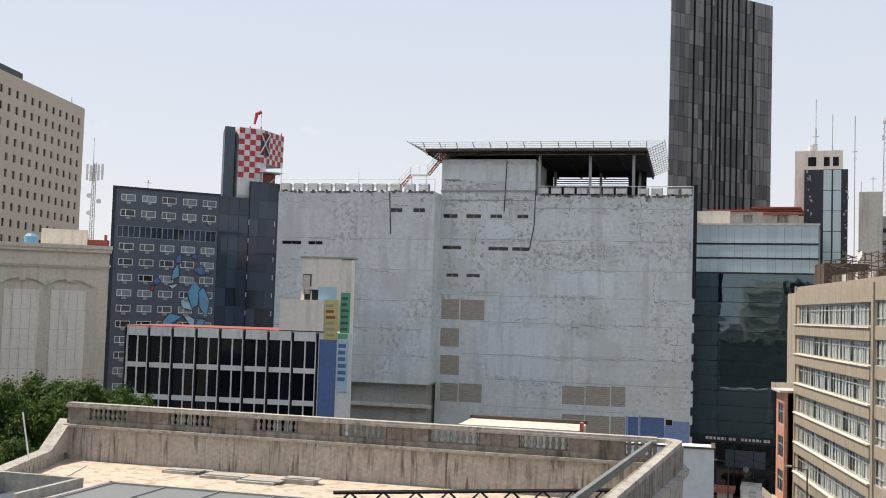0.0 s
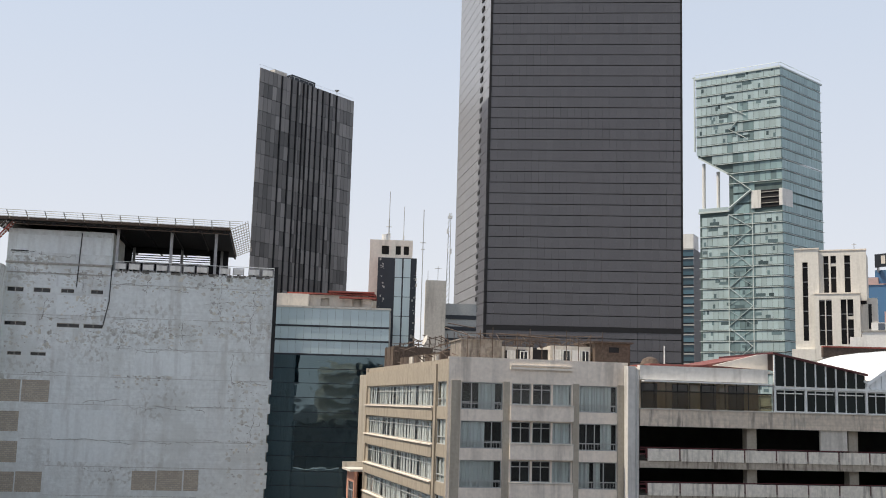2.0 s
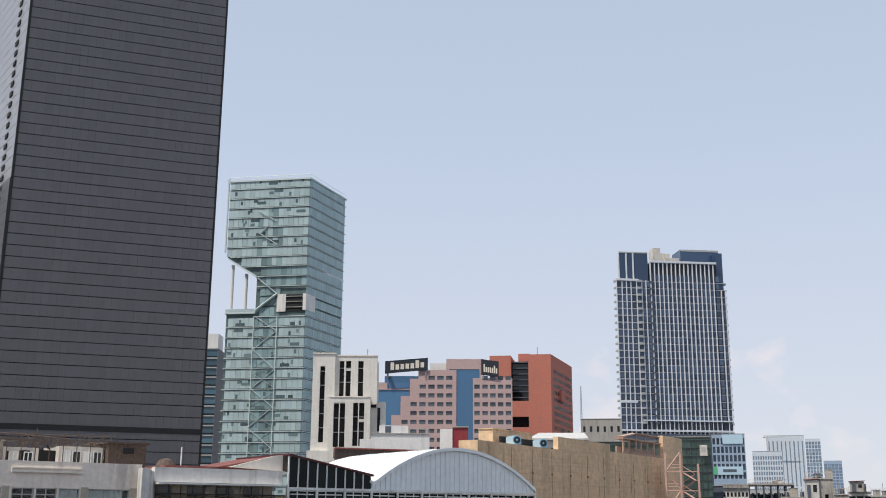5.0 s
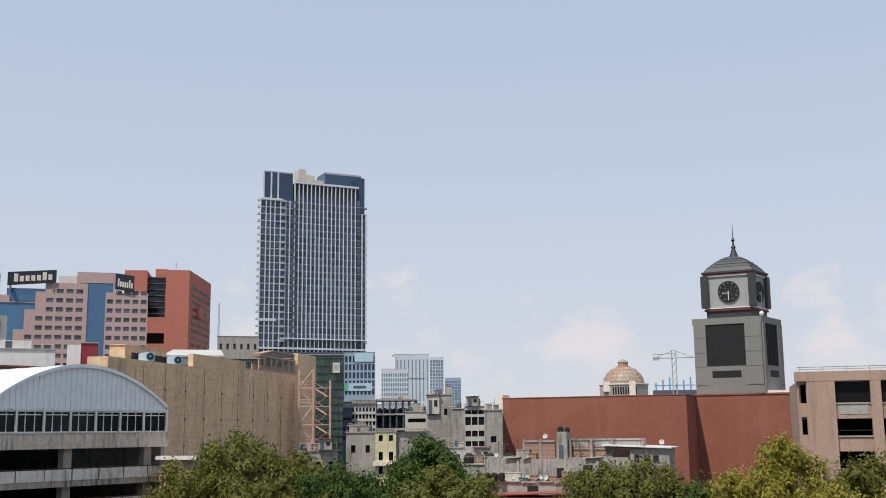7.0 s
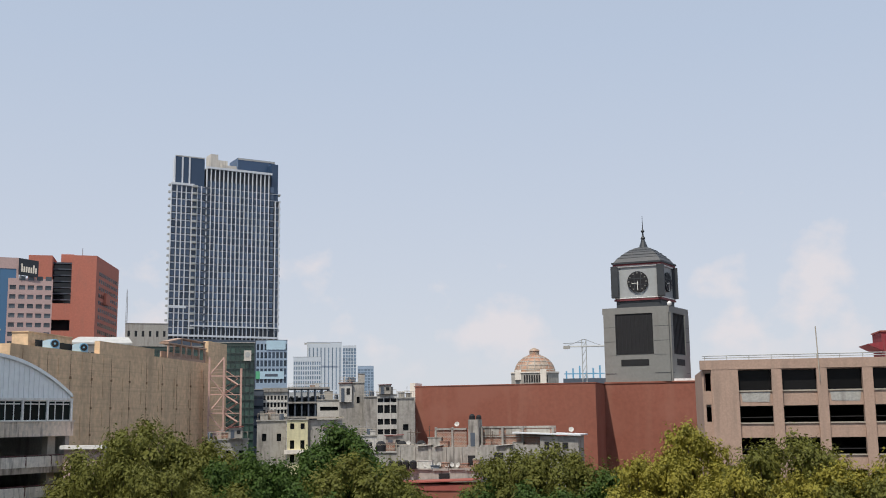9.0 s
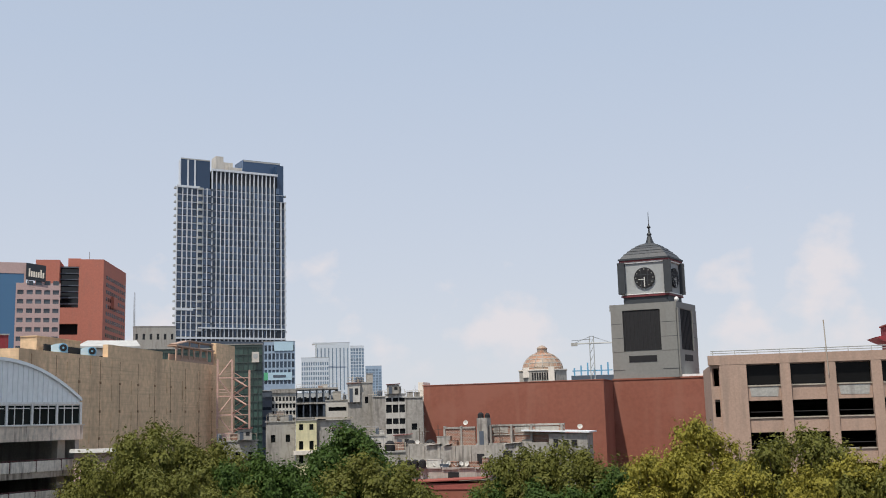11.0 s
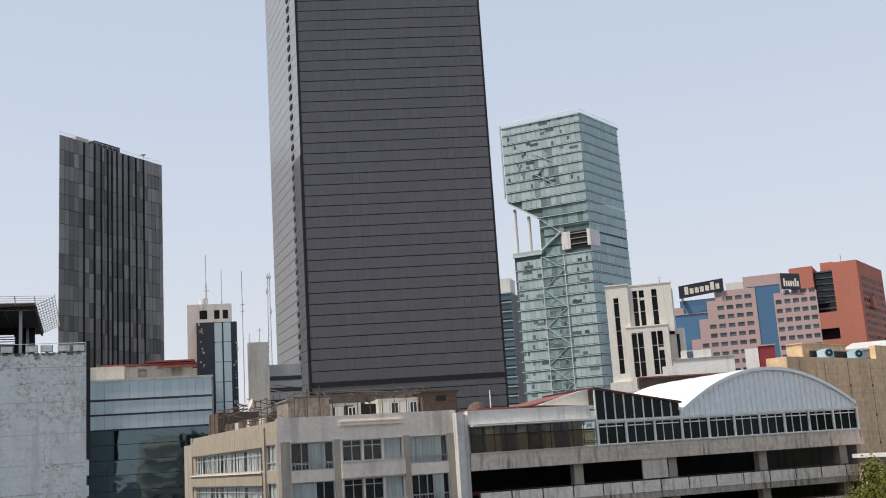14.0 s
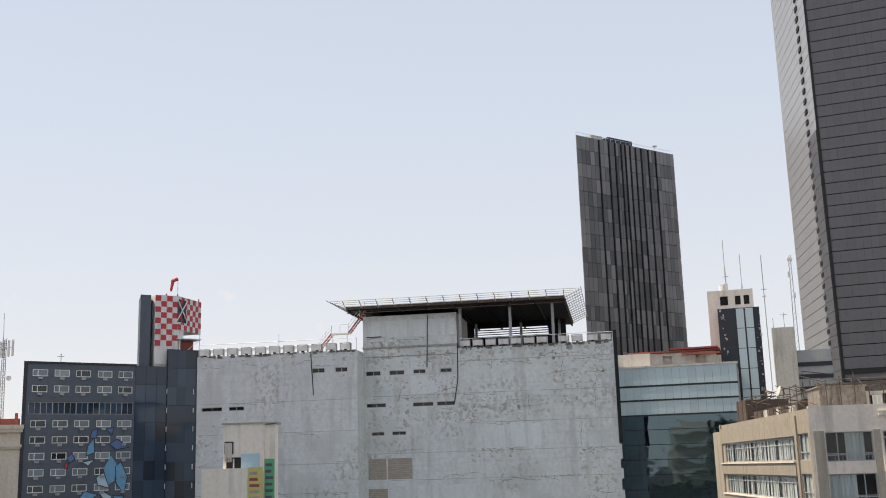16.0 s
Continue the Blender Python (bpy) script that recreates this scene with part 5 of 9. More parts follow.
def clear_glass(name, tint=(0.9, 0.93, 0.93)):
    m = bpy.data.materials.new(name)
    m.use_nodes = True
    n, l = m.node_tree.nodes, m.node_tree.links
    n.remove(n["Principled BSDF"])
    tr_, gl, mx, fr = (n.new(k) for k in ("ShaderNodeBsdfTransparent", "ShaderNodeBsdfGlossy", "ShaderNodeMixShader", "ShaderNodeLayerWeight"))
    pw, am = n.new("ShaderNodeMath"), n.new("ShaderNodeMath")
    pw.operation, am.operation = "POWER", "MULTIPLY_ADD"
    pw.inputs[1].default_value, am.inputs[1].default_value, am.inputs[2].default_value = 5.0, 0.5, 0.025
    tr_.inputs["Color"].default_value = (*tint, 1)
    gl.inputs["Roughness"].default_value = 0.03
    l.new(fr.outputs["Facing"], pw.inputs[0])
    l.new(pw.outputs[0], am.inputs[0])
    l.new(am.outputs[0], mx.inputs[0])
    l.new(tr_.outputs[0], mx.inputs[1])
    l.new(gl.outputs[0], mx.inputs[2])
    l.new(mx.outputs[0], n["Material Output"].inputs["Surface"])
    return m


M["clear"] = clear_glass("clear")
# Darker copy of apt_beige for the sunlit side, toned down against the sun.
M["apt_sun_side"] = paint("apt_sun_side", (0.38, 0.325, 0.255), 0.85, 0.1, 4, 0.3, 0.4, 0.3, run=3.0)
M["curtain"] = paint("curtain", (0.58, 0.58, 0.55), 0.9, 0.12, 9, 0.6, 0.4, 0.2, dirt=(0.34, 0.34, 0.33), spread=0.5)
# Near-black, to paint the shade inside rooms and parking decks.
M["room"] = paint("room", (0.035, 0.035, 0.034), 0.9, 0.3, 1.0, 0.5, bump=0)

# ---- beige apartment building ----
b = thing("apartment_building", -54.59, 49.96, 59, "beige apartment building with curtained windows and grey columns", "apartment building")
rows = [21.77 - 2.66 * k for k in range(8)]
ops = []
for z in rows:
    ops += [(0.92, 3.9, z, z + 1.87), (9.44, 12.28, z, z + 1.87)] + [(a, c, z + 0.42, z + 1.87) for a, c in ((4.52, 5.94), (6.06, 7.38), (7.52, 8.88))]
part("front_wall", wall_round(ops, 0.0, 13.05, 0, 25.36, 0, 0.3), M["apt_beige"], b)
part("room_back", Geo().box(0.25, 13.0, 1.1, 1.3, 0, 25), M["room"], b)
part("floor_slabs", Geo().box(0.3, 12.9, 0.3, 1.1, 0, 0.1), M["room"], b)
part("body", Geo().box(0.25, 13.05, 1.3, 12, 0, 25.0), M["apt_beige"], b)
for x0, x1 in ((0.2, 0.86), (3.92, 4.36), (8.98, 9.42), (12.3, 13.05)):
    part("column", Geo().box(x0, x1, -0.1, 0, 0, 23.74), M["apt_column"], b)
for z in rows:
    part("spandrel", Geo().box(4.38, 8.96, -0.3, 0, z - 0.7, z + 0.34), M["apt_beige"], b)
    part("sill", Geo().box(4.36, 8.98, -0.36, 0, z + 0.34, z + 0.41), M["pale_concrete"], b)
part("frieze", Geo().box(4.38, 8.9, -0.18, 0, 24.62, 24.76).box(4.38, 8.9, -0.14, 0, 24.86, 24.94), M["cream"], b, "cream moulded frieze strips")
wide = frame_geo(2.96, 1.87, 0.06, 0.07, (0.25, 0.5, 0.75), (0.22,)).mesh("window", M["frame_grey"])
wide2 = frame_geo(2.82, 1.87, 0.06, 0.07, (0.2, 0.42, 0.66), (0.25,)).mesh("window", M["frame_grey"])
small = frame_geo(1.36, 1.45, 0.06, 0.07, (0.5,), (0.72,)).mesh("window", M["frame_grey"])
gl = {w: Geo().box(0.03, w - 0.03, 0.03, 0.04, 0.03, h - 0.03).mesh("pane", M["clear"]) for w, h in ((2.96, 1.87), (2.82, 1.87), (1.36, 1.45))}


def curtain_geo(w, h):
    g = Geo()
    n_ = max(3, int(w / 0.09))
    pts = [(w * i / n_, 0.03 * math.sin(i * 2.1) + 0.02 * math.sin(i * 0.7)) for i in range(n_ + 1)]
    return g.prism(pts + [(x, y_ + 0.01) for x, y_ in pts[::-1]], 0, h)


curts = {w: curtain_geo(w, 1.75).mesh("curtain", M["curtain"]) for w in (0.5, 0.8, 1.2, 1.6)}
railm = Geo()
for i in range(13):
    railm.box(0.05 + i * 0.23, 0.07 + i * 0.23, -0.03, -0.01, 0, 0.5)
railm.box(0, 2.9, -0.04, 0, 0.48, 0.52).box(0, 2.9, -0.04, 0, 0.02, 0.05)
railm = railm.mesh("guard_rail", M["frame_grey"])
for z in rows:
    for x, mesh, w in ((0.93, wide, 2.96), (9.45, wide2, 2.82)):
        o = part("window", mesh, None, b, at=(x, 0.1, z))
        part("pane", gl[w], None, o)
        part("guard_rail", railm, None, o)
        px = 0.05
        while px < w - 0.5:
            cw = random.choice((0.5, 0.8, 1.2, 1.6))
            if px + cw < w + 0.1 and random.random() < 0.97:
                part("curtain", curts[cw], None, o, at=(px, 0.1 + random.uniform(0, 0.06), 0.05))
            px += cw + random.choice((0, 0, 0, 0, 0.3))
    for x in (4.55, 6.04, 7.52):
        o = part("window", small, None, b, at=(x, 0.1, z + 0.42))
        part("pane", gl[1.36], None, o)
        if x > 7 or random.random() < 0.25:
            part("curtain", curts[1.2], None, o, at=(0.08, 0.11, -0.35))
# street side of the same apartment building, with long window strips
s = thing("apartment_block", -80.25, 62.97, -26.9, "street side of the beige apartment building, with long curtained window strips", "apartment building")
L = 28.75
zr = [21.9 - 2.62 * k for k in range(8)]
ops = [(1.5, 25.2, z, z + 1.55) for z in zr] + [(25.9, 28.3, z, z + 1.75) for z in zr]
part("side_wall", wall_round(ops, 0.0, L, 0, 25.2, 0, 0.3), M["apt_sun_side"], s)
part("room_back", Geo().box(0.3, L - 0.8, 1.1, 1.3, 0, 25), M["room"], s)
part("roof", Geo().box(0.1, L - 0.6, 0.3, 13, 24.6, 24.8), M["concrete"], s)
part("far_end", Geo().box(0.0, 0.3, 0.3, 12, 0, 25.2), M["apt_sun_side"], s)
part("end_pier", Geo().box(25.28, 25.82, -0.12, 0, 0, 24.9), M["apt_sun_side"], s)
part("end_pier", Geo().box(-0.05, 0.5, -0.12, 0, 0, 25.25), M["apt_sun_side"], s)
part("top_band", Geo().box(0.5, 25.28, -0.12, 0, 23.55, 24.85), M["apt_sun_side"], s)
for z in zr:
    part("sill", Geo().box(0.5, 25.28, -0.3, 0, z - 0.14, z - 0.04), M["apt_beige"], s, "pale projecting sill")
    part("spandrel", Geo().box(0.5, 25.28, -0.2, 0, z - 1.0, z - 0.14), M["apt_sun_side"], s)
bayw = 23.7 / 12
strip = frame_geo(bayw, 1.55, 0.05, 0.03, (0.5,), (0.72,)).mesh("window", M["frame_grey"])
sp_ = Geo().box(0.03, bayw - 0.03, 0.012, 0.018, 0.03, 1.52).mesh("pane", M["clear"])
for z in zr:
    for i in range(12):
        o = part("window", strip, None, s, at=(1.5 + i * bayw, 0.03, z))
        part("pane", sp_, None, o)
        for k in (0.02, 0.68, 1.24):
            if random.random() < 0.72:
                part("curtain", curts[0.8] if k < 1 else curts[0.5], None, o, at=(k, 0.08, -0.1))
    o = part("window", frame_geo(2.4, 1.75, 0.06, 0.07, (0.5,), (0.3,)), M["frame_grey"], s, at=(25.9, 0.08, z))
    part("pane", Geo().box(0.03, 2.37, 0.03, 0.04, 0.03, 1.72), M["clear"], o)
    part("curtain", curts[1.6], None, o, at=(0.3, 0.1, 0))
# rooftop huts and clutter of the apartment block
b = thing("roof_huts", -54.59, 49.96, 59, "shabby rooftop huts with white doors and pipes", "roof hut")
part("grey_hut", Geo().box(1.9, 5.0, 5, 9, 24.8, 26.85).box(1.8, 5.1, 4.9, 9.1, 26.85, 26.95), M["stained_stone"], b)
for q in ((5.1, 7.5, 5.3, 9, 24.8, 26.5), (8.9, 12.1, 5.2, 9, 24.8, 26.7)):
    part("white_hut", Geo().box(*q), M["pale_concrete"], b)
part("brown_hut", Geo().box(12.2, 15.0, 4.6, 9, 24.0, 27.0).box(12.0, 15.2, 4.4, 9.2, 27.0, 27.12), M["rust_dark"], b)
part("hut_window", Geo().box(13.3, 14.1, 4.55, 4.6, 26.3, 26.7).box(5.3, 5.7, 5.25, 5.3, 25.5, 26.2).box(6.2, 6.9, 5.25, 5.3, 25.6, 26.3), M["dark"], b)
part("hut_door", Geo().box(9.3, 9.9, 5.15, 5.2, 24.9, 26.4).box(10.6, 11.5, 5.15, 5.2, 25.6, 26.4), M["frame_grey"], b)
part("dark_gap", Geo().box(7.5, 8.9, 6, 9, 24.8, 26.4), M["dark"], b)
g = Geo()
for i in range(64):
    x = random.uniform(2.5, 13)
    g.rod((x, random.uniform(5, 8), 26.6), (x + random.uniform(-1.6, 1.6), random.uniform(5, 8), 26.9 + random.uniform(0, 0.7)), 0.035, 4)
g.rod((4.9, 5, 27.4), (9.6, 5.4, 27.2), 0.05, 5).rod((4.9, 5, 27.0), (9.6, 5.4, 26.9), 0.05, 5)
part("scrap_metal", g, M["rust_dark"], b, "tangle of scrap pipes", kind="stuff")
part("parapet", Geo().box(0.3, 13.0, 0.3, 0.6, 25.0, 25.36), M["apt_beige"], b)
for x0, x1, top in ((5.4, 7.4, 26.4), (9.0, 12.0, 26.6)):
    n_ = int((x1 - x0) / 0.75)
    for i in range(n_):
        xx = x0 + (x1 - x0) * i / n_
        o = part("hut_window", frame_geo(0.62, 0.95, 0.06, 0.06, (0.5,)), M["frame_pale"], b, at=(xx + 0.05, 5.08, top - 1.15))
        part("pane", Geo().box(0.04, 0.58, 0.02, 0.04, 0.04, 0.91), M["pane_dark"] if i % 2 else M["curtain"], o)
for i in range(12):
    xx = 2.2 + i * 0.95
    part("cage_post", Geo().rod((xx, 4.2, 25.0), (xx, 4.2, 27.3 + 0.25 * (i % 3)), 0.035, 5), M["rust_dark"], b)
for z in (26.95, 27.3):
    part("cage_rail", Geo().rod((2.2, 4.2, z), (12.7, 4.2, z + 0.12), 0.03, 5), M["rust_dark"], b)
b = thing("roof_cages", -80.25, 62.97, -26.9, "rusty rooftop laundry cages and water pipes", "roof cage")
part("grey_hut", Geo().box(-6.5, -2.5, 3, 7, 24.8, 27.6).box(-1.2, 14, 3.4, 7, 24.8, 26.4), M["rust_dark"], b)
for q in ((3, 4.5, 3.3, 3.4, 25.0, 26.3), (7.5, 8.6, 3.3, 3.4, 25.0, 26.3), (11.5, 13.5, 3.3, 3.4, 25.0, 26.2)):
    part("white_panel", Geo().box(*q), M["pale_concrete"], b)
part("base", Geo().box(-9, 0.0, 1, 8, 0, 24.8), M["apt_column"], b)
g = Geo()
for i in range(60):
    x = random.uniform(-5, 22)
    z = random.uniform(25.6, 28.0)
    g.rod((x, random.uniform(2, 5), z), (x + random.uniform(-3, 3), random.uniform(2, 5), z + random.uniform(-0.6, 0.7)), 0.04, 4)
for i in range(14):
    g.rod((-4 + i * 1.9, 2.6, 24.8), (-4 + i * 1.9, 2.6, 27.6), 0.04, 4)
part("pipework", g, M["rust_dark"], b, "brown pipes, wires and mesh frames", kind="stuff")
part("dish", Geo().lathe([(0.05, 0), (0.45, 0.2)], 12), M["pale_concrete"], b, at=(13, 2.4, 27.3)).rotation_euler = (1.2, 0.3, 0)

# ---- orange house, lane, buses ----
b = thing("orange_house", -80.25, 62.97, -26.9, "narrow salmon orange house with balconies", "house")
M["salmon"] = paint("salmon", (0.58, 0.29, 0.205), 0.85, 0.1, 3, 0.3, 0.35)
rowz = [12.6, 9.6, 6.5, 3.4]
part("wall", wall_round([(-3.0, -0.4, z, z + 2.0) for z in rowz], -3.8, 0.0, 0, 15.6, -0.9, -0.6), M["salmon"], b)
part("end_wall", Geo().box(-3.8, -3.5, -0.6, 6, 0, 15.6), M["salmon"], b)
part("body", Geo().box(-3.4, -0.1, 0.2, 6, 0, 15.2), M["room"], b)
part("roof_edge", Geo().box(-4.1, 0.1, -1.35, 6, 15.6, 15.8).box(-4.1, -3.9, -1.35, 6, 15.8, 16.3), M["pale_concrete"], b)
for z in rowz:
    o = part("window", frame_geo(2.6, 2.0, 0.07, 0.08, (0.33, 0.66), (0.6,)), M["frame_grey"], b, at=(-3.0, -0.85, z))
    part("pane", Geo().box(0.05, 2.55, 0.03, 0.05, 0.05, 1.95), M["pane_dark"], o)
part("balcony", Geo().box(-4.4, 0.0, -2.0, -0.9, 5.6, 5.75).box(-4.4, 0.0, -2.0, -1.95, 5.75, 6.4), M["apt_column"], b)
part("awning", Geo().box(-4.6, 1.5, -2.6, -0.9, 3.0, 3.1), M["terracotta"], b)


def bus(x, y, rz, label):
    o = thing("bus", x, y, rz, label, "bus", "buses in the lane")
    part("body", Geo().slab([(-3.5, 0.45), (3.5, 0.45), (3.5, 2.7), (3.35, 2.95), (-3.35, 2.95), (-3.5, 2.7)], -1.15, 1.15), M["cream_bright"], o)
    part("window_band", Geo().box(-3.2, 3.2, -1.18, 1.18, 1.5, 2.35).box(-3.53, -3.5, -1.0, 1.0, 1.3, 2.5).box(3.5, 3.53, -1.0, 1.0, 1.3, 2.5), M["pane_dark"], o)
    part("stripe", Geo().box(-3.51, 3.51, -1.17, 1.17, 0.6, 1.1), M["green_sign"], o)
    part("roof_hatch", Geo().box(-1.8, -0.9, -0.4, 0.4, 2.95, 3.08).box(1.0, 1.9, -0.4, 0.4, 2.95, 3.08), M["pale_concrete"], o)
    for dx in (-2.3, 2.3):
        for dy in (-1.0, 1.0):
            w = part("wheel", Geo().rod((dx, dy - 0.14, 0.45), (dx, dy + 0.14, 0.45), 0.45, 14), M["dark"], o)
            part("rim", Geo().rod((dx, dy - 0.16, 0.45), (dx, dy + 0.16, 0.45), 0.25, 10), M["steel"], w)


bus(-106.5, 77.6, -38, "white and cream city bus in the lane")
bus(-99.5, 72.6, -36, "white and cream city bus following another")

lane = tagged(new("road", Geo().box(-26, 26, -9, 9, 0, 0.006).mesh("road", paint("lane_paving", (0.34, 0.32, 0.30), 0.9, 0.15, 3, 0.2, 0, 0.2, second=(0.24, 0.23, 0.22), patch=0.4))), "pale worn concrete paving of the lane", "road", kind="structure")
lane.matrix_world = pose(-103, 74.5, 0.004, 0, 0, -38)
k_ = thing("street_kiosk", -104.6, 72.6, -38, "small street kiosk with an orange canopy", "kiosk")
part("booth", Geo().box(-1.1, 1.1, -0.8, 0.8, 0, 2.5), M["cream"], k_)
part("canopy", Geo().slab([(-1.5, 2.5), (1.5, 2.5), (1.4, 2.95), (-1.4, 2.95)], -1.3, 1.1), M["terracotta"], k_, "orange canopy")
part("counter", Geo().box(-0.9, 0.9, -0.95, -0.8, 1.0, 1.08), M["steel"], k_)
part("hatch", Geo().box(-0.9, 0.9, -0.83, -0.8, 1.1, 2.2), M["dark"], k_)
for x, y, top, rz in ((-102.0, 71.2, 6.2, -38), (-71.0, 57.0, 10.3, -27)):
    k_ = thing("street_lamp", x, y, rz, "dark steel street lamp beside the lane", "street lamp", "lamps in the lane")
    part("post", Geo().rod((0, 0, 0), (0, 0, 0.9), 0.13, 8).rod((0, 0, 0.9), (0, 0, top), 0.09, 8, 0.06), M["rust_dark"], k_)
    part("arm", Geo().rod((0, 0, top - 0.1), (0, -1.3, top + 0.15), 0.04, 6), M["rust_dark"], k_)
    part("lamp_head", Geo().box(-0.12, 0.12, -1.75, -1.2, top + 0.08, top + 0.22), M["frame_grey"], k_)
k_ = thing("overhead_wires", -104.0, 78.0, -38, "dark overhead wires strung across the lane", "wire")
for a, c, sag in (((-9, -8, 7.2), (12, 3, 6.6), 0.6), ((-9, -8, 6.6), (12, 3, 6.2), 0.9), ((-6, -9, 6.9), (14, -2, 7.4), 0.7)):
    g = Geo()
    a, c = Vector(a), Vector(c)
    for i in range(10):
        p0, p1 = a.lerp(c, i / 10), a.lerp(c, (i + 1) / 10)
        g.rod(p0 - Vector((0, 0, sag * 4 * (i / 10) * (1 - i / 10))), p1 - Vector((0, 0, sag * 4 * ((i + 1) / 10) * (1 - (i + 1) / 10))), 0.03, 4)
    part("wire", g, M["dark"], k_)

# ---- parking garage with the glazed top floor ----
M["maroon"] = paint("maroon", (0.10, 0.022, 0.025), 0.6, 0.2, 4, 0.5)
M["grey_white"] = paint("grey_white", (0.64, 0.62, 0.59), 0.8, 0.08, 3, 0.3, 0.4)
b = thing("parking_garage", -47.3, 60.76, 58, "concrete parking garage with open decks and glazed top floor", "parking garage")
GL = 35.0
M["rust_roof"] = paint("rust_roof", (0.20, 0.055, 0.05), 0.8, 0.2, 3, 0.4, 0.3, second=(0.28, 0.14, 0.11), patch=0.8)
part("downpipe_pier", Geo().box(-0.25, 0.3, -0.2, 1, 0, 25.1).box(0.3, 0.62, -0.05, 1, 0, 24.9), M["grey_white"], b, "white plastered pier")
part("pipe", Geo().rod((0.36, -0.15, 3), (0.36, -0.15, 25), 0.07, 8), M["frame_grey"], b)
M["pane_deep"] = pane_mat("pane_deep", (0.010, 0.015, 0.015), 0.06, 0.4, 1.22)
M["smoked_clear"] = clear_glass("smoked_clear", (0.60, 0.54, 0.43))
M["parapet_white"] = paint("parapet_white", (0.78, 0.72, 0.63), 0.9, 0.12, 4, 0.4, 0.5, 0.4, dirt=(0.2, 0.18, 0.15), run=4.0)
M["slab_dirty"] = paint("slab_dirty", (0.46, 0.40, 0.33), 0.95, 0.2, 3, 0.4, 0.8, 0.5, dirt=(0.11, 0.09, 0.075), run=4.0, boards=0.4)
M["beam_pale"] = paint("beam_pale", (0.66, 0.565, 0.465), 0.9, 0.15, 3, 0.4, 0.6, 0.4, dirt=(0.16, 0.14, 0.12), run=4.0, boards=0.45, cracks=0.6)
part("main_beam", Geo().box(0.65, GL, -0.15, 0.3, 20.95, 22.12), M["beam_pale"], b, "weathered concrete edge beam")
part("sill_line", Geo().box(0.62, GL + 0.1, -0.22, 0.3, 22.12, 22.2), M["pale_concrete"], b)
part("rear_wall", Geo().box(0.4, GL, 13.5, 14, 0, 21), M["room"], b)
part("end_wall", Geo().box(GL - 0.4, GL, 0.3, 14, 0, 20.95), M["concrete"], b)
for z in (18.4, 16.03, 13.66, 11.3, 8.9, 6.5):
    part("deck_slab", Geo().box(0.65, GL - 0.4, 0.2, 13.5, z - 0.3, z - 0.02), M["concrete"], b)
    part("slab_edge", Geo().box(0.62, GL + 0.5, -0.15, 0.2, z - 0.34, z + 0.14), M["slab_dirty"], b)
    for i in range(14):
        x0 = 1.15 + i * 2.44
        part("parapet_panel", Geo().box(x0 + 0.06, min(x0 + 2.38, GL + 0.45), -0.22, -0.05, z + 0.14, z + 0.98), M["parapet_white"], b)
        part("post", Geo().box(x0 - 0.05, x0 + 0.05, -0.18, -0.02, z + 0.3, z + 1.06), M["maroon"], b)
    part("hand_rail", Geo().rod((0.65, -0.1, z + 1.06), (GL, -0.1, z + 1.06), 0.035, 5).rod((0.65, -0.1, z + 0.6), (1.15, -0.1, z + 0.6), 0.05, 5).rod((0.65, -0.1, z + 0.9), (1.15, -0.1, z + 0.9), 0.05, 5), M["maroon"], b, "dark red hand rail")
for x in (9.0, 17.0, 25.2, 33):
    part("column", Geo().box(x, x + 0.75, 0.5, 1.2, 0, 20.95), M["apt_column"], b)
part("infill_wall", Geo().box(14.5, 16.6, 0.0, 0.2, 19.5, 20.95), M["pale_concrete"], b)
part("top_fascia", Geo().box(0.65, 10.4, -0.1, 0.4, 24.2, 25.2), M["grey_white"], b)
part("light_awning", Geo().box(0.75, 10.4, -0.75, -0.1, 24.05, 24.15), M["white"], b, "thin cream awning strip")
part("balcony_guard", Geo().box(0.8, 10.7, -0.12, -0.08, 23.38, 23.46), M["dark"], b)
for i in range(11):
    part("guard_post", Geo().box(0.80 + i * 0.895, 0.84 + i * 0.895, -0.11, -0.06, 22.2, 24.05), M["dark"], b)
    part("guard_panel", Geo().box(0.85 + i * 0.895, 1.72 + i * 0.895, -0.1, -0.07, 22.22, 23.38), M["smoked_clear"], b)
part("inner_room", Geo().box(0.7, 10.8, 2.2, 2.4, 22.1, 25).box(0.7, 10.8, 0.3, 9, 24.9, 25.1), M["cream"], b)
for x in (1.6, 4.0, 6.2, 8.4):
    part("inner_door", Geo().box(x, x + 1.2, 2.1, 2.2, 22.2, 24.0), M["pane_dark"], b)
part("inner_frame", Geo().box(5.2, 5.9, 2.0, 2.1, 22.2, 24.0), M["white"], b)
part("inner_frame", Geo().box(7.6, 8.2, 2.0, 2.1, 22.2, 23.8), M["white"], b)
part("deck_top", Geo().box(0.7, GL - 0.2, 0.3, 14, 21.8, 22.1), M["concrete"], b)
part("red_roof", Geo().slab([(4.2, 25.1), (10.7, 25.1), (10.7, 26.35)], 1.0, 9), M["rust_roof"], b, "rusty red sloping roof")
part("red_roof_low", Geo().box(1.8, 7.2, 1, 9, 25.1, 25.4), M["rust_roof"], b)
part("gable_side", Geo().slab([(6.5, 25.4), (10.75, 25.2), (10.75, 26.4), (10.0, 26.3)], 0.6, 0.9), M["cream"], b)
part("roof_tank", Geo().lathe([(0.7, 25.0), (0.75, 25.4), (0.5, 25.8), (0.1, 25.95)], 12, 2.4, 2.5), M["rust_dark"], b)
part("thin_mast", Geo().rod((3.0, 1.2, 25.1), (3.0, 1.2, 26.7), 0.05, 5), M["white"], b)
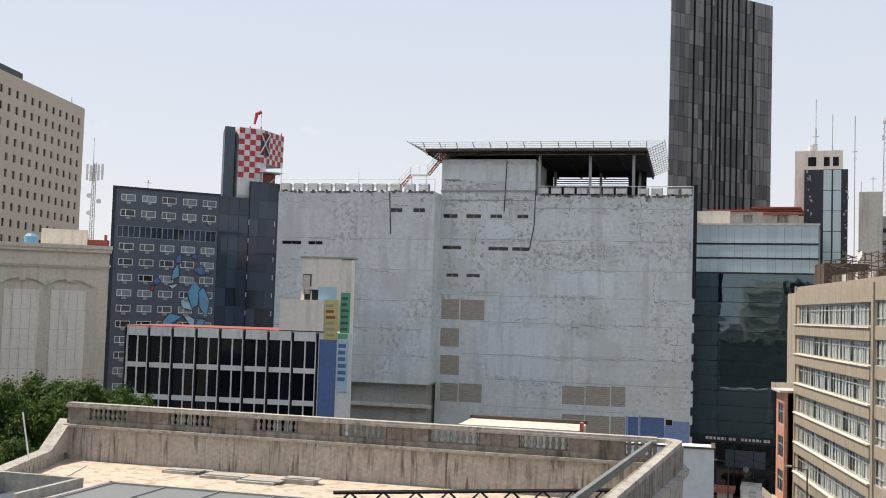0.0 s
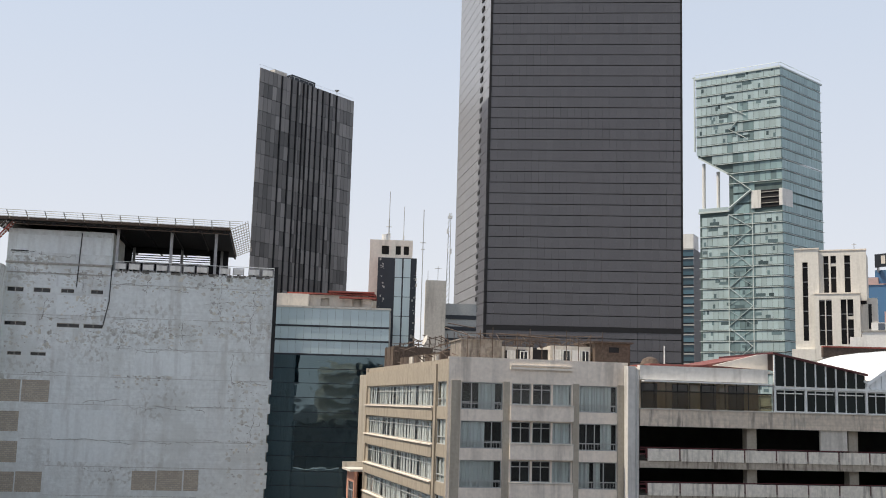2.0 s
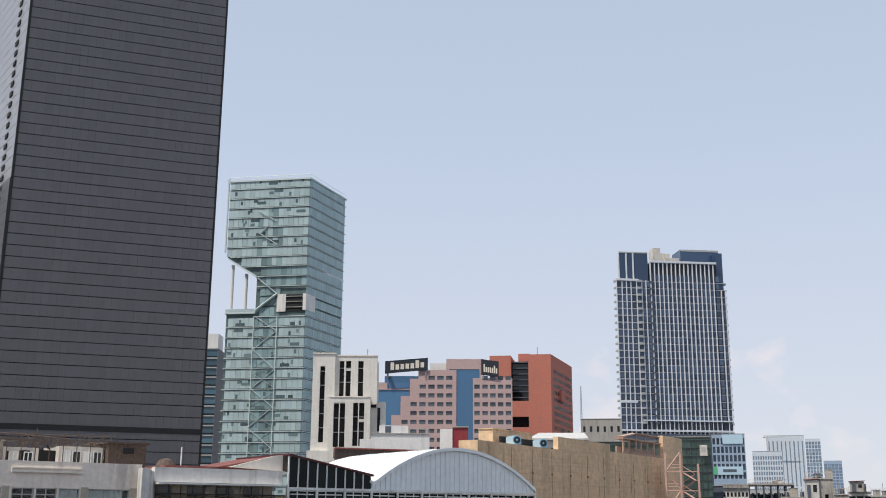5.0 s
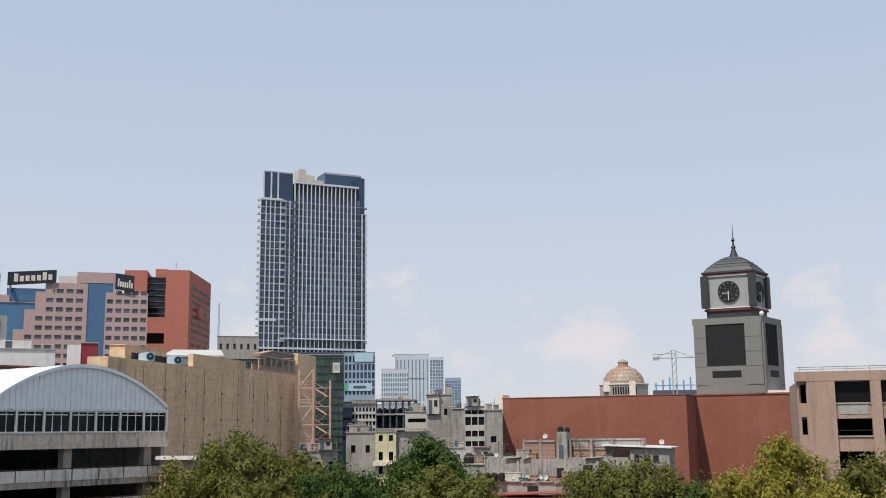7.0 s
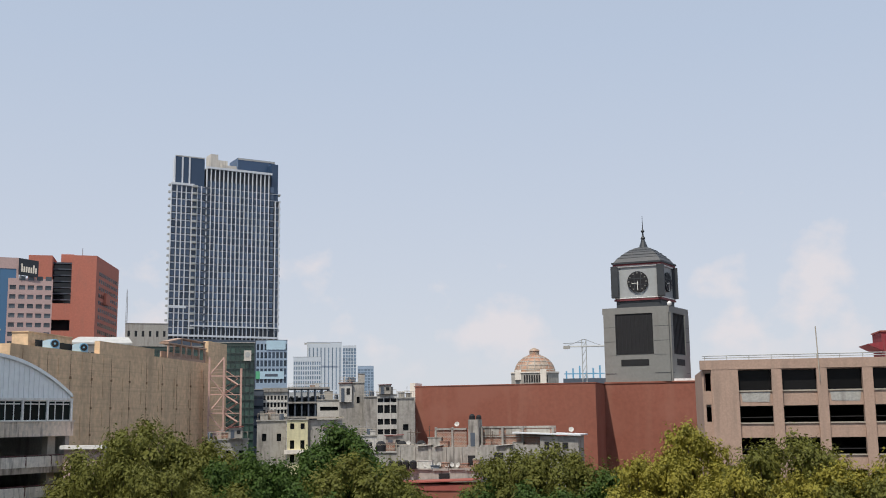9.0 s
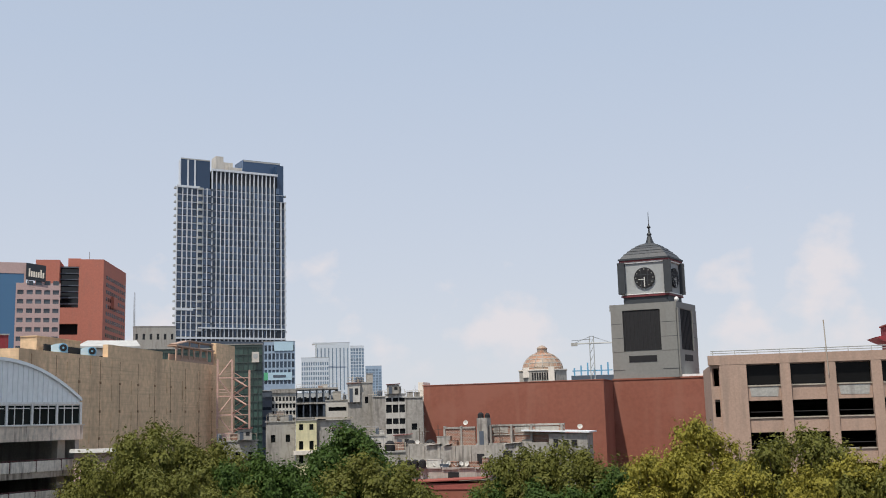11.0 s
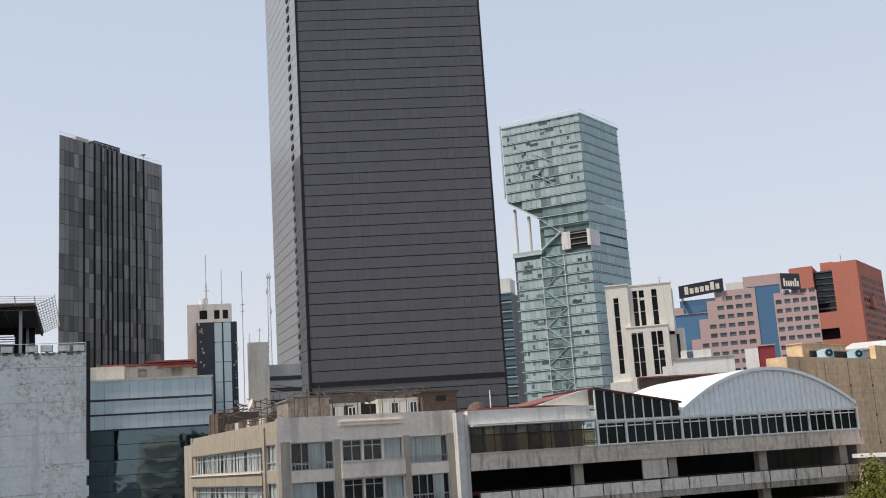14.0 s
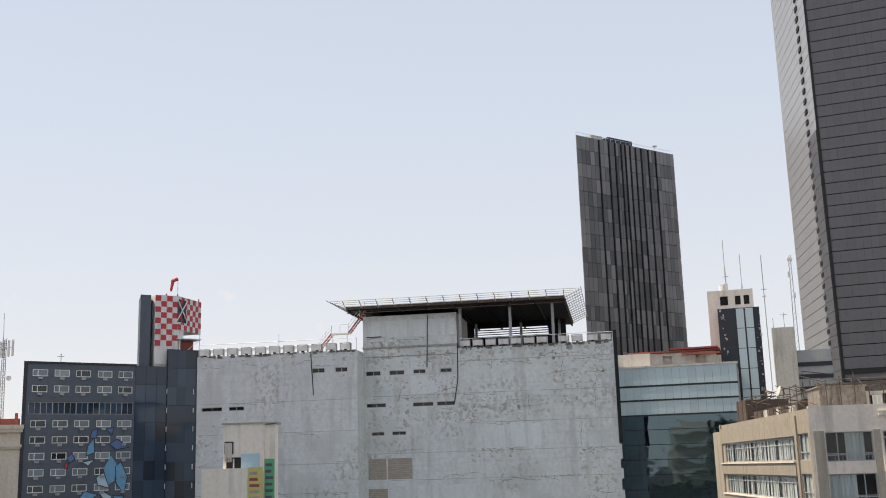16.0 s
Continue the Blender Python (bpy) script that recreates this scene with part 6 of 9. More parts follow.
# glazed wing with the sloping head
xs = [10.95, 13.37, 15.8, 18.2, 20.6, 22.95, 25.3, 27.65, 30.0, 32.4, 34.8]
head = lambda x: 26.42 - (x - 10.95) * 0.18
for i, (a, c) in enumerate(zip(xs, xs[1:])):
    o = part("window", frame_geo(c - a, 1.62, 0.07, 0.1, (0.33, 0.67)), M["frame_pale"], b, at=(a, 0.0, 22.2))
    part("pane", Geo().box(0.04, c - a - 0.04, 0.04, 0.06, 0.04, 1.58), M["pane_deep"], o)
    part("vent_flap", Geo().box(0.2, c - a - 0.3, -0.12, -0.02, 1.3, 1.38), M["white"], o)
    part("mullion_post", Geo().box(a - 0.09, a + 0.09, -0.1, 0.15, 22.2, 23.95), M["frame_pale"], b)
part("mullion_post", Geo().box(34.7, 34.9, -0.1, 0.15, 22.2, 23.95), M["frame_pale"], b)
part("transom", Geo().box(10.9, 34.9, -0.12, 0.15, 23.84, 24.02), M["frame_pale"], b)
for a, c in zip(xs[:3], xs[1:4]):
    for k in range(3):
        p0, p1 = a + (c - a) * k / 3 + 0.05, a + (c - a) * (k + 1) / 3 - 0.05
        part("pane", Geo().slab([(p0, 24.05), (p1, 24.05), (p1, head(p1) - 0.12), (p0, head(p0) - 0.12)], 0.02, 0.05), M["pane_deep"], b)
        part("glazing_bar", Geo().box(p0 - 0.1, p0, -0.06, 0.06, 24.02, head(p0) - 0.1), M["frame_pale"], b)
part("sloping_cap", Geo().slab([(10.8, 26.36), (18.3, 25.0), (18.3, 25.14), (10.8, 26.5)], -0.2, 9), M["maroon"], b, "dark red sloping roof cap")
# corrugated vault
vz = lambda x: 24.3 + 3.1 * (1 - ((x - 26.5) / 8.3) ** 2)
N = 40
va = [18.2 + 16.6 * i / N for i in range(N + 1)]
part("gable", Geo().slab([(18.2, 24.02), (34.8, 24.02)] + [(x, vz(x)) for x in va[::-1]], 0.12, 0.2), M["white_metal"], b, "blue-grey corrugated gable sheet")
for i in range(34):
    x = 18.6 + i * 0.48
    if vz(x) - 24.1 > 0.25:
        part("corrugation", Geo().box(x, x + 0.2, 0.05, 0.12, 24.05, vz(x + 0.1) - 0.12), M["white_metal"], b)
part("vault_roof", Geo().slab([(x, vz(x)) for x in va] + [(x, vz(x) + 0.1) for x in va[::-1]], 0.0, 14), M["white"], b, "white sheet-metal barrel roof")
part("vault_edge", Geo().slab([(x, vz(x) - 0.14) for x in va] + [(x, vz(x) + 0.13) for x in va[::-1]], -0.12, 0.02), M["white_metal"], b)
for k in range(1, 6):
    part("roof_seam", Geo().slab([(x, vz(x) + 0.1) for x in va] + [(x, vz(x) + 0.15) for x in va[::-1]], k * 2.4, k * 2.4 + 0.08), M["white_metal"], b)
part("gutter", Geo().rod((34.9, 0, 24.25), (34.9, 14, 24.25), 0.12, 6).rod((18.15, -0.05, 24.6), (18.15, 14, 24.6), 0.12, 6), M["frame_pale"], b)


# ---- green glass tower with the open sky court ----
M["brace_teal"] = paint("brace_teal", (0.47, 0.57, 0.58), 0.5, 0.08, 2, 0.2)
M["band_white"] = paint("band_white", (0.58, 0.66, 0.65), 0.5, 0.05, 2, 0.2)
M["court_glass"] = pane_mat("court_glass", (0.25, 0.355, 0.37), 0.1, 0.3, 1.4)
M["glass_gap"] = pane_mat("glass_gap", (0.13, 0.19, 0.205), 0.15, 0.5, 1.4)
M["pane_green"] = pane_mat("green_pane", (0.44, 0.555, 0.57), 0.10, 0.12)
b = thing("green_glass_tower", -151.08, 220.15, 12.5, "pale green glass tower with an open sky court", "office tower")
RX, RY = 4.05, 19.7
FL = 2.56
g = Geo().prism([(0.8, 0.3), (21.2, 0.3), (25.1, 19.5), (4, 19.5)], 0, 70.6)
g.prism([(8.3, 0.3), (21.2, 0.3), (25.1, 19.5), (12, 19.5)], 70.6, 80.4)
g.slab([(0.6, 84.9), (7.8, 80.2), (21.2, 80.2), (21.2, 105.0), (0.0, 105.0), (0.0, 87.1)], 0.3, 0.6)
g.prism([(0.2, 0.6), (21.2, 0.6), (25.1, 19.5), (4, 19.5)], 85.0, 105.0)
part("core", g, paint("tower_core", (0.10, 0.15, 0.15), 0.6, 0.2, 0.8, 0.2), b)
fp = Geo().box(0.03, 1.28, 0.0, 0.12, 0.42, 2.5).mesh("pane", M["pane_green"])
dp = Geo().box(0.03, 1.28, 0.02, 0.12, 0.42, 2.5).mesh("court_pane", M["court_glass"])
sa = math.atan2(RY, RX)
front, court, sidep = [], [], []
zl = [105.4 - FL * (k + 1) for k in range(40)]
for z in zl:
    for i in range(16):
        x = 0.1 + i * 1.325
        if z < 68.5:
            if x < 0.6:
                continue
            (court if 7.9 < x < 13.6 else front).append((x, 0, z))
        elif z < 80:
            if x > 8.2 and not (z < 75.2 and x > 13.5):
                court.append((x, 0.1, z))
        elif z + 0.5 > 84.8 - max(0, x - 0.6) * 0.67:
            (court if 7.9 < x < 13.6 and z < 100 and random.random() < 0.5 else front).append((x, 0, z))
front.sort(key=lambda p: abs(p[2] - 60))
pieces(b, "pane", fp, front, 300)
pieces(b, "court_pane", dp, court, 120)
grng = random.Random(5)
for wide_ in (0.6, 1.2, 2.4):
    gm_ = Geo().box(0, wide_, -0.02, 0.0, 0, 0.75 if wide_ > 1 else 1.0).mesh("dark_gap", M["glass_gap"])
    gaps_ = []
    for z in zl:
        for k in range(1 if wide_ > 1 else 3):
            x = grng.uniform(0.9, 20.8 - wide_)
            if z < 68.5 or z > 85.5:
                gaps_.append((x, 0.0, z + grng.choice((0.5, 1.1, 1.6))))
    pieces(b, "dark_gap", gm_, gaps_, 90)
u_ = Vector((RX, RY)).normalized()
w_ = Vector((u_.y, -u_.x))
a0, a1 = u_ * 0.03, u_ * 1.26
sm = Geo().prism([tuple(a0 + w_ * 0.06), tuple(a1 + w_ * 0.06), tuple(a1 - w_ * 0.06), tuple(a0 - w_ * 0.06)], 0.42, 2.5).mesh("side_pane", pane_mat("side_pane", (0.30, 0.44, 0.45), 0.06, 0.1))
sidep = [(21.3 + u_.x * (0.1 + i * 1.3), u_.y * (0.1 + i * 1.3), z) for z in zl for i in range(15)]
sidep.sort(key=lambda p: abs(p[2] - 80))
pieces(b, "side_pane", sm, sidep, 200)
for z in zl:
    x0 = 0.7 if z < 69 else (8.2 if z < 80 else max(-0.1, (85.4 - z) / 0.67 + 0.4 if z < 85 else -0.1))
    if 70.2 < z < 75:
        continue
    part("floor_band", Geo().prism([(x0, -0.16), (21.4, -0.16), (21.4 + RX, RY), (21.1 + RX, RY), (21.2, 0.05), (x0, 0.05)], z + 0.1, z + 0.26), M["band_white"], b)
part("roof_edge", Geo().prism([(-0.25, -0.2), (21.5, -0.2), (25.6, 19.9), (4, 19.9)], 105.0, 105.4), M["band_white"], b)
g = Geo()
for i in range(22):
    g.rod((i * 1.0, -0.1, 105.4), (i * 1.0, -0.1, 106.3), 0.05, 4)
g.rod((0, -0.1, 106.3), (21.3, -0.1, 106.3), 0.06, 4).rod((21.3, -0.1, 106.3), (25.3, 19.6, 106.3), 0.06, 4)
part("roof_rail", g, M["band_white"], b)
part("edge_mast", Geo().box(-0.5, -0.2, -0.2, 0.2, 86.5, 106).box(-0.9, -0.5, -0.1, 0.1, 105.6, 105.8), M["band_white"], b)
part("soffit", Geo().slab([(0.5, 84.7), (7.9, 79.9), (8.3, 80.2), (0.5, 85.1)], -0.1, 12), M["band_white"], b, "white sloping soffit")
for x in (1.5, 5.2):
    part("round_column", Geo().rod((x, 1.2, 70.8), (x, 1.2, 84 - (x - 0.6) * 0.65), 0.42, 10), M["white"], b)
zig = [(8.2, 69.9), (14.1, 66.1), (8.3, 61.5), (14.0, 56.6), (8.25, 51.9), (13.95, 47.4), (7.9, 42.5), (13.8, 37.8), (7.9, 33)]
for p, q in zip(zig, zig[1:]):
    part("brace", Geo().rod((p[0], -0.1, p[1]), (q[0], -0.1, q[1]), 0.11, 5), M["brace_teal"], b)
    part("brace", Geo().rod((q[0], -0.1, p[1] - 0.8), (p[0], -0.1, q[1] + 0.4), 0.05, 5), M["brace_teal"], b)
for x in (8.1, 14.1):
    part("edge_strip", Geo().box(x - 0.12, x + 0.12, -0.14, 0.0, 20, 69.8), M["band_white"], b)
for p, q in (((8.4, 71.3), (13.9, 75.4)), ((8.6, 79.6), (13.9, 75.4)), ((8.2, 97.0), (12.8, 94.2)), ((13.0, 88.3), (8.5, 91.2)), ((8.6, 91.2), (11.2, 93.5))):
    part("brace", Geo().rod((p[0], -0.2, p[1]), (q[0], -0.2, q[1]), 0.3 if p[1] < 72 else 0.1, 5), M["band_white"], b)
part("sky_court_block", Geo().box(13.9, 16.2, -0.1, 3, 70.9, 75.3), M["white"], b)
part("sky_court_block", Geo().prism([(20.6, -0.1), (21.4, -0.1), (22.4, 4.6), (21.6, 4.8)], 71.2, 75.3), M["white"], b)
# The recess's shade, laid on as a black panel.
part("court_void", Geo().box(16.2, 20.6, 0.05, 0.3, 71.0, 75.2), M["dark"], b)
for z in (71.9, 73.3, 74.6):
    part("court_floor", Geo().box(16.2, 20.6, -0.15, 0.05, z, z + 0.16), M["concrete"], b)
part("court_roof", Geo().box(0.5, 8.3, -0.15, 10, 70.6, 71.0), M["band_white"], b)
part("court_rail", Geo().box(0.6, 8.2, -0.12, -0.06, 71.0, 71.8), M["pale_glass"], b)

# ---- narrow teal tower ----
b = thing("teal_tower", -191.63, 268.66, 22, "narrow teal glass tower with ribbed floors", "office tower")
part("core", Geo().box(0, 5.1, 0.2, 14, 0, 71.4), M["navy"], b)
tm = Geo().box(0.0, 5.1, 0, 0.2, 0.5, 2.6).mesh("glass_band", pane_mat("teal_pane", (0.06, 0.13, 0.17), 0.1, 0.4))
for k in range(24):
    part("glass_band", tm, None, b, at=(0, 0, 71.4 - 2.9 * (k + 1)))
    part("floor_edge", Geo().box(-0.1, 5.2, -0.25, 0.2, 71.0 - 2.9 * k, 71.4 - 2.9 * k), M["frame_grey"], b)
part("roof_block", Geo().box(1.3, 4.9, 1, 8, 71.4, 76), M["white"], b)

# ---- white art deco building ----
M["deco_white"] = paint("deco_white", (0.70, 0.67, 0.61), 0.8, 0.06, 3, 0.3, 0.12, run=3.0)
b = thing("art_deco_building", -90.39, 159.12, 23, "white art deco building with tall dark window slots", "building")
slots = [(1.35, 2.2, 34, 46.9)]
up = [(4.6, 5.4, 41.8, 47.9), (5.7, 6.55, 41.8, 47.9), (7.8, 8.7, 41.8, 47.9)]
lo = [(3.9, 4.8, 33.2, 40.6), (4.95, 5.85, 33.2, 40.6), (7.2, 8.05, 33.4, 40.6), (8.2, 9.1, 33.4, 40.6)]
part("left_pier", wall_round(slots, 0.1, 3.9, 0, 49.0, 0, 0.5), M["deco_white"], b)
part("upper_wall", wall_round(up, 3.9, 11.1, 40.5, 48.7, 0.5, 1.0), M["deco_white"], b)
part("lower_block", wall_round(lo, 3.2, 10.1, 0, 41.5, -0.8, -0.3), M["deco_white"], b)
part("right_block", Geo().box(10.1, 12.5, 1.5, 5, 0, 41.0).box(10.0, 10.1, -0.3, 1.5, 0, 41.4).box(3.2, 10.0, -0.3, 0.0, 41.1, 41.4), M["deco_white"], b)
part("body", Geo().box(0.2, 11.0, 1.4, 7.5, 0, 48.4), M["deco_white"], b)
for q in ((0.5, 3.8, 0.8, 1.0, 30, 47.5), (4.0, 11.0, 1.15, 1.35, 40, 48.2), (3.4, 9.9, 0.05, 0.2, 30, 41)):
    part("slot_back", Geo().box(*q), M["dark"], b)
part("coping", Geo().box(0.0, 4.0, -0.15, 0.6, 49.0, 49.2).box(3.9, 11.2, 0.4, 1.1, 48.7, 48.9).box(3.1, 10.2, -0.9, 0, 41.5, 41.7), M["cream"], b)
part("right_slot", Geo().box(11.2, 11.7, 1.45, 1.5, 36, 40), M["dark"], b)
part("low_left", Geo().box(-0.4, 3.3, -0.8, 0, 0, 32.6), M["deco_white"], b)
for a, c, z0, z1 in slots + up + lo:
    yy = 0.3 if a < 3 else (0.75 if z0 > 41 else -0.5)
    for z in [z0 + 2.4 * k for k in range(1, int((z1 - z0) / 2.4) + 1)]:
        part("slot_transom", Geo().box(a, c, yy, yy + 0.1, z, z + 0.12), M["steel"], b)
part("slot_unit", Geo().box(8.2, 9.1, -0.6, -0.4, 37.4, 37.9).box(5.7, 6.5, 0.7, 0.9, 46.2, 46.6), M["deco_white"], b)
part("roof_mast", Geo().rod((9.2, 3, 48.4), (9.2, 3, 50.3), 0.06, 5).rod((8.8, 3, 50), (9.6, 3, 50), 0.04, 4), M["steel"], b)

# ---- pink and blue hotel ----
b = thing("pink_hotel", -132.27, 274.83, 20, "stepped pink hotel with blue glass and rooftop signs", "hotel")
M["hotel_blue"] = pane_mat("hotel_blue", (0.07, 0.18, 0.33), 0.12, 0.15)
steps = [(2.0, 0, 49.9), (4.6, 49.9, 55.3), (7.2, 55.3, 60.2), (9.6, 60.2, 62.7)]
cx = [4.9 + 2.53 * i for i in range(6)]
rx = [27.9 + 2.2 * i for i in range(4)] + [25.6]
rz_ = [59.85 - 2.5 * k for k in range(12)]
ops = []
for x in cx:
    for z in rz_:
        if any(z >= s0 - 2.4 and z + 1.3 < s1 and x > sx + 0.4 for sx, s0, s1 in steps):
            ops.append((x, x + 1.8, z, z + 1.2))
ops += [(x, x + 1.55, z, z + 1.2) for x in rx for z in rz_ if not (x < 27 and z > 59)]
g = Geo()
for (sx, s0, s1) in steps:
    h = wall_round([o for o in ops if o[0] < 18], sx, 20.5, s0, s1, 0, 0.4)
    n_ = len(g.v)
    g.v += h.v
    g.f += [tuple(i + n_ for i in f) for f in h.f]
part("pink_wall", g, M["pink_stone"], b)
part("right_wall", wall_round([o for o in ops if o[0] > 18], 25.2, 36.4, 0, 60.4, 0, 0.4), M["pink_stone"], b)
part("centre_tower", Geo().box(17.6, 27.6, 0.1, 4, 62.95, 65.9).box(17.6, 18.4, 0, 0.4, 62.7, 62.95).box(27.1, 27.7, 0.1, 4, 60.4, 62.95), M["pink_stone"], b)
part("blue_glass", Geo().box(18.4, 27.1, 0.2, 0.8, 60.0, 62.94).box(20.5, 25.2, 0.2, 0.8, 0, 60.0), M["hotel_blue"], b, "blue glass T-shaped centre")
part("blue_wing", Geo().box(-2.6, 9.4, 1.2, 8, 0, 57.4).box(-2.0, 9.4, 2.2, 8, 57.4, 59.4).box(-0.4, 9.6, 3.2, 8, 59.4, 61.4), M["hotel_blue"], b, "stepped blue glass wing")
part("wing_ledge", Geo().box(-2.7, 7.2, 1.0, 1.3, 57.2, 57.5).box(-2.7, 0.6, 1.1, 2.4, 57.5, 59.2), M["pink_stone"], b)
part("body", Geo().box(2.2, 36.3, 0.8, 12, 0, 49.0).box(9.7, 36.3, 0.8, 12, 49, 60.2), M["dark"], b)
part("roof_room", Geo().box(12.6, 17.4, 4, 8, 62.7, 65.2), M["white"], b)
wmesh = {w: Geo().box(0, w, 0.2, 0.25, 0, 1.2).mesh("window", pane_mat("hotel_pane%d" % (w * 100), (0.10, 0.12, 0.14), 0.15, 0.4)) for w in (1.8, 1.55)}
for x0, x1, z0, _ in ops:
    part("window", wmesh[1.8 if x1 - x0 > 1.7 else 1.55], None, b, at=(x0, 0, z0))
for x, w, rot, z0 in ((0.0, 12.3, 0, 61.6), (27.6, 5.0, 0, 61.3)):
    o = thing("roof_sign", -132.27, 274.83, 20, "black rooftop sign board with white lettering shapes", "sign", "hotel roof signs")
    part("board", Geo().slab([(x, z0), (x + w, z0 + 1.1 * (1 if w > 6 else -0.6)), (x + w, z0 + 4.6 + (0 if w > 6 else -0.8)), (x, z0 + 3.6 + (0 if w > 6 else 0.9))], -0.5, -0.3), M["navy"], o)
    part("support", Geo().box(x + 0.5, x + 0.8, -0.3, 3.4, z0 - 1.0, z0 + 1.2).box(x + w - 0.8, x + w - 0.5, -0.3, 3.4, z0 - 1.0, z0 + 1.5), M["steel"], o)
    for i in range(7):
        k = w / 9.0
        xx, tilt = x + w * 0.13 + i * k * 1.05, (1.05 if w > 6 else -0.7) * (0.13 + i * 0.117)
        part("letter_shape", Geo().box(xx, xx + k * 0.75, -0.56, -0.5, z0 + 0.9 + tilt, z0 + (3.1 if i in (0, 5) else 2.4) + tilt), M["cream"], o)

# ---- red brick office ----
b = thing("red_office", -99.19 * 1.16, 272.51 * 1.16, 13, "terracotta red office block with a recessed glass stair", "office building", z=22 * (1 - 1.16))
b.scale = (1.16, 1.16, 1.16)
part("left_block", Geo().box(-0.3, 5.5, 0, 20, 0, 64.8).box(5.5, 10.3, 8, 20, 0, 64.0), M["terracotta"], b)
part("right_block", Geo().prism([(10.3, 0), (16.4, 0), (20.8, 26.4), (12, 26.4)], 0, 65.0), M["terracotta"], b)
part("cross_piece", Geo().box(5.5, 10.3, 0.1, 8, 48.2, 52.4).box(5.5, 10.3, 0.1, 8, 0, 45.4), M["terracotta"], b)
part("stair_glass", Geo().box(5.5, 10.3, 3.0, 7.9, 52.4, 63.5).box(5.5, 10.3, 1.5, 7.9, 45.4, 48.2), M["pane_dark"], b)
for k in range(7):
    part("stair_floor", Geo().box(5.5, 10.3, 2.0, 3.0, 53.4 + k * 1.6, 53.7 + k * 1.6), M["slate"], b)
part("roof_core", Geo().box(7.2, 10.4, 4, 9, 63.5, 65.8), M["terracotta"], b)
part("roof_mast", Geo().rod((12.5, 4, 65), (12.5, 4, 67.6), 0.08, 5), M["steel"], b)
ud = Vector((4.4, 26.4)).normalized()
wd = Vector((ud.y, -ud.x))
a0, a1 = ud * 0.0, ud * 1.5
slot = Geo().prism([tuple(a0 + wd * 0.05), tuple(a1 + wd * 0.05), tuple(a1 - wd * 0.2), tuple(a0 - wd * 0.2)], 0, 1.0).mesh("side_window", M["pane_dark"])
pieces(b, "side_window", slot, [(16.4 + ud.x * (3.2 + 2.3 * i), ud.y * (3.2 + 2.3 * i), 60.2 - 1.9 * k) for k in range(11) for i in range(10)], 110)
part("side_bay", Geo().prism([tuple(Vector((16.4, 0)) + ud * 9.0 + wd * 0.8), tuple(Vector((16.4, 0)) + ud * 13.5 + wd * 0.8), tuple(Vector((16.4, 0)) + ud * 13.5), tuple(Vector((16.4, 0)) + ud * 9.0)], 53.2, 56.2), M["terracotta"], b)

# ---- tall tower with white fins ----
b = thing("finned_tower", -100.17, 435.63, 29, "tall dark glass tower ruled with white fins", "residential tower")
M["fin_dark"] = paint("fin_dark", (0.36, 0.40, 0.46), 0.6, 0.1, 2, 0.2)
M["fin_grey"] = paint("fin_grey", (0.42, 0.46, 0.52), 0.6, 0.1, 2, 0.2)
M["fin_white"] = paint("fin_white", (0.66, 0.69, 0.73), 0.6, 0.05, 2, 0.2)
part("core", Geo().prism([(-1.4, 0.4), (13.5, 0.4), (13.5, 18), (4.4, 18)], 0, 119.8).box(13.5, 42.6, 0.4, 18, 0, 128.0).box(42.6, 46.4, 0.4, 18, 0, 116.4), M["navy"], b)
part("blue_crown", Geo().prism([(0.2, 0.8), (12.8, 0.8), (12.8, 12), (4.0, 12)], 119.8, 132.4).box(28.9, 46.0, 5.0, 16, 116, 135.4).box(43.0, 46.0, 0.9, 5, 116.4, 133.2), pane_mat("crown", (0.04, 0.075, 0.14), 0.15, 0.2), b, "dark blue crown walls")
part("crown_fin", Geo().box(-0.3, 0.3, 0.6, 2, 119.8, 131.5).box(3.0, 3.6, 0.5, 1, 119.8, 131.8).box(6.0, 6.6, 0.5, 1, 119.8, 132), M["fin_white"], b)
part("crown_line", Geo().box(0.2, 12.8, 0.7, 0.85, 132.0, 132.5), M["frame_grey"], b)
part("crown_line", Geo().box(29, 46, 4.9, 5.05, 134.6, 135.3), M["frame_grey"], b)
part("roof_plant", Geo().box(17.0, 20.4, 6, 12, 128, 136.0).box(20.4, 24.6, 6, 10, 128, 133.6).box(21.6, 28, 4, 8, 128, 131.2), M["pale_concrete"], b)
fin_x = [-1.4, 0.95, 2.9, 4.85, 7.3] + [9.6, 11.4] + [13.6 + 1.85 * i for i in range(16)] + [44.5, 46.3]
for x in fin_x:
    top = 120 if x < 13 else (128.6 if x < 42.8 else 116.6)
    part("fin", Geo().box(x - 0.17, x + 0.17, -0.35, 0.5, 55.5, top), M["fin_white"], b)
pz = []
for k in range(24):
    z = 57.6 + k * 2.98
    for a, c in zip(fin_x, fin_x[1:]):
        if z < (117.5 if a < 13 else (121 if a < 42 else 114)):
            pz.append(((a + c) / 2, 0, z))
# Blue glass, with some distance haze mixed into its colour.
pmesh = Geo().box(-0.76, 0.76, 0.1, 0.4, 0, 2.5).mesh("pane", pane_mat("fin_pane", (0.065, 0.098, 0.155), 0.1, 0.45))
pieces(b, "pane", pmesh, pz, 300)
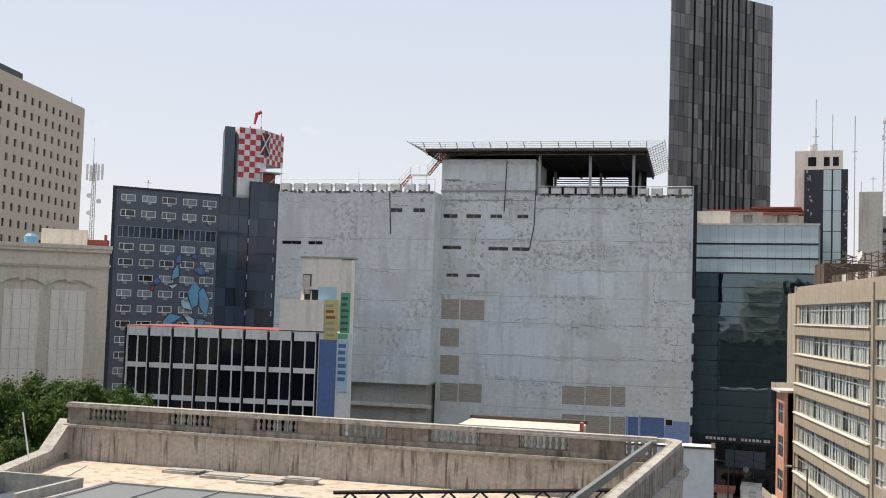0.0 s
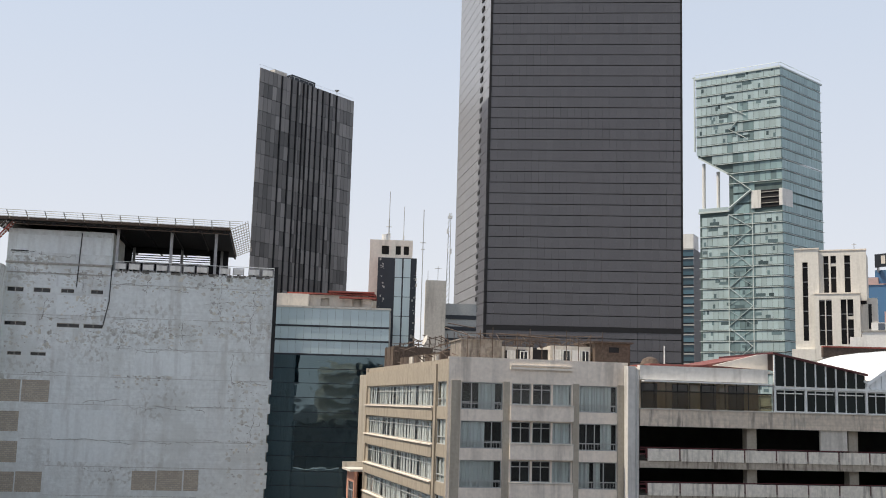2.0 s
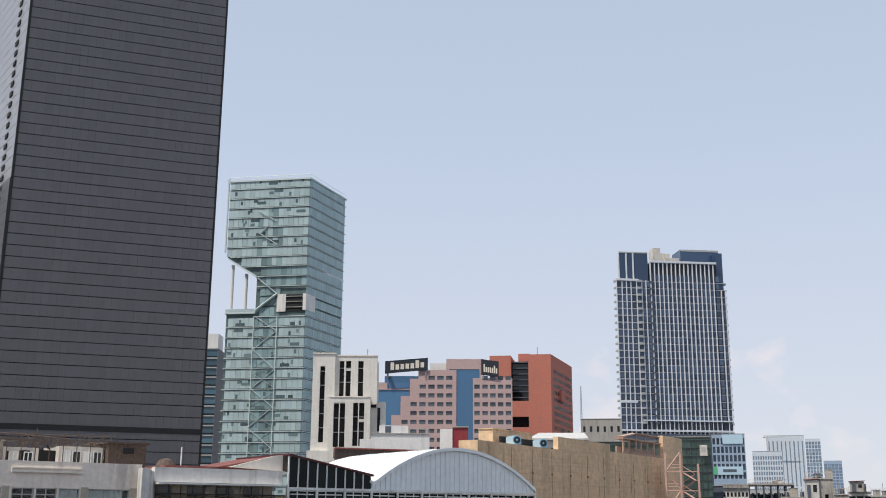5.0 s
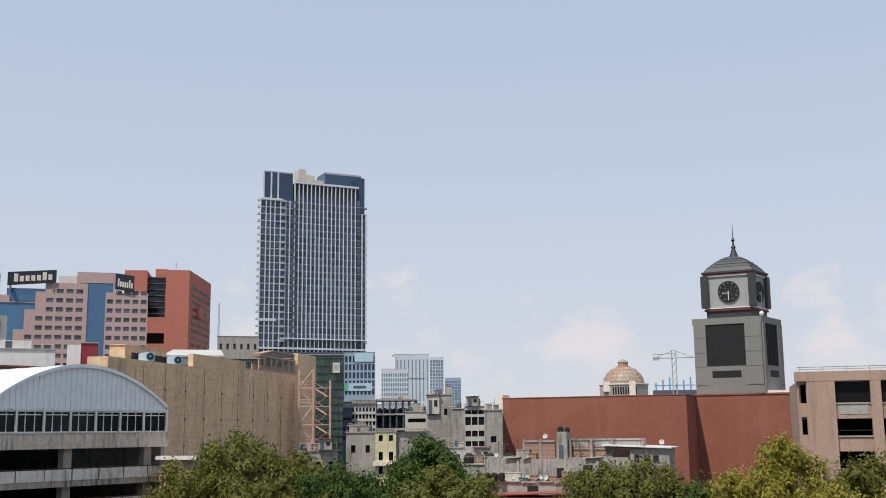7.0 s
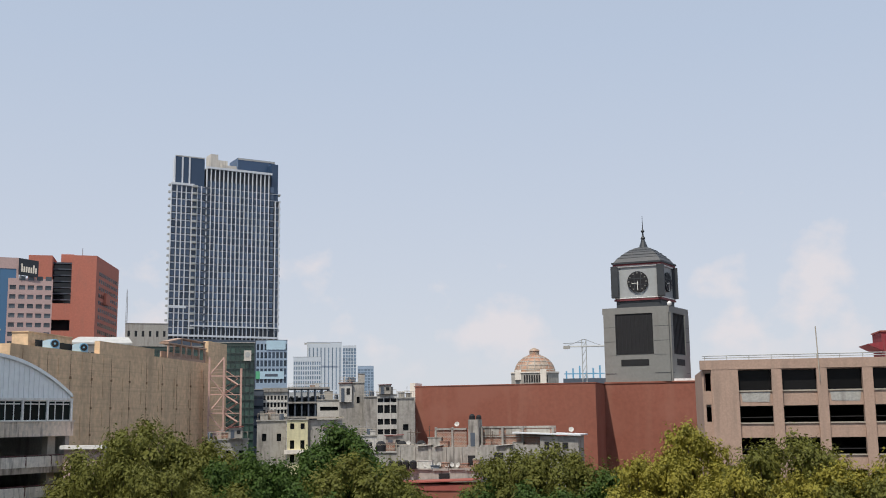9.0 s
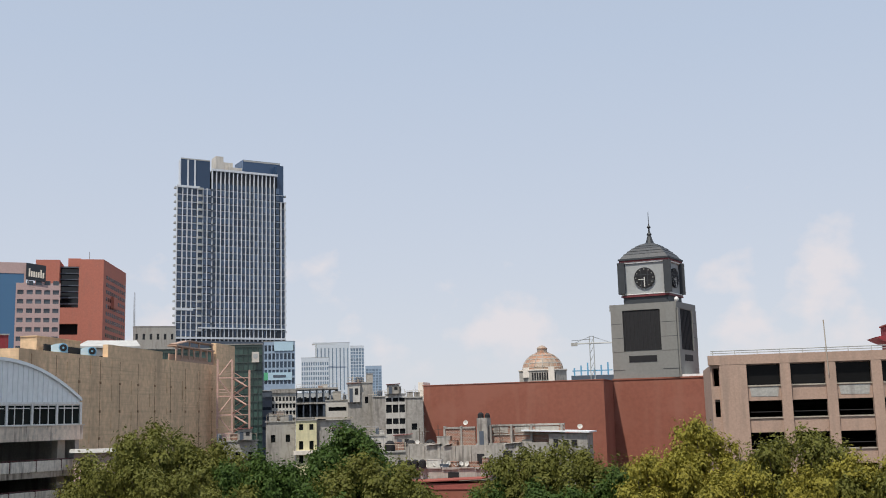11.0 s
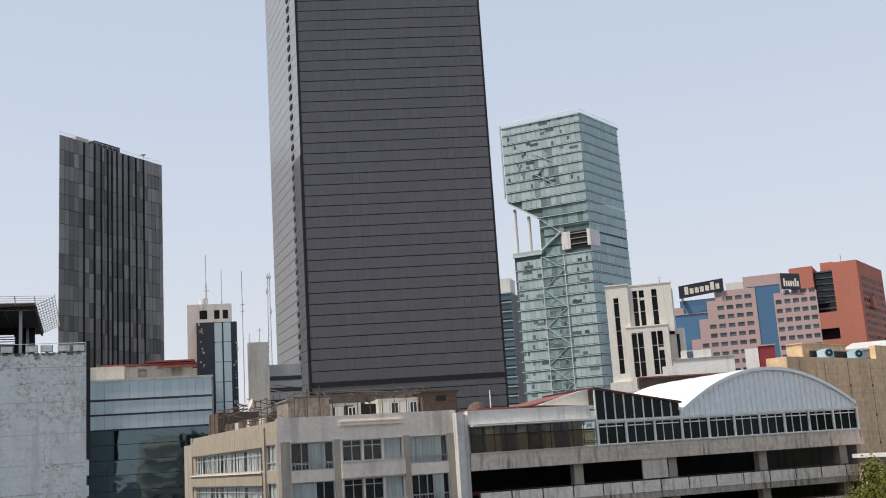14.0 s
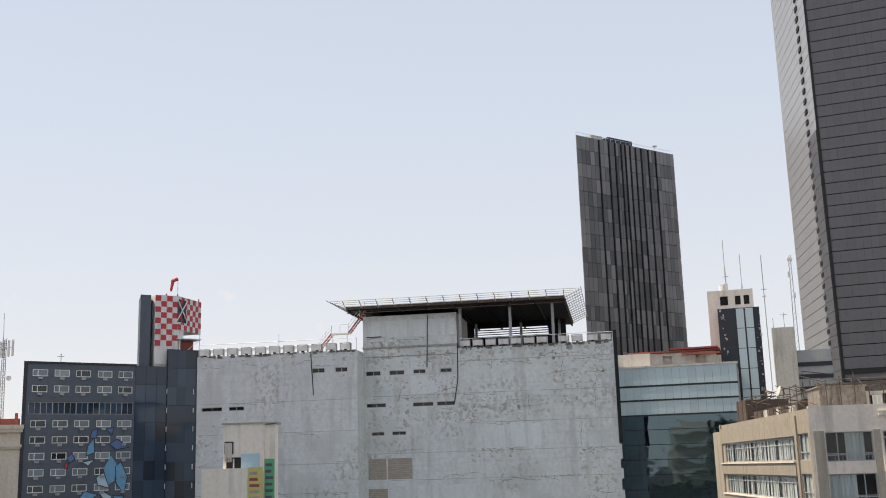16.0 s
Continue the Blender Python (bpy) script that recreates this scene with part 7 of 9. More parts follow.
for k in range(21):
    z = 59.7 + k * 2.98
    part("floor_band", Geo().box(-1.5, 8.2, -0.15, 0.4, z + 0.1, z + 0.5), M["fin_grey"], b)
    part("floor_band", Geo().box(8.2, 46.4, -0.02, 0.4, z + 0.15, z + 0.42), M["fin_dark"], b)
    for q in ((7.5, 9.4, -0.9, 0.2, z - 0.2, z + 0.7), (-2.2, -1.4, 0.3, 2, z - 0.2, z + 0.6), (46.3, 47.0, 0.3, 2, z - 0.2, z + 0.6)):
        part("balcony", Geo().box(*q), M["frame_grey"], b)
    part("balcony", Geo().box(13.0, 14.6, -0.6, 0.2, z - 0.2, z + 0.5), M["slate"], b)
part("base_frame", Geo().box(-1.5, 46.4, -0.5, 0.4, 56.4, 57.2).box(-1.5, 5.8, -0.5, 0.3, 68, 69), M["fin_white"], b)
part("top_band", Geo().box(-1.6, 8.2, -0.5, 0.4, 119.6, 120.5).box(13.4, 42.8, -0.5, 0.4, 127.9, 128.8), M["fin_white"], b)
part("podium", Geo().prism([(-1.6, -0.6), (47, -0.6), (47, 18), (4.5, 18)], 0, 55.5), M["slate"], b)
for i in range(14):
    part("base_window", Geo().box(8.6 + i * 2.6, 10.6 + i * 2.6, -0.3, -0.1, 57.3, 60.6), M["navy"], b)
part("base_ledge", Geo().box(7.8, 46.4, -0.62, -0.3, 60.7, 61.2), M["fin_white"], b)

# ---- ochre blank wall ----
b = thing("ochre_building", -42.67, 110.01, 80, "windowless ochre rendered building with stained walls", "building")
for x0, x1, dp, top in ((2, 21.9, 2.5, 30.3), (21.9, 38, 0.7, 31.9), (38, 58.3, 1.8, 30.9)):
    part("long_wall", Geo().box(x0, x1, 0, dp, 0, top), M["ochre"], b)
for x in (6.5, 12, 17.5, 23, 28.5, 34, 39.5, 45, 50.5, 55.5):
    z = 12.0
    while z < 29:
        h = random.uniform(0.6, 3.0)
        part("render_rib", Geo().box(x, x + random.uniform(0.2, 0.5), -random.uniform(0.04, 0.1), 0, z, min(z + h, 30)), M["ochre"], b)
        z += h + random.uniform(0.5, 2.5)
M["ochre_seam"] = paint("ochre_seam", (0.34, 0.21, 0.12), 0.95, 0.25, 3, 0.4, 0.4)
for i in range(11):
    x = 4.4 + i * 5.2
    part("seam", Geo().box(x, x + 0.07, -0.03, 0, 8, 29.9), M["ochre_seam"], b)
    part("bolt_row", Geo().box(x - 0.1, x + 0.18, -0.12, 0, 27.0, 27.3).box(x - 0.1, x + 0.18, -0.12, 0, 23.6, 23.9).box(x - 0.1, x + 0.18, -0.12, 0, 20.4, 20.7), M["ochre_seam"], b)
part("roof_room", Geo().box(10.6, 20.6, 3, 5, 0, 32.2), M["ochre"], b)
part("roof_room_cap", Geo().box(10.5, 20.7, 2.9, 5, 32.2, 32.32), M["ochre"], b)
# Near-black panel stands in for the shaded pit behind the blowers.
part("blower_pit", Geo().box(10.3, 21.9, 1.8, 2.0, 30.3, 31.3), M["dark"], b)
ochre_at = pose(-42.67, 110.01, 0, 0, 0, 80)
for x in (11.6, 18.4):
    p_ = ochre_at @ Vector((x, 0.75, 30.3))
    o = thing("roof_blower", p_.x, p_.y, 17, "pale blue air blower with a round black mouth", "air blower", "blowers on the roof", z=30.3)
    part("casing", Geo().slab([(-0.9, 0), (0.9, 0), (0.9, 0.75), (0.7, 1.0), (0.3, 1.1), (-0.5, 1.0), (-0.9, 0.85)], -0.5, 0.5), M["sky_sign"], o)
    part("rim", Geo().rod((0.42, -0.62, 0.56), (0.42, -0.5, 0.56), 0.5, 18), M["cyan"], o)
    part("mouth", Geo().rod((0.42, -0.64, 0.56), (0.42, -0.6, 0.56), 0.4, 18), M["dark"], o)
    part("fan_hub", Geo().rod((0.42, -0.67, 0.56), (0.42, -0.62, 0.56), 0.12, 10), M["cyan"], o)
    part("foot", Geo().box(-0.8, 0.8, -0.4, 0.4, -0.02, 0.08), M["frame_grey"], o)
part("timber_hut", Geo().box(43.4, 57.8, 0.3, 0.4, 30.9, 31.3).box(43.2, 58.0, 0.2, 1.6, 33.0, 33.2), M["tan"], b)
for x in (43.4, 45.5, 48, 50, 52.5, 55, 57.4):
    part("hut_post", Geo().box(x, x + 0.4, 0.3, 0.5, 30.9, 33.0), M["tan"], b)
part("hut_back", Geo().box(43.5, 57.8, 1.4, 1.6, 30.9, 32.0), M["tan"], b)
part("hut_lean", Geo().slab([(43.4, 33.2), (48.5, 34.0), (57.6, 34.0), (57.6, 34.15), (48.4, 34.15), (43.3, 33.35)], 0.2, 1.4), M["tan"], b)
for x in (48.4, 52.0, 57.3):
    part("hut_post", Geo().box(x, x + 0.25, 0.35, 0.5, 33.2, 34.0), M["tan"], b)
part("end_house", Geo().box(58.35, 66.6, 0.06, 0.9, 0, 34.4), M["ochre"], b)
for z in (27.5, 31.0):
    part("end_ledge", Geo().box(58.3, 66.6, -0.04, 0.06, z, z + 0.12), M["ochre"], b)
st = thing("fire_stair", -166.5 * math.sin(radians(10.98)), 166.5 * math.cos(radians(10.98)), 10.5, "rusty pink steel fire stair against the ochre wall", "fire stair")
M["pink_steel"] = paint("pink_steel", (0.56, 0.36, 0.30), 0.6, 0.15, 4, 0.5)
M["pink_panel"] = paint("pink_panel", (0.50, 0.35, 0.32), 0.8, 0.08, 3, 0.3)
for x, top in ((0.1, 31.6), (2.3, 31.4), (4.9, 29.9)):
    for yy in (0.0, 1.8):
        part("post", Geo().box(x - 0.14, x + 0.14, yy - 0.14, yy + 0.14, 0, top), M["pink_steel"], st)
for k in range(8):
    z = 9.2 + 2.8 * k
    part("landing", Geo().box(0.0, 2.3, 0.0, 1.8, z, z + 0.07), M["pink_steel"], st)
    part("landing", Geo().box(4.3, 5.1, 0.0, 1.8, z - 1.4, z - 1.33), M["pink_steel"], st)
    part("landing_beam", Geo().box(0.0, 5.0, -0.06, 0.06, z - 0.12, z), M["pink_steel"], st)
    for (xa, za), (xb, zb), yy in (((2.3, z), (4.4, z - 1.35), 0.1), ((4.4, z - 1.35), (2.3, z - 2.75), 1.1)):
        for dy in (0.0, 0.7):
            part("stringer", Geo().rod((xa, yy + dy, za), (xb, yy + dy, zb), 0.16, 4), M["pink_steel"], st)
            part("stair_rail", Geo().rod((xa, yy + dy, za + 0.95), (xb, yy + dy, zb + 0.95), 0.05, 4), M["pink_steel"], st)
        for i in range(8):
            s_ = (i + 0.5) / 8
            part("tread", Geo().box(xa + (xb - xa) * s_ - 0.12, xa + (xb - xa) * s_ + 0.12, yy, yy + 0.7, za + (zb - za) * s_, za + (zb - za) * s_ + 0.03), M["pink_steel"], st)
    part("cross_brace", Geo().rod((0.1, 0, z), (2.3, 0, z + 2.8), 0.1, 4) if k % 2 else Geo().rod((2.3, 0, z), (0.1, 0, z + 2.8), 0.1, 4), M["pink_steel"], st)
    part("guard_rail", Geo().rod((0.1, 0, z + 1.0), (2.3, 0, z + 1.0), 0.035, 4).rod((0.1, 0, z + 0.55), (2.3, 0, z + 0.55), 0.03, 4), M["pink_steel"], st)
part("panel", Geo().box(0.9, 2.25, -0.12, -0.07, 17.6, 20.4), M["pink_panel"], st, "faded pink sheet panel")
b = thing("low_pink_house", -29.5, 88.8, -18, "low house with pale pink walls and a white ledge", "house")
part("wall", Geo().box(0.7, 4.5, 0.2, 6, 0, 19.9), M["pink_stone"], b)
part("white_ledge", Geo().box(0.6, 4.7, -0.3, 0.4, 19.9, 20.2), M["white"], b)
part("window", Geo().box(1.4, 2.2, 0.14, 0.2, 18.2, 19.4), M["pane_dark"], b)


def block(name, yaw, d, w, h, depth, mat, label, category="building", rows=(), cols=0, pane="pane_dark", turn=0.0, z0=0.0, win=0.62):
    """A plain house turned to the street: wall, cornice, and a grid of recessed windows."""
    x, y = -d * math.sin(radians(yaw)), d * math.cos(radians(yaw))
    o = thing(name, x, y, yaw + turn, label, category)
    pitch = w / cols if cols else w
    ops = [(pitch * (i + 0.5) - pitch * win / 2, pitch * (i + 0.5) + pitch * win / 2, a, c) for i in range(cols) for a, c in rows]
    part("front_wall", wall_round(ops, 0, w, z0, h, 0, 0.3), M[mat], o)
    part("body", Geo().box(0.0, w, 0.7, depth, z0, h - 0.3).box(0, 0.3, 0.3, depth, z0, h).box(w - 0.3, w, 0.3, depth, z0, h), M[mat], o)
    part("roof_edge", Geo().box(-0.1, w + 0.1, -0.12, 0.4, h, h + 0.15), M["concrete"], o)
    if ops:
        ms = {}
        for x0, x1, a, c in ops:
            key = (round(x1 - x0, 3), round(c - a, 3))
            ms.setdefault(key, Geo().box(0, key[0], 0.18, 0.22, 0, key[1]).mesh("window", M[pane]))
            part("window", ms[key], None, o, at=(x0, 0, a))
    return o


# ---- red blank building, clock tower, car park ----
b = thing("red_building", -0.27, 141.0, -18, "long windowless brick red rendered building", "building")
part("left_wall", Geo().box(0, 23.75, 0, 14, 0, 26.1), M["brick_red"], b)
part("coping", Geo().box(-0.1, 23.85, -0.06, 14, 26.1, 26.2), M["brick_red"], b)
part("right_wall", Geo().box(23.75, 50, 8, 20, 0, 26.2), M["brick_red"], b)
part("right_coping", Geo().box(23.76, 50, 7.9, 20, 26.2, 26.4), M["brick_red"], b)
for z in (21.2, 18.5):
    part("wall_joint", Geo().box(0, 23.75, -0.008, 0, z, z + 0.05), M["brick_red"], b)
    part("wall_joint", Geo().box(23.8, 50, 7.99, 8, z, z + 0.05), M["brick_red"], b)
part("end_cap", Geo().box(-0.7, 0, 0, 3, 0, 26.6), M["cream"], b)
part("roof_trim", Geo().box(32.6, 36.5, 8.2, 12, 26.4, 26.7), M["white"], b)
ct = thing("clock_tower", -0.27 + 23.87 * math.cos(radians(-18)) - 8 * math.sin(radians(18)) * -1, 141.0 + 23.87 * math.sin(radians(-18)) + 8 * math.cos(radians(18)), -18, "grey clock tower with dark louvres and pyramid roof", "clock tower", z=-1.2)
ct.scale = (1.0545, 1.0545, 1.0545)
M["tower_stone"] = paint("tower_stone", (0.225, 0.225, 0.21), 0.8, 0.06, 3, 0.25, 0.15)
M["tower_dark"] = paint("tower_dark", (0.035, 0.04, 0.046), 0.6, 0.12, 2, 0.3)
M["dial_panel"] = paint("dial_panel", (0.36, 0.375, 0.375), 0.7, 0.06, 3, 0.3, 0.2)
M["wine_trim"] = paint("wine_trim", (0.16, 0.03, 0.035), 0.6, 0.1, 3, 0.3)
M["louvre_dark"] = paint("louvre_dark", (0.018, 0.019, 0.021), 0.7, 0.15, 2, 0.3)
P0 = [(0.0, 0.8), (8.2, 0.0), (9.95, 6.6), (1.75, 7.4)]
fa, sa_ = math.atan2(-0.8, 8.2), math.atan2(6.6, 1.75)


def on_face(name, geo, mat, which, origin, label=""):
    o = part(name, geo, mat, ct, label, at=(*origin, 0))
    o.rotation_euler = (0, 0, fa if which == "front" else sa_)
    return o


part("lower_body", Geo().prism(P0, 26.17, 34.7), M["tower_stone"], ct)
part("body_cornice", Geo().prism([(-0.15, 0.65), (8.28, -0.18), (10.15, 6.6), (1.75, 7.5)], 34.7, 35.5), M["tower_stone"], ct)
for which, org, w in (("front", P0[0], 8.24), ("side", P0[1], 6.83)):
    k = w / 8.24
    e0, e1 = (1.5, 6.25) if which == "front" else (0.75, 5.3)
    on_face("louvre_frame", Geo().box(0, e0, -0.25, 0.0, 29.5, 34.7).box(e1, w, -0.25, 0.0, 29.5, 34.7).box(0, w, -0.22, 0.0, 26.17, 29.5), M["tower_stone"], which, org)
    on_face("louvre_panel", Geo().box(e0, e1, -0.05, 0.0, 29.6, 34.65), M["dark"], which, org, "dark louvred panel")
    for i in range(9):
        on_face("mullion", Geo().box(e0 + (i + 0.5) * (e1 - e0) / 9, e0 + 0.06 + (i + 0.5) * (e1 - e0) / 9, -0.1, -0.05, 29.6, 34.65), M["louvre_dark"], which, org)
    on_face("slot", Geo().box(2.1 * k, 5.6 * k, -0.26, -0.2, 28.15, 28.95), M["dark"], which, org)
    for z in (27.2, 31.2, 33.0):
        on_face("stone_joint", Geo().box(0.02, e0 - 0.05, -0.262, -0.25, z, z + 0.05).box(e1 + 0.05, w, -0.262, -0.25, z, z + 0.05), M["tower_dark"], which, org)
P1 = [(1.5, 1.5), (7.35, 0.95), (8.65, 5.75), (2.8, 6.35)]


def swell(P, s):
    cx_, cy_ = sum(p[0] for p in P) / 4, sum(p[1] for p in P) / 4
    return [(cx_ + (p[0] - cx_) * s, cy_ + (p[1] - cy_) * s) for p in P]


part("clock_base", Geo().prism(swell(P1, 0.97), 35.5, 36.9), M["tower_dark"], ct)
part("base_trim", Geo().prism(swell(P1, 1.04), 36.45, 36.68), M["wine_trim"], ct, "thin dark red trim line")
part("base_trim", Geo().prism(swell(P1, 1.03), 36.75, 36.87), M["white"], ct)
part("clock_room", Geo().prism(swell(P1, 0.96), 36.9, 41.0), M["dial_panel"], ct)
for p in P1:
    part("corner_post", Geo().prism([(p[0] + 0.45 * dx * 1.0, p[1] + 0.45 * dy) for dx, dy in ((-1, -1), (1, -1), (1, 1), (-1, 1))], 36.9, 40.9), M["tower_dark"], ct)
part("eave", Geo().prism(swell(P1, 1.06), 40.98, 41.2), M["wine_trim"], ct, "dark red eave line")
part("eave", Geo().prism(swell(P1, 1.03), 40.8, 40.98), M["white"], ct)
part("eave", Geo().prism(swell(P1, 1.1), 41.2, 41.42), M["tower_dark"], ct)
for which, a, c in (("front", P1[0], P1[1]), ("side", P1[1], P1[2])):
    m_ = ((a[0] + c[0]) / 2, (a[1] + c[1]) / 2)
    o = on_face("clock_face", Geo().rod((0, 0.35, 38.85), (0, -0.12, 38.85), 1.32 if which == "front" else 1.25, 28), M["dark"], which, m_, "round dark clock face")
    g = Geo()
    for i in range(12):
        t_ = i * math.tau / 12
        g.box(math.cos(t_) * 1.1 - 0.07, math.cos(t_) * 1.1 + 0.07, -0.16, -0.12, 38.85 + math.sin(t_) * 1.1 - 0.07, 38.85 + math.sin(t_) * 1.1 + 0.07)
    part("hour_marks", g, M["tower_stone"], o)
    part("dial_bar", Geo().box(-1.25, 1.25, -0.15, -0.12, 39.2, 39.27).box(-1.25, 1.25, -0.15, -0.12, 38.45, 38.52).box(-0.45, -0.38, -0.15, -0.12, 37.6, 40.1).box(0.38, 0.45, -0.15, -0.12, 37.6, 40.1), M["tower_dark"], o)
    part("clock_hand", Geo().box(-0.05, 0.05, -0.2, -0.16, 37.7, 38.9), M["white"], o)
    part("clock_hand", Geo().box(-0.75, 0.1, -0.2, -0.16, 38.6, 38.68), M["white"], o)
R = [swell(P1, s) for s in (1.04, 0.9, 0.62, 0.33, 0.12)]
g = Geo()
for (Pa, za), (Pb, zb) in zip(zip(R, (41.42, 42.0, 42.8, 43.4, 43.62)), zip(R[1:], (42.0, 42.8, 43.4, 43.62))):
    n_ = len(g.v)
    g.v += [(x, y, za) for x, y in Pa] + [(x, y, zb) for x, y in Pb]
    g.f += [(n_ + i, n_ + (i + 1) % 4, n_ + 4 + (i + 1) % 4, n_ + 4 + i) for i in range(4)]
part("pyramid_roof", g, paint("slate_roof", (0.055, 0.06, 0.068), 0.6, 0.15, 3, 0.4, 0.2), ct, "dark slate pyramid roof")
for s_, z in ((0.895, 41.98), (0.76, 42.4), (0.615, 42.78), (0.47, 43.1)):
    part("roof_seam", Geo().prism(swell(P1, s_ + 0.012), z, z + 0.06), M["tower_dark"], ct)
cx_, cy_ = sum(p[0] for p in P1) / 4, sum(p[1] for p in P1) / 4
part("finial", Geo().lathe([(0.6, 43.5), (0.35, 44.2), (0.22, 44.6), (0.32, 44.75), (0.12, 45.1), (0.1, 45.5), (0.26, 45.7), (0.1, 45.95), (0.05, 46.2), (0.03, 47.75)], 10, cx_, cy_), M["tower_dark"], ct)
part("lamp_ball", Geo().lathe([(0.05, 35.5), (0.25, 35.65), (0.3, 35.85), (0.2, 36.05), (0.03, 36.15)], 10, 8.3, 0.5), M["white"], ct)

M["pane_shade"] = pane_mat("pane_shade", (0.012, 0.012, 0.012), 0.25, 0.4, 1.2)
b = thing("tan_car_park", 25.88, 96.59, -12, "tan concrete car park with deep dark openings", "car park")
colx = [(0.8, 3.15)] + [(6.05 + 3.86 * i, 6.93 + 3.86 * i) for i in range(6)]
ops = [(0.15, 0.75, 24.1, 25.75), (0.25, 0.7, 21.35, 22.9)]
holes = []
for (a, c), (a2, _) in zip(colx, colx[1:]):
    for z0, z1 in ((24.1, 25.9), (21.25, 22.72), (18.45, 19.9), (15.7, 17.1), (12.9, 14.4)):
        holes.append((c, a2, z0, z1))
part("front_wall", wall_round(ops + holes, 0, 26.2, 0, 26.0, 0, 0.35), M["tan"], b)
part("fascia", Geo().box(-0.15, 26.4, -0.3, 0.6, 26.0, 26.85), M["tan"], b)
for a, c in colx:
    part("column", Geo().box(a, c, -0.28, 0, 0, 26.0), M["tan"], b)
for z in (23.0, 20.2, 17.4, 14.6, 25.98):
    part("deck", Geo().box(0.3, 26, 0.35, 14, z - 0.3, z), M["concrete"], b)
part("rear_wall", Geo().box(0.3, 26, 13.8, 14, 0, 26), M["room"], b)
part("end_wall", Geo().box(0, 0.3, 0.35, 14, 0, 26), M["tan"], b)
part("end_wall", Geo().box(26, 26.2, 0.35, 14, 0, 26), M["tan"], b)
for c, a2, z0, z1 in holes:
    if z0 > 24:
        part("window", Geo().box(c + 0.05, a2 - 0.05, 0.25, 0.3, z0, z1), M["pane_shade"], b)
        part("stained_panel", Geo().slab([(c + 0.2, z0 - 0.2), (c + 0.3, z0 - 1.0), (a2 - 0.3, z0 - 1.05), (a2 - 0.15, z0 - 0.15)][::-1], -0.03, 0), M["concrete"], b) if c < 4 or 10 < c < 12 else None
    part("ledge", Geo().box(c, a2, -0.1, 0.3, z0 - 0.12, z0), M["apt_column"], b)
    part("guard_bar", Geo().rod((c, 0.3, z0 + 0.45), (a2, 0.3, z0 + 0.45), 0.04, 4), M["dark"], b)
g = Geo().rod((0.1, -0.1, 27.25), (26, -0.1, 27.25), 0.05, 5).rod((0.1, -0.1, 27.05), (26, -0.1, 27.05), 0.04, 5)
for i in range(14):
    g.rod((0.3 + i * 1.95, -0.1, 26.85), (0.3 + i * 1.95, -0.1, 27.25), 0.04, 4)
part("roof_rail", g, M["frame_grey"], b)
part("lightning_rod", Geo().rod((10.15, -0.4, 24.8), (10.05, -0.4, 29.7), 0.05, 5), M["apt_column"], b)
b = thing("red_roof_hut", 25.88, 96.59, -12, "dark red rooftop hut with an overhanging roof", "hut")
M["hut_red"] = paint("hut_red", (0.26, 0.025, 0.035), 0.7, 0.12, 3, 0.3, 0.2)
part("wall", Geo().box(16.5, 21, 4, 8, 26.0, 29.35), M["hut_red"], b)
part("roof", Geo().slab([(15.2, 28.25), (15.6, 28.0), (16.5, 27.6), (16.5, 28.3), (16.5, 28.4)], 3.6, 8.2), M["hut_red"], b)
part("roof_cap", Geo().box(16.4, 21.1, 3.9, 8.1, 29.35, 29.47), M["roof_red"], b)

# ---- houses between ----
M["house_grey"] = paint("house_grey", (0.35, 0.33, 0.30), 0.95, 0.2, 3, 0.4, 0.6, 0.4, dirt=(0.11, 0.10, 0.09), run=2.5, second=(0.42, 0.40, 0.36), patch=0.5)
M["house_pale"] = paint("house_pale", (0.40, 0.375, 0.335), 0.95, 0.16, 3, 0.4, 0.6, 0.4, dirt=(0.14, 0.125, 0.11), run=2.5, second=(0.36, 0.34, 0.30), patch=0.5)
M["aged_white"] = paint("aged_white", (0.56, 0.54, 0.50), 0.85, 0.1, 4, 0.4, 0.45, 0.2, dirt=(0.25, 0.23, 0.2), run=2.5)
M["cream_yellow"] = paint("cream_yellow", (0.66, 0.61, 0.38), 0.85, 0.08, 4, 0.4, 0.35, 0.2, dirt=(0.28, 0.25, 0.18), run=2.5)
M["house_brick"] = brick_mat("house_brick", (0.36, 0.17, 0.11), (0.27, 0.125, 0.085), (0.36, 0.33, 0.29), 0.28, 0.14)
h = thing("roof_terraces", -0.27, 141.0, -18, "patchwork of low grey roofs and unfinished brick walls", "house")
part("base_wall", Geo().box(5, 21, -22, -14, 0, 18.9), M["house_grey"], h)
part("lower_wall", Geo().box(4.5, 15, -24, -22, 0, 16.6), M["house_pale"], h)
for q in ((9.1, 12.7, -21, -20.7, 18.9, 20.8), (14.2, 22.4, -20.5, -20.2, 18.9, 20.9)):
    part("brick_wall", Geo().box(*q), M["house_brick"], h, "unplastered brick walls")
for x in (9.1, 11.0, 14.3, 16.6, 18.8, 22.1):
    part("concrete_post", Geo().box(x, x + 0.22, -21.1, -20.8, 18.9, 21.0), M["house_grey"], h)
for q in ((9.1, 12.7, -21.1, -20.8, 20.7, 20.9), (14.2, 22.4, -20.6, -20.2, 20.85, 21.05), (14.2, 22.4, -20.6, -20.3, 19.9, 20.0)):
    part("concrete_lintel", Geo().box(*q), M["house_grey"], h)
part("grey_tower", Geo().box(13.05, 14.2, -21.6, -20, 18.9, 21.8), M["house_grey"], h)
part("tower_door", Geo().box(13.3, 13.8, -21.63, -21.6, 18.95, 20.4), M["slate"], h)
part("tin_shed", Geo().box(20.9, 25.0, -21.6, -18, 0, 19.95), M["house_grey"], h)
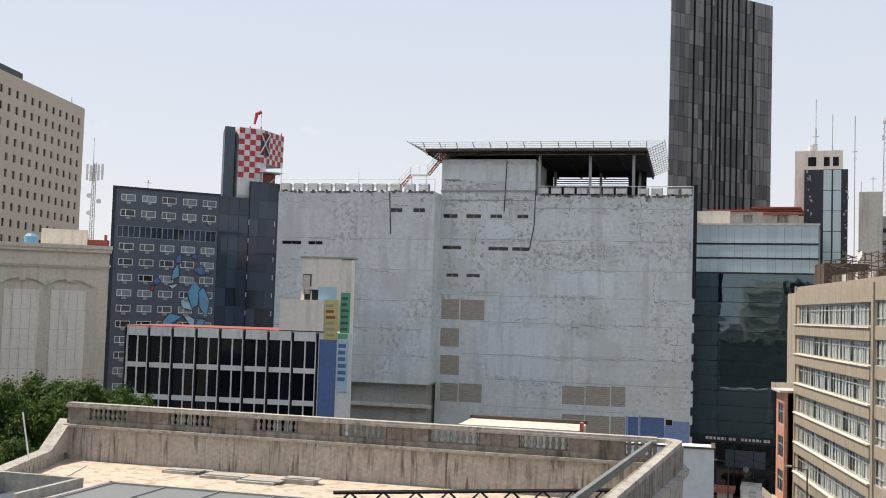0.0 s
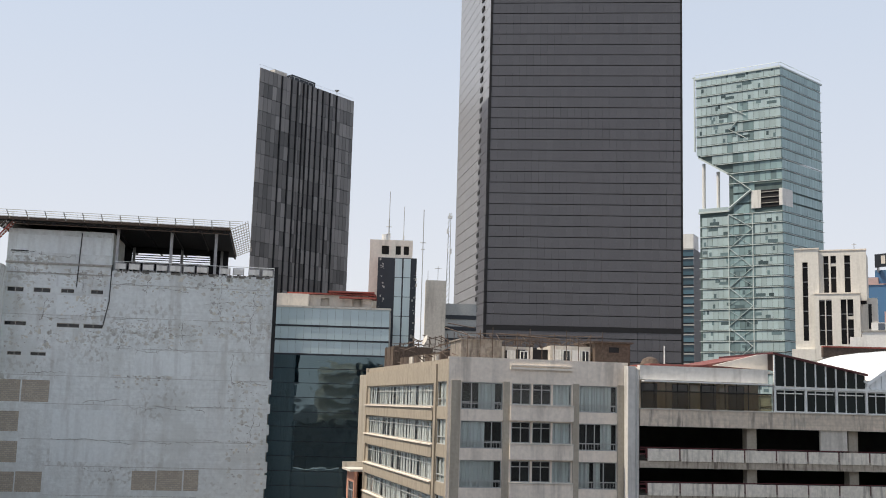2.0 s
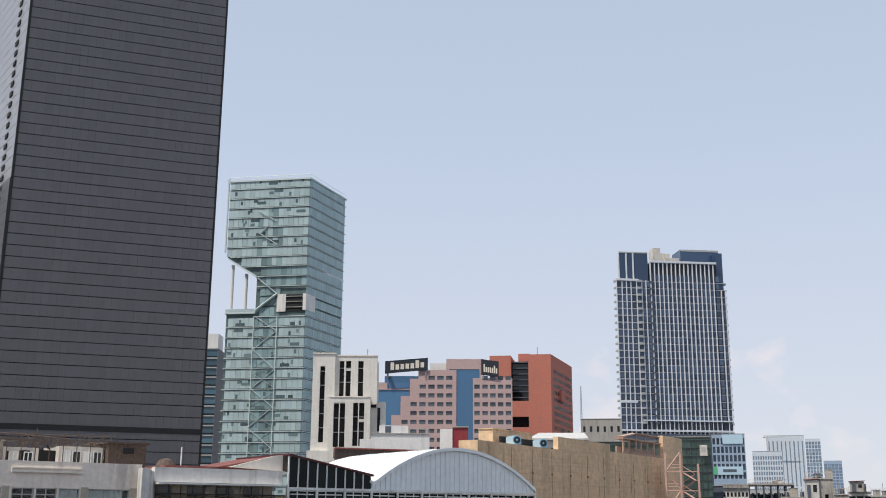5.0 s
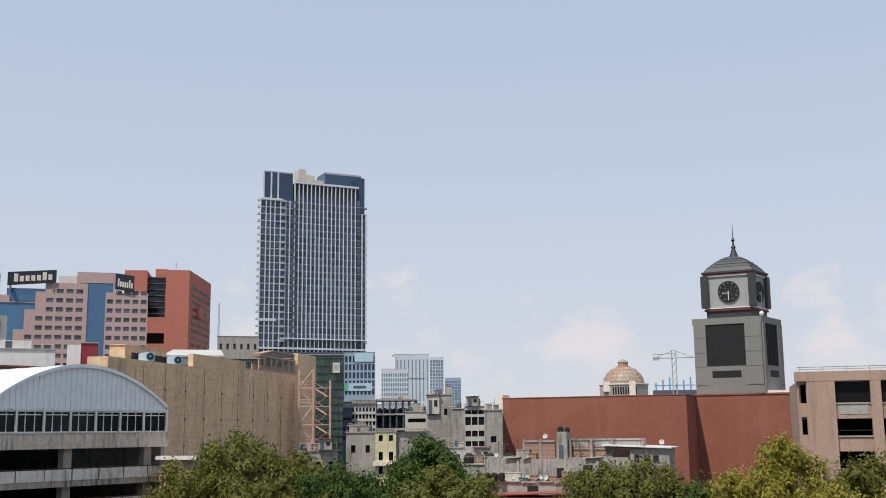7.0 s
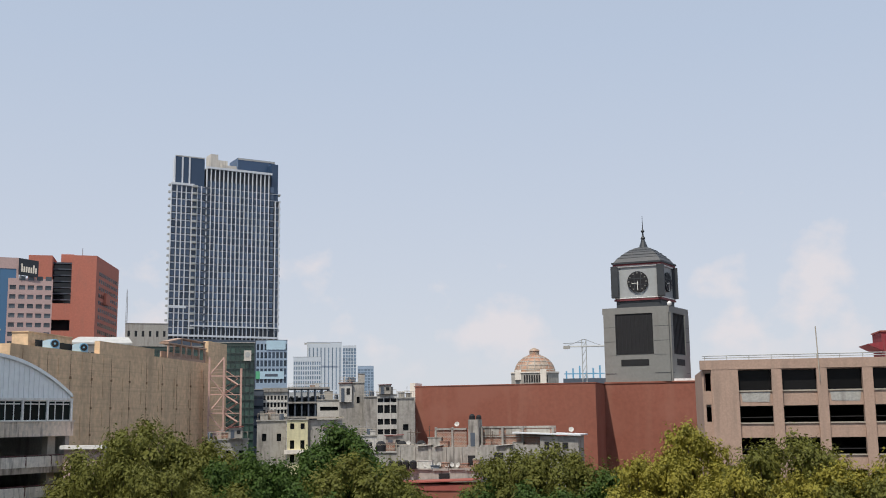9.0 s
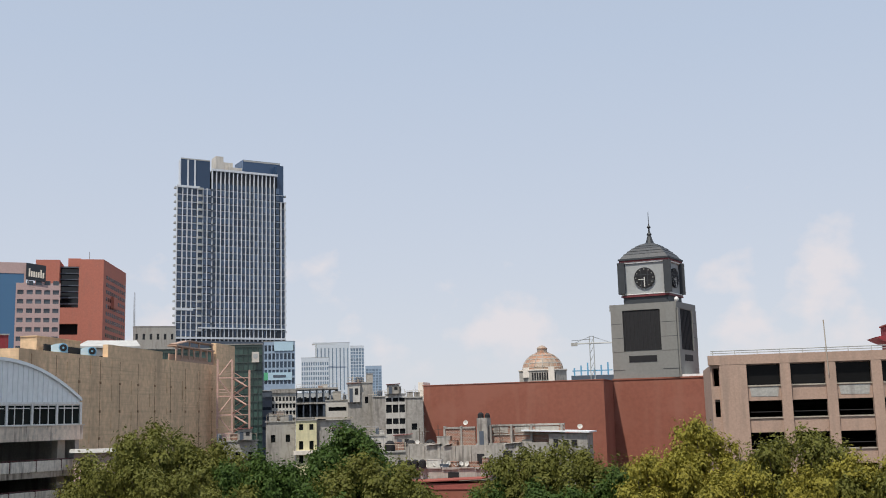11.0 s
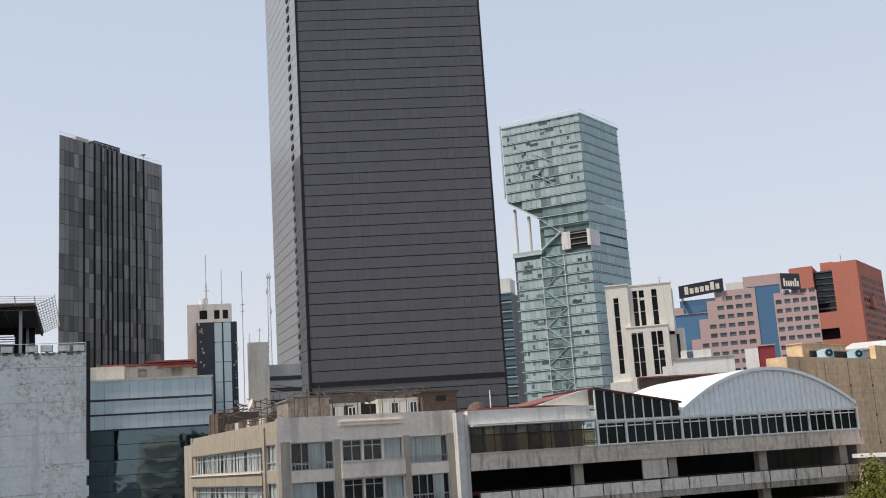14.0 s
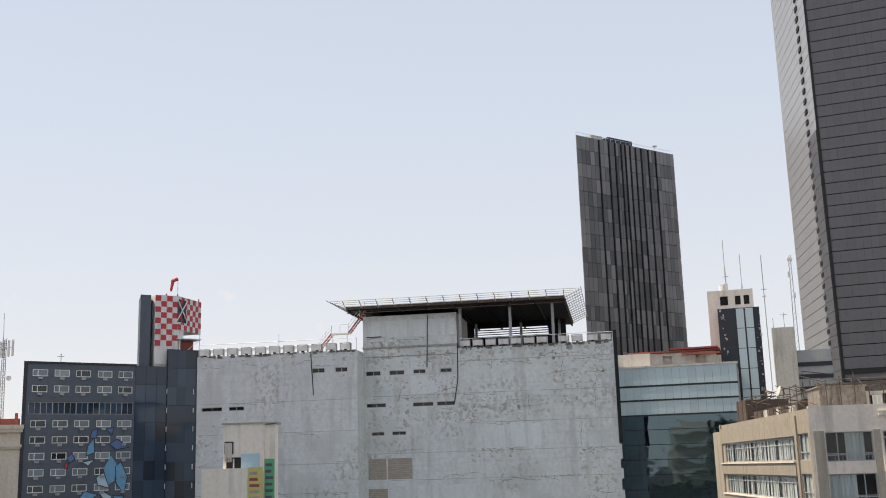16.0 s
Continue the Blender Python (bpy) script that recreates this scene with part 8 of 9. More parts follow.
part("tin_roof", Geo().slab([(18.0, 20.3), (25.3, 20.0), (25.3, 20.15), (18.0, 20.45)], -22, -17), M["white_metal"], h)
for q in ((21.4, 21.9, -21.65, -21.6, 18.6, 19.4), (22.4, 23.0, -21.65, -21.6, 18.7, 19.3), (23.3, 23.9, -21.65, -21.6, 18.7, 19.3)):
    part("shed_window", Geo().box(*q), M["dark"], h)
for q in ((13.1, 13.9, -22.05, -22, 16.7, 18.0), (16, 17, -22.05, -22, 16.6, 18.3), (10.4, 11.6, -24.05, -24, 15.0, 16.2)):
    part("dark_door", Geo().box(*q), M["dark"], h)
part("water_tanks", Geo().lathe([(0.34, 21.8), (0.34, 22.2), (0.15, 22.4)], 10, 13.3, -20.8).lathe([(0.3, 21.8), (0.3, 22.1), (0.15, 22.3)], 10, 14.0, -20.6), M["dark"], h)
part("red_roof", Geo().box(5.5, 15.2, -28, -24.1, 14.7, 15.3).slab([(5.5, 15.3), (15.2, 15.7), (15.2, 15.8), (5.5, 15.45)], -28.2, -24.2), M["roof_red"], h, "dark red sheet roof")
part("red_roof_wall", Geo().box(5.7, 15.0, -27.9, -24.2, 0, 14.7), M["brick_red"], h)
for i in range(9):
    part("wall_pillar", Geo().box(5.2 + i * 1.75, 5.45 + i * 1.75, -22.1, -22, 0, 18.9), M["house_pale"], h)
for i in range(6):
    part("roof_slab_edge", Geo().box(4.4 + i * 1.8, 6.1 + i * 1.8, -24.2, -23.9, 16.6 - 0.1 * (i % 2), 16.72), M["house_grey"], h)
for x0, x1, z in ((7.4, 9.0, 19.0), (9.4, 10.2, 18.95), (16.2, 18.0, 19.0)):
    part("tin_sheet", Geo().slab([(x0, z), (x1, z + 0.12), (x1, z + 0.18), (x0, z + 0.06)], -22.3, -20.5), M["aged_white"], h, "loose white tin sheet")
for x0, x1, z0, z1 in ((14.6, 16.2, 20.1, 20.8), (17.0, 18.6, 20.15, 20.8), (19.2, 21.8, 20.2, 20.75)):
    part("plaster_patch", Geo().box(x0, x1, -20.53, -20.5, z0, z1), M["house_pale"], h)
for q in ((5.2, 8.8, -21.9, -21.2, 18.9, 19.15), (14.4, 20.8, -21.9, -21.4, 18.9, 19.1)):
    part("rubble_ridge", Geo().box(*q), M["house_grey"], h)
rub = thing("roof_clutter", -0.27, 141.0, -18, "brick stubs, tin sheets and huts on grey roofs", "roof clutter")
hrng = random.Random(31)
for i in range(46):
    low = i % 3 == 0
    x, yy, z0 = (hrng.uniform(5.0, 14.2), hrng.uniform(-23.8, -22.6), 16.6) if low else (hrng.uniform(5.2, 20.0), hrng.uniform(-21.8, -15.5), 18.9)
    w, d_, hh = hrng.uniform(0.3, 1.7), hrng.uniform(0.2, 1.2), hrng.uniform(0.15, 1.1)
    if not low and (12.8 < x + w / 2 < 14.6):
        continue
    kind_ = hrng.random()
    if kind_ < 0.55:
        part("brick_stub" if kind_ < 0.25 else "small_hut", Geo().box(x, x + w, yy, yy + d_, z0, z0 + hh).box(x - 0.05, x + w + 0.05, yy - 0.05, yy + d_ + 0.05, z0 + hh, z0 + hh + 0.05), M["house_brick" if kind_ < 0.25 else hrng.choice(("house_pale", "aged_white", "slate", "house_grey"))], rub)
    elif kind_ < 0.75:
        part("tin_sheet", Geo().slab([(x, z0), (x + w, z0 + hh * 0.4), (x + w, z0 + hh * 0.4 + 0.04), (x, z0 + 0.04)], yy, yy + d_), M["aged_white" if i % 2 else "roof_red"], rub)
    else:
        part("post", Geo().rod((x, yy, z0), (x + hrng.uniform(-0.1, 0.1), yy, z0 + 1.2 + hh), 0.04, 5).rod((x - 0.4, yy, z0 + 1.0 + hh * 0.7), (x + 0.4, yy, z0 + 1.0 + hh * 0.7), 0.025, 4), M["rust_dark"], rub)
tank_at = pose(-0.27, 141.0, 0, 0, 0, -18)
for x in (5.3, 6.1, 6.9, 7.7):
    p_ = tank_at @ Vector((x, -24.4, 16.72))
    o = thing("water_tank", p_.x, p_.y, 0, "black plastic roof water tank", "water tank", "roof water tanks", z=16.72)
    part("tank", Geo().lathe([(0.36, 0), (0.38, 0.4), (0.36, 0.72), (0.2, 0.85), (0.08, 0.88)], 12), M["dark"], o)
dish = thing("satellite_dish", 0, 0, 0, "white satellite dish on a roof", "satellite dish", "dishes on the roofs")
part("bowl", Geo().lathe([(0.03, 0), (0.25, 0.05), (0.42, 0.16), (0.42, 0.18), (0.2, 0.08), (0.02, 0.04)], 14), M["aged_white"], dish).rotation_euler = (1.15, 0.25, 0)
part("arm", Geo().rod((0, 0, -0.45), (0, 0, 0.05), 0.03, 5).rod((0, 0, 0), (0.1, -0.4, 0.2), 0.015, 4), M["steel"], dish)
rwf = pose(-0.27, 141.0, 0, 0, 0, -18)
spots = [(7.7, -23, 17.0), (8.6, -23.2, 17.05), (9.5, -23, 17.0), (10.3, -23.3, 17.05), (11.0, -23, 17.0), (11.6, -23.2, 17.05), (12.3, -23, 17.0), (11.6, -20.8, 21.3), (24.0, -20, 20.6), (19.8, -20, 19.4), (6.2, -21.5, 19.35)]
dish.matrix_world = rwf @ pose(*spots[0]) @ Matrix.Scale(0.8, 4)
for s_ in spots[1:]:
    copy_thing(dish, rwf @ pose(*s_, 0, 0, random.uniform(-40, 40)) @ Matrix.Scale(random.uniform(0.65, 0.9), 4))

hy = block("yellow_house", 6.88, 130, 2.45, 22.0, 6, "cream_yellow", "pale yellow house front with small windows", "house", [(20.9, 21.6), (18.6, 19.6), (17.0, 17.9)], 2, win=0.4)
part("grey_flank", Geo().box(2.45, 6.6, 0.4, 7, 0, 22.0), M["house_grey"], hy, "bare grey concrete flank")
part("balcony", Geo().box(-0.3, 2.6, -0.5, 0, 18.0, 18.5), M["cream"], hy)
part("roof_shelter", Geo().box(2.4, 6.8, 0, 6, 22.15, 22.35), M["apt_column"], hy)
block("grey_house", 8.44, 132, 3.5, 21.9, 6, "house_grey", "narrow grey concrete house", "house", [(19.5, 20.4)], 2, win=0.3)
block("grey_house", 10.9, 128, 4.5, 19.8, 6, "house_pale", "low pale grey house with roof tanks", "house", [(17.5, 18.6)], 3, win=0.4)
sk = block("office_block", 8.16, 232, 5.2, 28.7, 12, "aged_white", "concrete office with white patterned sunscreen", "office building", [(26.3 - 1.5 * k, 27.2 - 1.5 * k) for k in range(7)], 7, win=0.6)
part("sun_screen", Geo().box(-0.1, 5.3, -0.3, -0.1, 28.0, 28.6), M["house_grey"], sk)
scm = Geo().slab([(0, 0), (0.37, 0.42), (0.74, 0), (0.62, 0), (0.37, 0.28), (0.12, 0)][::-1], -0.16, -0.05).mesh("screen_panel", M["white"])
for k in range(7):
    for i in range(7):
        part("screen_panel", scm, None, sk, at=(i * 0.743, 0, 25.72 - 1.5 * k))
fr = thing("concrete_frame", -232 * math.sin(radians(6.87)), 232 * math.cos(radians(6.87)), 6.87, "unfinished dark concrete frame of an empty building", "building")
for k in range(7):
    part("slab", Geo().box(0, 9.0, 0, 10, 10 + 3.1 * k, 10.35 + 3.1 * k), M["house_grey"], fr)
for i in range(7):
    for yy in (0.2, 5, 9.6):
        part("column", Geo().box(i * 1.45, i * 1.45 + 0.28, yy, yy + 0.3, 0, 28.6), M["slate"], fr)
part("back_screen", Geo().box(0, 9, 9.95, 10.2, 0, 27), M["slate"], fr)
block("white_house", 5.32, 170, 3.75, 25.0, 8, "aged_white", "white two-storey roof house with a dark strip window", "house", [(23.4, 24.0)], 1, win=0.75)
block("grey_block", 4.15, 165, 3.85, 27.5, 8, "house_grey", "tall bare grey concrete block", "building", [(24.4, 25.4)], 2, win=0.25)
block("grey_block", 2.82, 160, 1.9, 25.2, 8, "house_grey", "narrow grey concrete block with stained wall", "building")
block("banded_house", 2.14, 190, 3.5, 26.2, 9, "aged_white", "white house with dark ribbon windows", "house", [(24.9, 25.6), (23.0, 24.4), (21.0, 22.0), (19.3, 20.2)], 3, win=0.85)
block("grey_block", 1.10, 138, 2.3, 24.55, 6, "house_grey", "bare concrete stair block with rusty rails", "building", [(20.5, 21.3)], 1, win=0.3)
block("white_house", 3.6, 128, 3.2, 20.0, 6, "aged_white", "small white roof hut among tanks", "house", [(18.6, 19.3)], 2, win=0.35)
block("grey_house", 3.0, 122, 8.0, 18.2, 6, "house_pale", "long low grey house with cluttered roof", "house", [(15.8, 16.8)], 4, win=0.3)
for x, y, z in ((-6.2, 123.5, 18.2), (-4.2, 123.8, 18.2), (-1.8, 123.8, 18.2), (-9.0, 130.5, 20.0), (0.4, 124, 18.2)):
    o = thing("water_tank", x, y, 0, "black plastic roof water tank", "water tank", "roof water tanks", z=z)
    part("tank", Geo().lathe([(0.55, 0), (0.58, 0.5), (0.55, 1.0), (0.3, 1.25), (0.12, 1.3)], 14), M["dark"], o)



for name, yaw, d, w, z0, z1, m_, label in (("roof_room", 4.15, 164.6, 1.9, 24.6, 27.4, "aged_white", "white plastered upper room on a grey block"), ("roof_room", 2.05, 189.4, 2.2, 26.3, 27.9, "house_pale", "pale hut on a banded house"), ("roof_room", 9.9, 127.0, 1.6, 20.0, 21.2, "house_pale", "small pale hut on a low roof"), ("roof_room", 5.0, 126, 1.5, 20.0, 21.0, "aged_white", "white roof hut beside a yellow house"), ("roof_room", 1.7, 126, 2.0, 18.3, 20.0, "house_pale", "pale hut with a tin roof")):
    h = thing(name, -d * math.sin(radians(yaw)), d * math.cos(radians(yaw)), yaw, label, "hut", z=z0)
    part("wall", Geo().box(0, w, 0, 2.0, 0, z1 - z0), M[m_], h)
    part("roof_sheet", Geo().slab([(-0.15, z1 - z0), (w + 0.15, z1 - z0 + 0.1), (w + 0.15, z1 - z0 + 0.18), (-0.15, z1 - z0 + 0.08)], -0.2, 2.1), M["rust_roof"], h)
    part("door", Geo().box(w * 0.15, w * 0.42, -0.03, 0, 0, (z1 - z0) * 0.75), M["slate"], h)
    part("window", Geo().box(w * 0.58, w * 0.85, -0.03, 0, (z1 - z0) * 0.4, (z1 - z0) * 0.75), M["dark"], h)


def roof_clutter(yaw, d, w, top, n, seed):
    """Odds and ends on a flat roof: small huts, pipes, aerials, a rail, a line of rubble."""
    rng = random.Random(seed)
    o = thing("roof_clutter", -d * math.sin(radians(yaw)), d * math.cos(radians(yaw)), yaw, "pipes, small huts and aerials on a flat roof", "roof clutter", z=top)
    for i in range(n):
        x, y, k = rng.uniform(0.1, w - 0.5), rng.uniform(0.6, 3.5), rng.random()
        if k < 0.3:
            a, hh = rng.uniform(0.4, 1.3), rng.uniform(0.4, 1.3)
            part("hut", Geo().box(x, x + a, y, y + 1, 0, hh).box(x - 0.06, x + a + 0.06, y - 0.06, y + 1.06, hh, hh + 0.06), M[rng.choice(("house_grey", "house_pale", "house_brick", "aged_white"))], o)
        elif k < 0.55:
            part("aerial", Geo().rod((x, y, 0), (x, y, rng.uniform(1, 2.2)), 0.025, 4).rod((x - 0.35, y, 0.95), (x + 0.35, y, 0.95), 0.02, 4), M["steel"], o)
        elif k < 0.8:
            part("pipe", Geo().rod((x, y, 0), (x, y, rng.uniform(0.4, 1.0)), 0.06, 6).rod((x - 0.8, y, 0.3), (x + 0.8, y, 0.3), 0.04, 5), M["apt_column"], o)
        else:
            part("drum", Geo().lathe([(0.28, 0), (0.3, 0.35), (0.27, 0.7), (0.1, 0.8)], 10, x, y), M["slate"], o)
    g = Geo().rod((0.1, 0.15, 0.75), (w - 0.1, 0.15, 0.75), 0.025, 4)
    for i in range(6):
        g.rod((0.1 + (w - 0.2) * i / 5, 0.15, 0), (0.1 + (w - 0.2) * i / 5, 0.15, 0.75), 0.025, 4)
    part("rail", g, M["apt_column"], o)


for i, (yaw, d, w, top, n) in enumerate(((8.44, 132, 3.5, 22.05, 7), (10.9, 128, 4.5, 19.95, 9), (5.32, 170, 3.75, 25.15, 5), (4.15, 165, 3.85, 27.65, 5), (2.82, 160, 1.9, 25.35, 4), (2.14, 190, 3.5, 26.35, 8), (1.10, 138, 2.3, 24.7, 4), (3.6, 128, 3.2, 20.15, 6), (3.0, 122, 8.0, 18.35, 12), (6.87, 232, 9.0, 28.95, 6))):
    roof_clutter(yaw, d, w, top, n, 60 + i)

# ---- the skyline behind ----
M["deep_green"] = paint("deep_green", (0.05, 0.075, 0.065), 0.5, 0.15, 2, 0.2)
M["green_dark_pane"] = pane_mat("green_dark_pane", (0.045, 0.085, 0.07), 0.15, 0.25)
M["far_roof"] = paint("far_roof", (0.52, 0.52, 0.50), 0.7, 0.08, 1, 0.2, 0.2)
# Distance haze is put into these far wall and glass colours.
M["far_hazy_white"] = paint("far_hazy_white", (0.56, 0.61, 0.66), 0.7, 0.04, 0.5, 0.1)
M["far_hazy_pane"] = pane_mat("far_hazy_pane", (0.17, 0.235, 0.31), 0.2, 0.2)
block("green_glass_block", 11.4, 210, 10.2, 36.9, 12, "deep_green", "dark green glass office with a square emblem", "office building", [(8 + 1.5 * k, 9.35 + 1.5 * k) for k in range(19)], 11, "green_dark_pane", win=0.92)
block("slate_annex", 10.0, 226, 7.4, 28.3, 8, "slate", "plain dark slate-grey office annex", "office building", [(26.4 - 2.0 * k, 27.0 - 2.0 * k) for k in range(4)], 3, "pane_blue", win=0.9)
o = thing("wall_emblem", -209.5 * math.sin(radians(9.15)), 209.5 * math.cos(radians(9.15)), 9, "pale square emblem board on a glass wall", "sign")
part("board", Geo().box(-0.1, 1.3, -0.1, 0.1, 33.4, 35.4), M["pale_concrete"], o)
part("emblem_ring", Geo().rod((0.6, -0.14, 34.6), (0.6, -0.1, 34.6), 0.5, 14), M["frame_grey"], o)
block("green_glass_block", 14.9, 206, 13.4, 35.9, 10, "deep_green", "low green glass office behind the ochre wall", "office building", [(24 + 1.9 * k, 25.7 + 1.9 * k) for k in range(6)], 12, "green_dark_pane", win=0.92)
block("white_roofed_hall", 17.9, 200, 10.2, 35.6, 12, "pale_concrete", "hall with a white sloping metal roof", "hall", [(33.4, 34.4)], 9, win=0.7)
o = thing("hall_roof", -200 * math.sin(radians(17.9)), 200 * math.cos(radians(17.9)), 17.9, "white sheet metal roof on a hall", "roof")
part("sheet", Geo().prism([(-0.4, -0.6), (10.6, -0.6), (10.2, 6), (1.5, 6)], 35.78, [36.1, 36.1, 37.6, 37.6]), M["far_roof"], o)
block("grey_low_block", 15.24, 380, 14.2, 55.5, 14, "concrete", "grey office block with sparse windows", "building", [(51, 53)], 6, win=0.35)
o = thing("lattice_mast", -384 * math.sin(radians(15.2)), 384 * math.cos(radians(15.2)), 0, "thin steel lattice radio mast", "mast", z=55.2)
g = Geo()
for dx, dy in ((-0.35, 0), (0.35, 0), (0, 0.5)):
    g.rod((dx, dy, 0), (dx * 0.3, dy, 12.5), 0.06, 4)
for k in range(12):
    g.rod((-0.3, 0, k), (0.3, 0, k + 1), 0.04, 3)
part("lattice", g, M["steel"], o)
# Blue frames, greyed with painted-in haze of the distance.
M["podium_blue"] = paint("podium_blue", (0.30, 0.39, 0.50), 0.6, 0.08, 1, 0.2)
o = block("podium_block", 8.55, 425, 12.2, 53.2, 20, "podium_blue", "pale blue framed office block with blue sign panels", "office building", [(36.5 + 3.2 * k, 38.9 + 3.2 * k) for k in range(5)], 8, "pane_blue", win=0.66)
part("sign_panel", Geo().box(0.0, 11.0, -0.3, 0, 38.0, 41.0), M["sky_sign"], o)
part("sign_panel", Geo().box(4.0, 11.5, -0.3, 0, 49.5, 53.0), M["sky_sign"], o)
part("lettering_bar", Geo().box(3.6, 8.6, -0.36, -0.3, 39.0, 40.0), M["slate"], o)
part("green_panel", Geo().box(0.0, 1.6, -0.36, -0.3, 38.0, 41.0), M["green_sign"], o)
block("far_office", 6.58, 800, 20.3, 68.2, 20, "far_hazy_white", "far white office block with gridded windows", "office building", [(30 + 3.6 * k, 32.4 + 3.6 * k) for k in range(10)], 12, "far_hazy_pane", win=0.6)
block("far_tower", 5.83, 1100, 34.9, 100.5, 25, "far_hazy_white", "far white tower with dark vertical strips", "office tower", [(20, 50), (52, 95)], 9, "far_hazy_pane", win=0.3)
block("far_glass_tower", 3.98, 1300, 16.7, 110.3, 20, "far_hazy_white", "far pale blue glass tower", "office tower", [(20 + 4 * k, 23.4 + 4 * k) for k in range(22)], 5, "far_hazy_pane", win=0.8)
block("far_glass_tower", 3.18, 1500, 22.6, 95.5, 20, "podium_blue", "far blue-grey glass tower", "office tower", [(20 + 4 * k, 23.0 + 4 * k) for k in range(18)], 5, "far_hazy_pane", win=0.8)
block("far_block", 9.0, 600, 46, 37, 20, "frame_grey", "far grey city block", "building", [(17 + 3.2 * k, 19 + 3.2 * k) for k in range(6)], 16, win=0.55)
# domed monument
o = thing("domed_monument", 715 * math.sin(radians(6.3)), 715 * math.cos(radians(6.3)), -6.3, "copper-domed stone monument with arcaded drum", "monument")
part("drum", Geo().prism([(-15.5, -8), (-8, -15.5), (8, -15.5), (15.5, -8), (15.5, 8), (8, 15.5), (-8, 15.5), (-15.5, 8)], 0, 50.4), M["house_pale"], o)
for i in range(10):
    x = -7.2 + i * 1.6
    part("drum_window", Geo().box(x, x + 1.0, -15.6, -15.4, 44.2, 49.0), M["dark"], o)
part("drum_ledge", Geo().prism([(-16, -8.3), (-8.3, -16), (8.3, -16), (16, -8.3), (16, 8.3), (8.3, 16), (-8.3, 16), (-16, 8.3)], 50.4, 51.2), M["cream"], o)
M["copper"] = paint("copper", (0.42, 0.22, 0.14), 0.6, 0.25, 0.6, 0.15, 0.4, second=(0.36, 0.34, 0.28), patch=0.09, metal=0.1, dirt=(0.33, 0.31, 0.25))
part("dome", Geo().lathe([(13.4, 51.2), (13.2, 53.4), (12.2, 56.0), (10.4, 58.6), (7.6, 61.0), (4.4, 62.4)], 24), M["copper"], o, "weathered copper dome")
for i in range(4):
    r_, z = ((13.35, 52.6), (12.5, 55.4), (10.9, 58.0), (8.4, 60.4))[i]
    part("dome_band", Geo().lathe([(r_ + 0.15, z), (r_ - 0.2, z + 0.45)], 24), M["house_pale"], o)
for i in range(16):
    t_ = i * math.tau / 16
    ring = ((13.45, 51.2), (13.25, 53.4), (12.25, 56.0), (10.45, 58.6), (7.65, 61.0), (4.45, 62.4))
    g = Geo()
    for (r0, z0), (r1, z1) in zip(ring, ring[1:]):
        g.rod((r0 * math.cos(t_), r0 * math.sin(t_), z0), (r1 * math.cos(t_), r1 * math.sin(t_), z1), 0.22, 4)
    part("dome_rib", g, M["house_pale"], o)
part("lantern", Geo().lathe([(4.5, 62.2), (4.5, 62.8), (3.3, 63.0), (3.3, 65.2), (3.7, 65.4), (2.6, 66.6), (0.6, 67.6)], 16), M["copper"], o)
part("drum_buttress", Geo().box(-13.0, -9.0, -14.5, -11, 46, 52.5), M["cream"], o)
part("drum_buttress", Geo().box(3.5, 7.5, -17.0, -15.5, 42, 52.5), M["cream"], o)


def crane(yaw, d, mast_top, base, jib_l, jib_r, jz):
    c = thing("tower_crane", -d * math.sin(radians(yaw)), d * math.cos(radians(yaw)), yaw, "white steel tower crane over a building site", "crane", "tower cranes")
    g = Geo()
    for dx in (-0.8, 0.8):
        g.rod((dx, 0, base), (dx, 0, mast_top), 0.2, 4)
    for k in range(int((mast_top - base) / 3)):
        g.rod((-0.8, 0, base + 3 * k), (0.8, 0, base + 3 * k + 3), 0.12, 3)
    part("mast", g, M["frame_grey"], c)
    part("jib", Geo().rod((-jib_l, 0, jz), (jib_r, 0, jz), 0.3, 4).rod((-jib_l * 0.9, 0, jz), (0, 0, mast_top), 0.1, 3).rod((jib_r * 0.9, 0, jz), (0, 0, mast_top), 0.1, 3).rod((-jib_l, 0, jz + 1.2), (0, 0, jz + 1.6), 0.12, 3), M["frame_grey"], c)
    part("counterweight", Geo().box(-jib_l, -jib_l + 2.5, -0.6, 0.6, jz - 0.9, jz + 0.3), M["concrete"], c)


crane(-8.95, 420, 51.8, 0, 8.0, 8.2, 49.0)
crane(5.8, 1090, 100, 0, 4, 22, 98.5)
o = thing("building_site", 420 * math.sin(radians(7.8)), 420 * math.cos(radians(7.8)), -8, "blue-grey frame of a building under construction", "building site")
part("slab", Geo().box(0, 17, 0, 10, 0, 36.6), M["slate"], o)
for i in range(6):
    part("column", Geo().box(1 + i * 2.6, 1.6 + i * 2.6, 0, 0.6, 36.6, 39.5 + (i % 3)), M["cyan"], o)
part("beam", Geo().box(0.5, 16, 0.1, 0.5, 38.2, 38.6), M["cyan"], o)

# ---- towers and antennas beside the great dark tower ----
o = thing("beige_block", -111.61, 72.34, 50, "plain beige block with roof aerials", "building")
part("wall", Geo().box(19.3, 22.35, 25, 30, 0, 40.3), M["pale_concrete"], o)
part("aerial", Geo().rod((21.1, 26, 40.3), (21.1, 26, 42.5), 0.04, 4).rod((20.6, 26, 42.2), (21.6, 26, 42.2), 0.04, 4).rod((19.6, 26, 40.3), (19.6, 26, 41.8), 0.04, 4), M["steel"], o)
o = thing("louvred_block", -111.61, 72.34, 50, "grey block with dark horizontal louvres", "building")
part("wall", Geo().box(22.4, 27, 26, 32, 0, 37.0), M["frame_grey"], o)
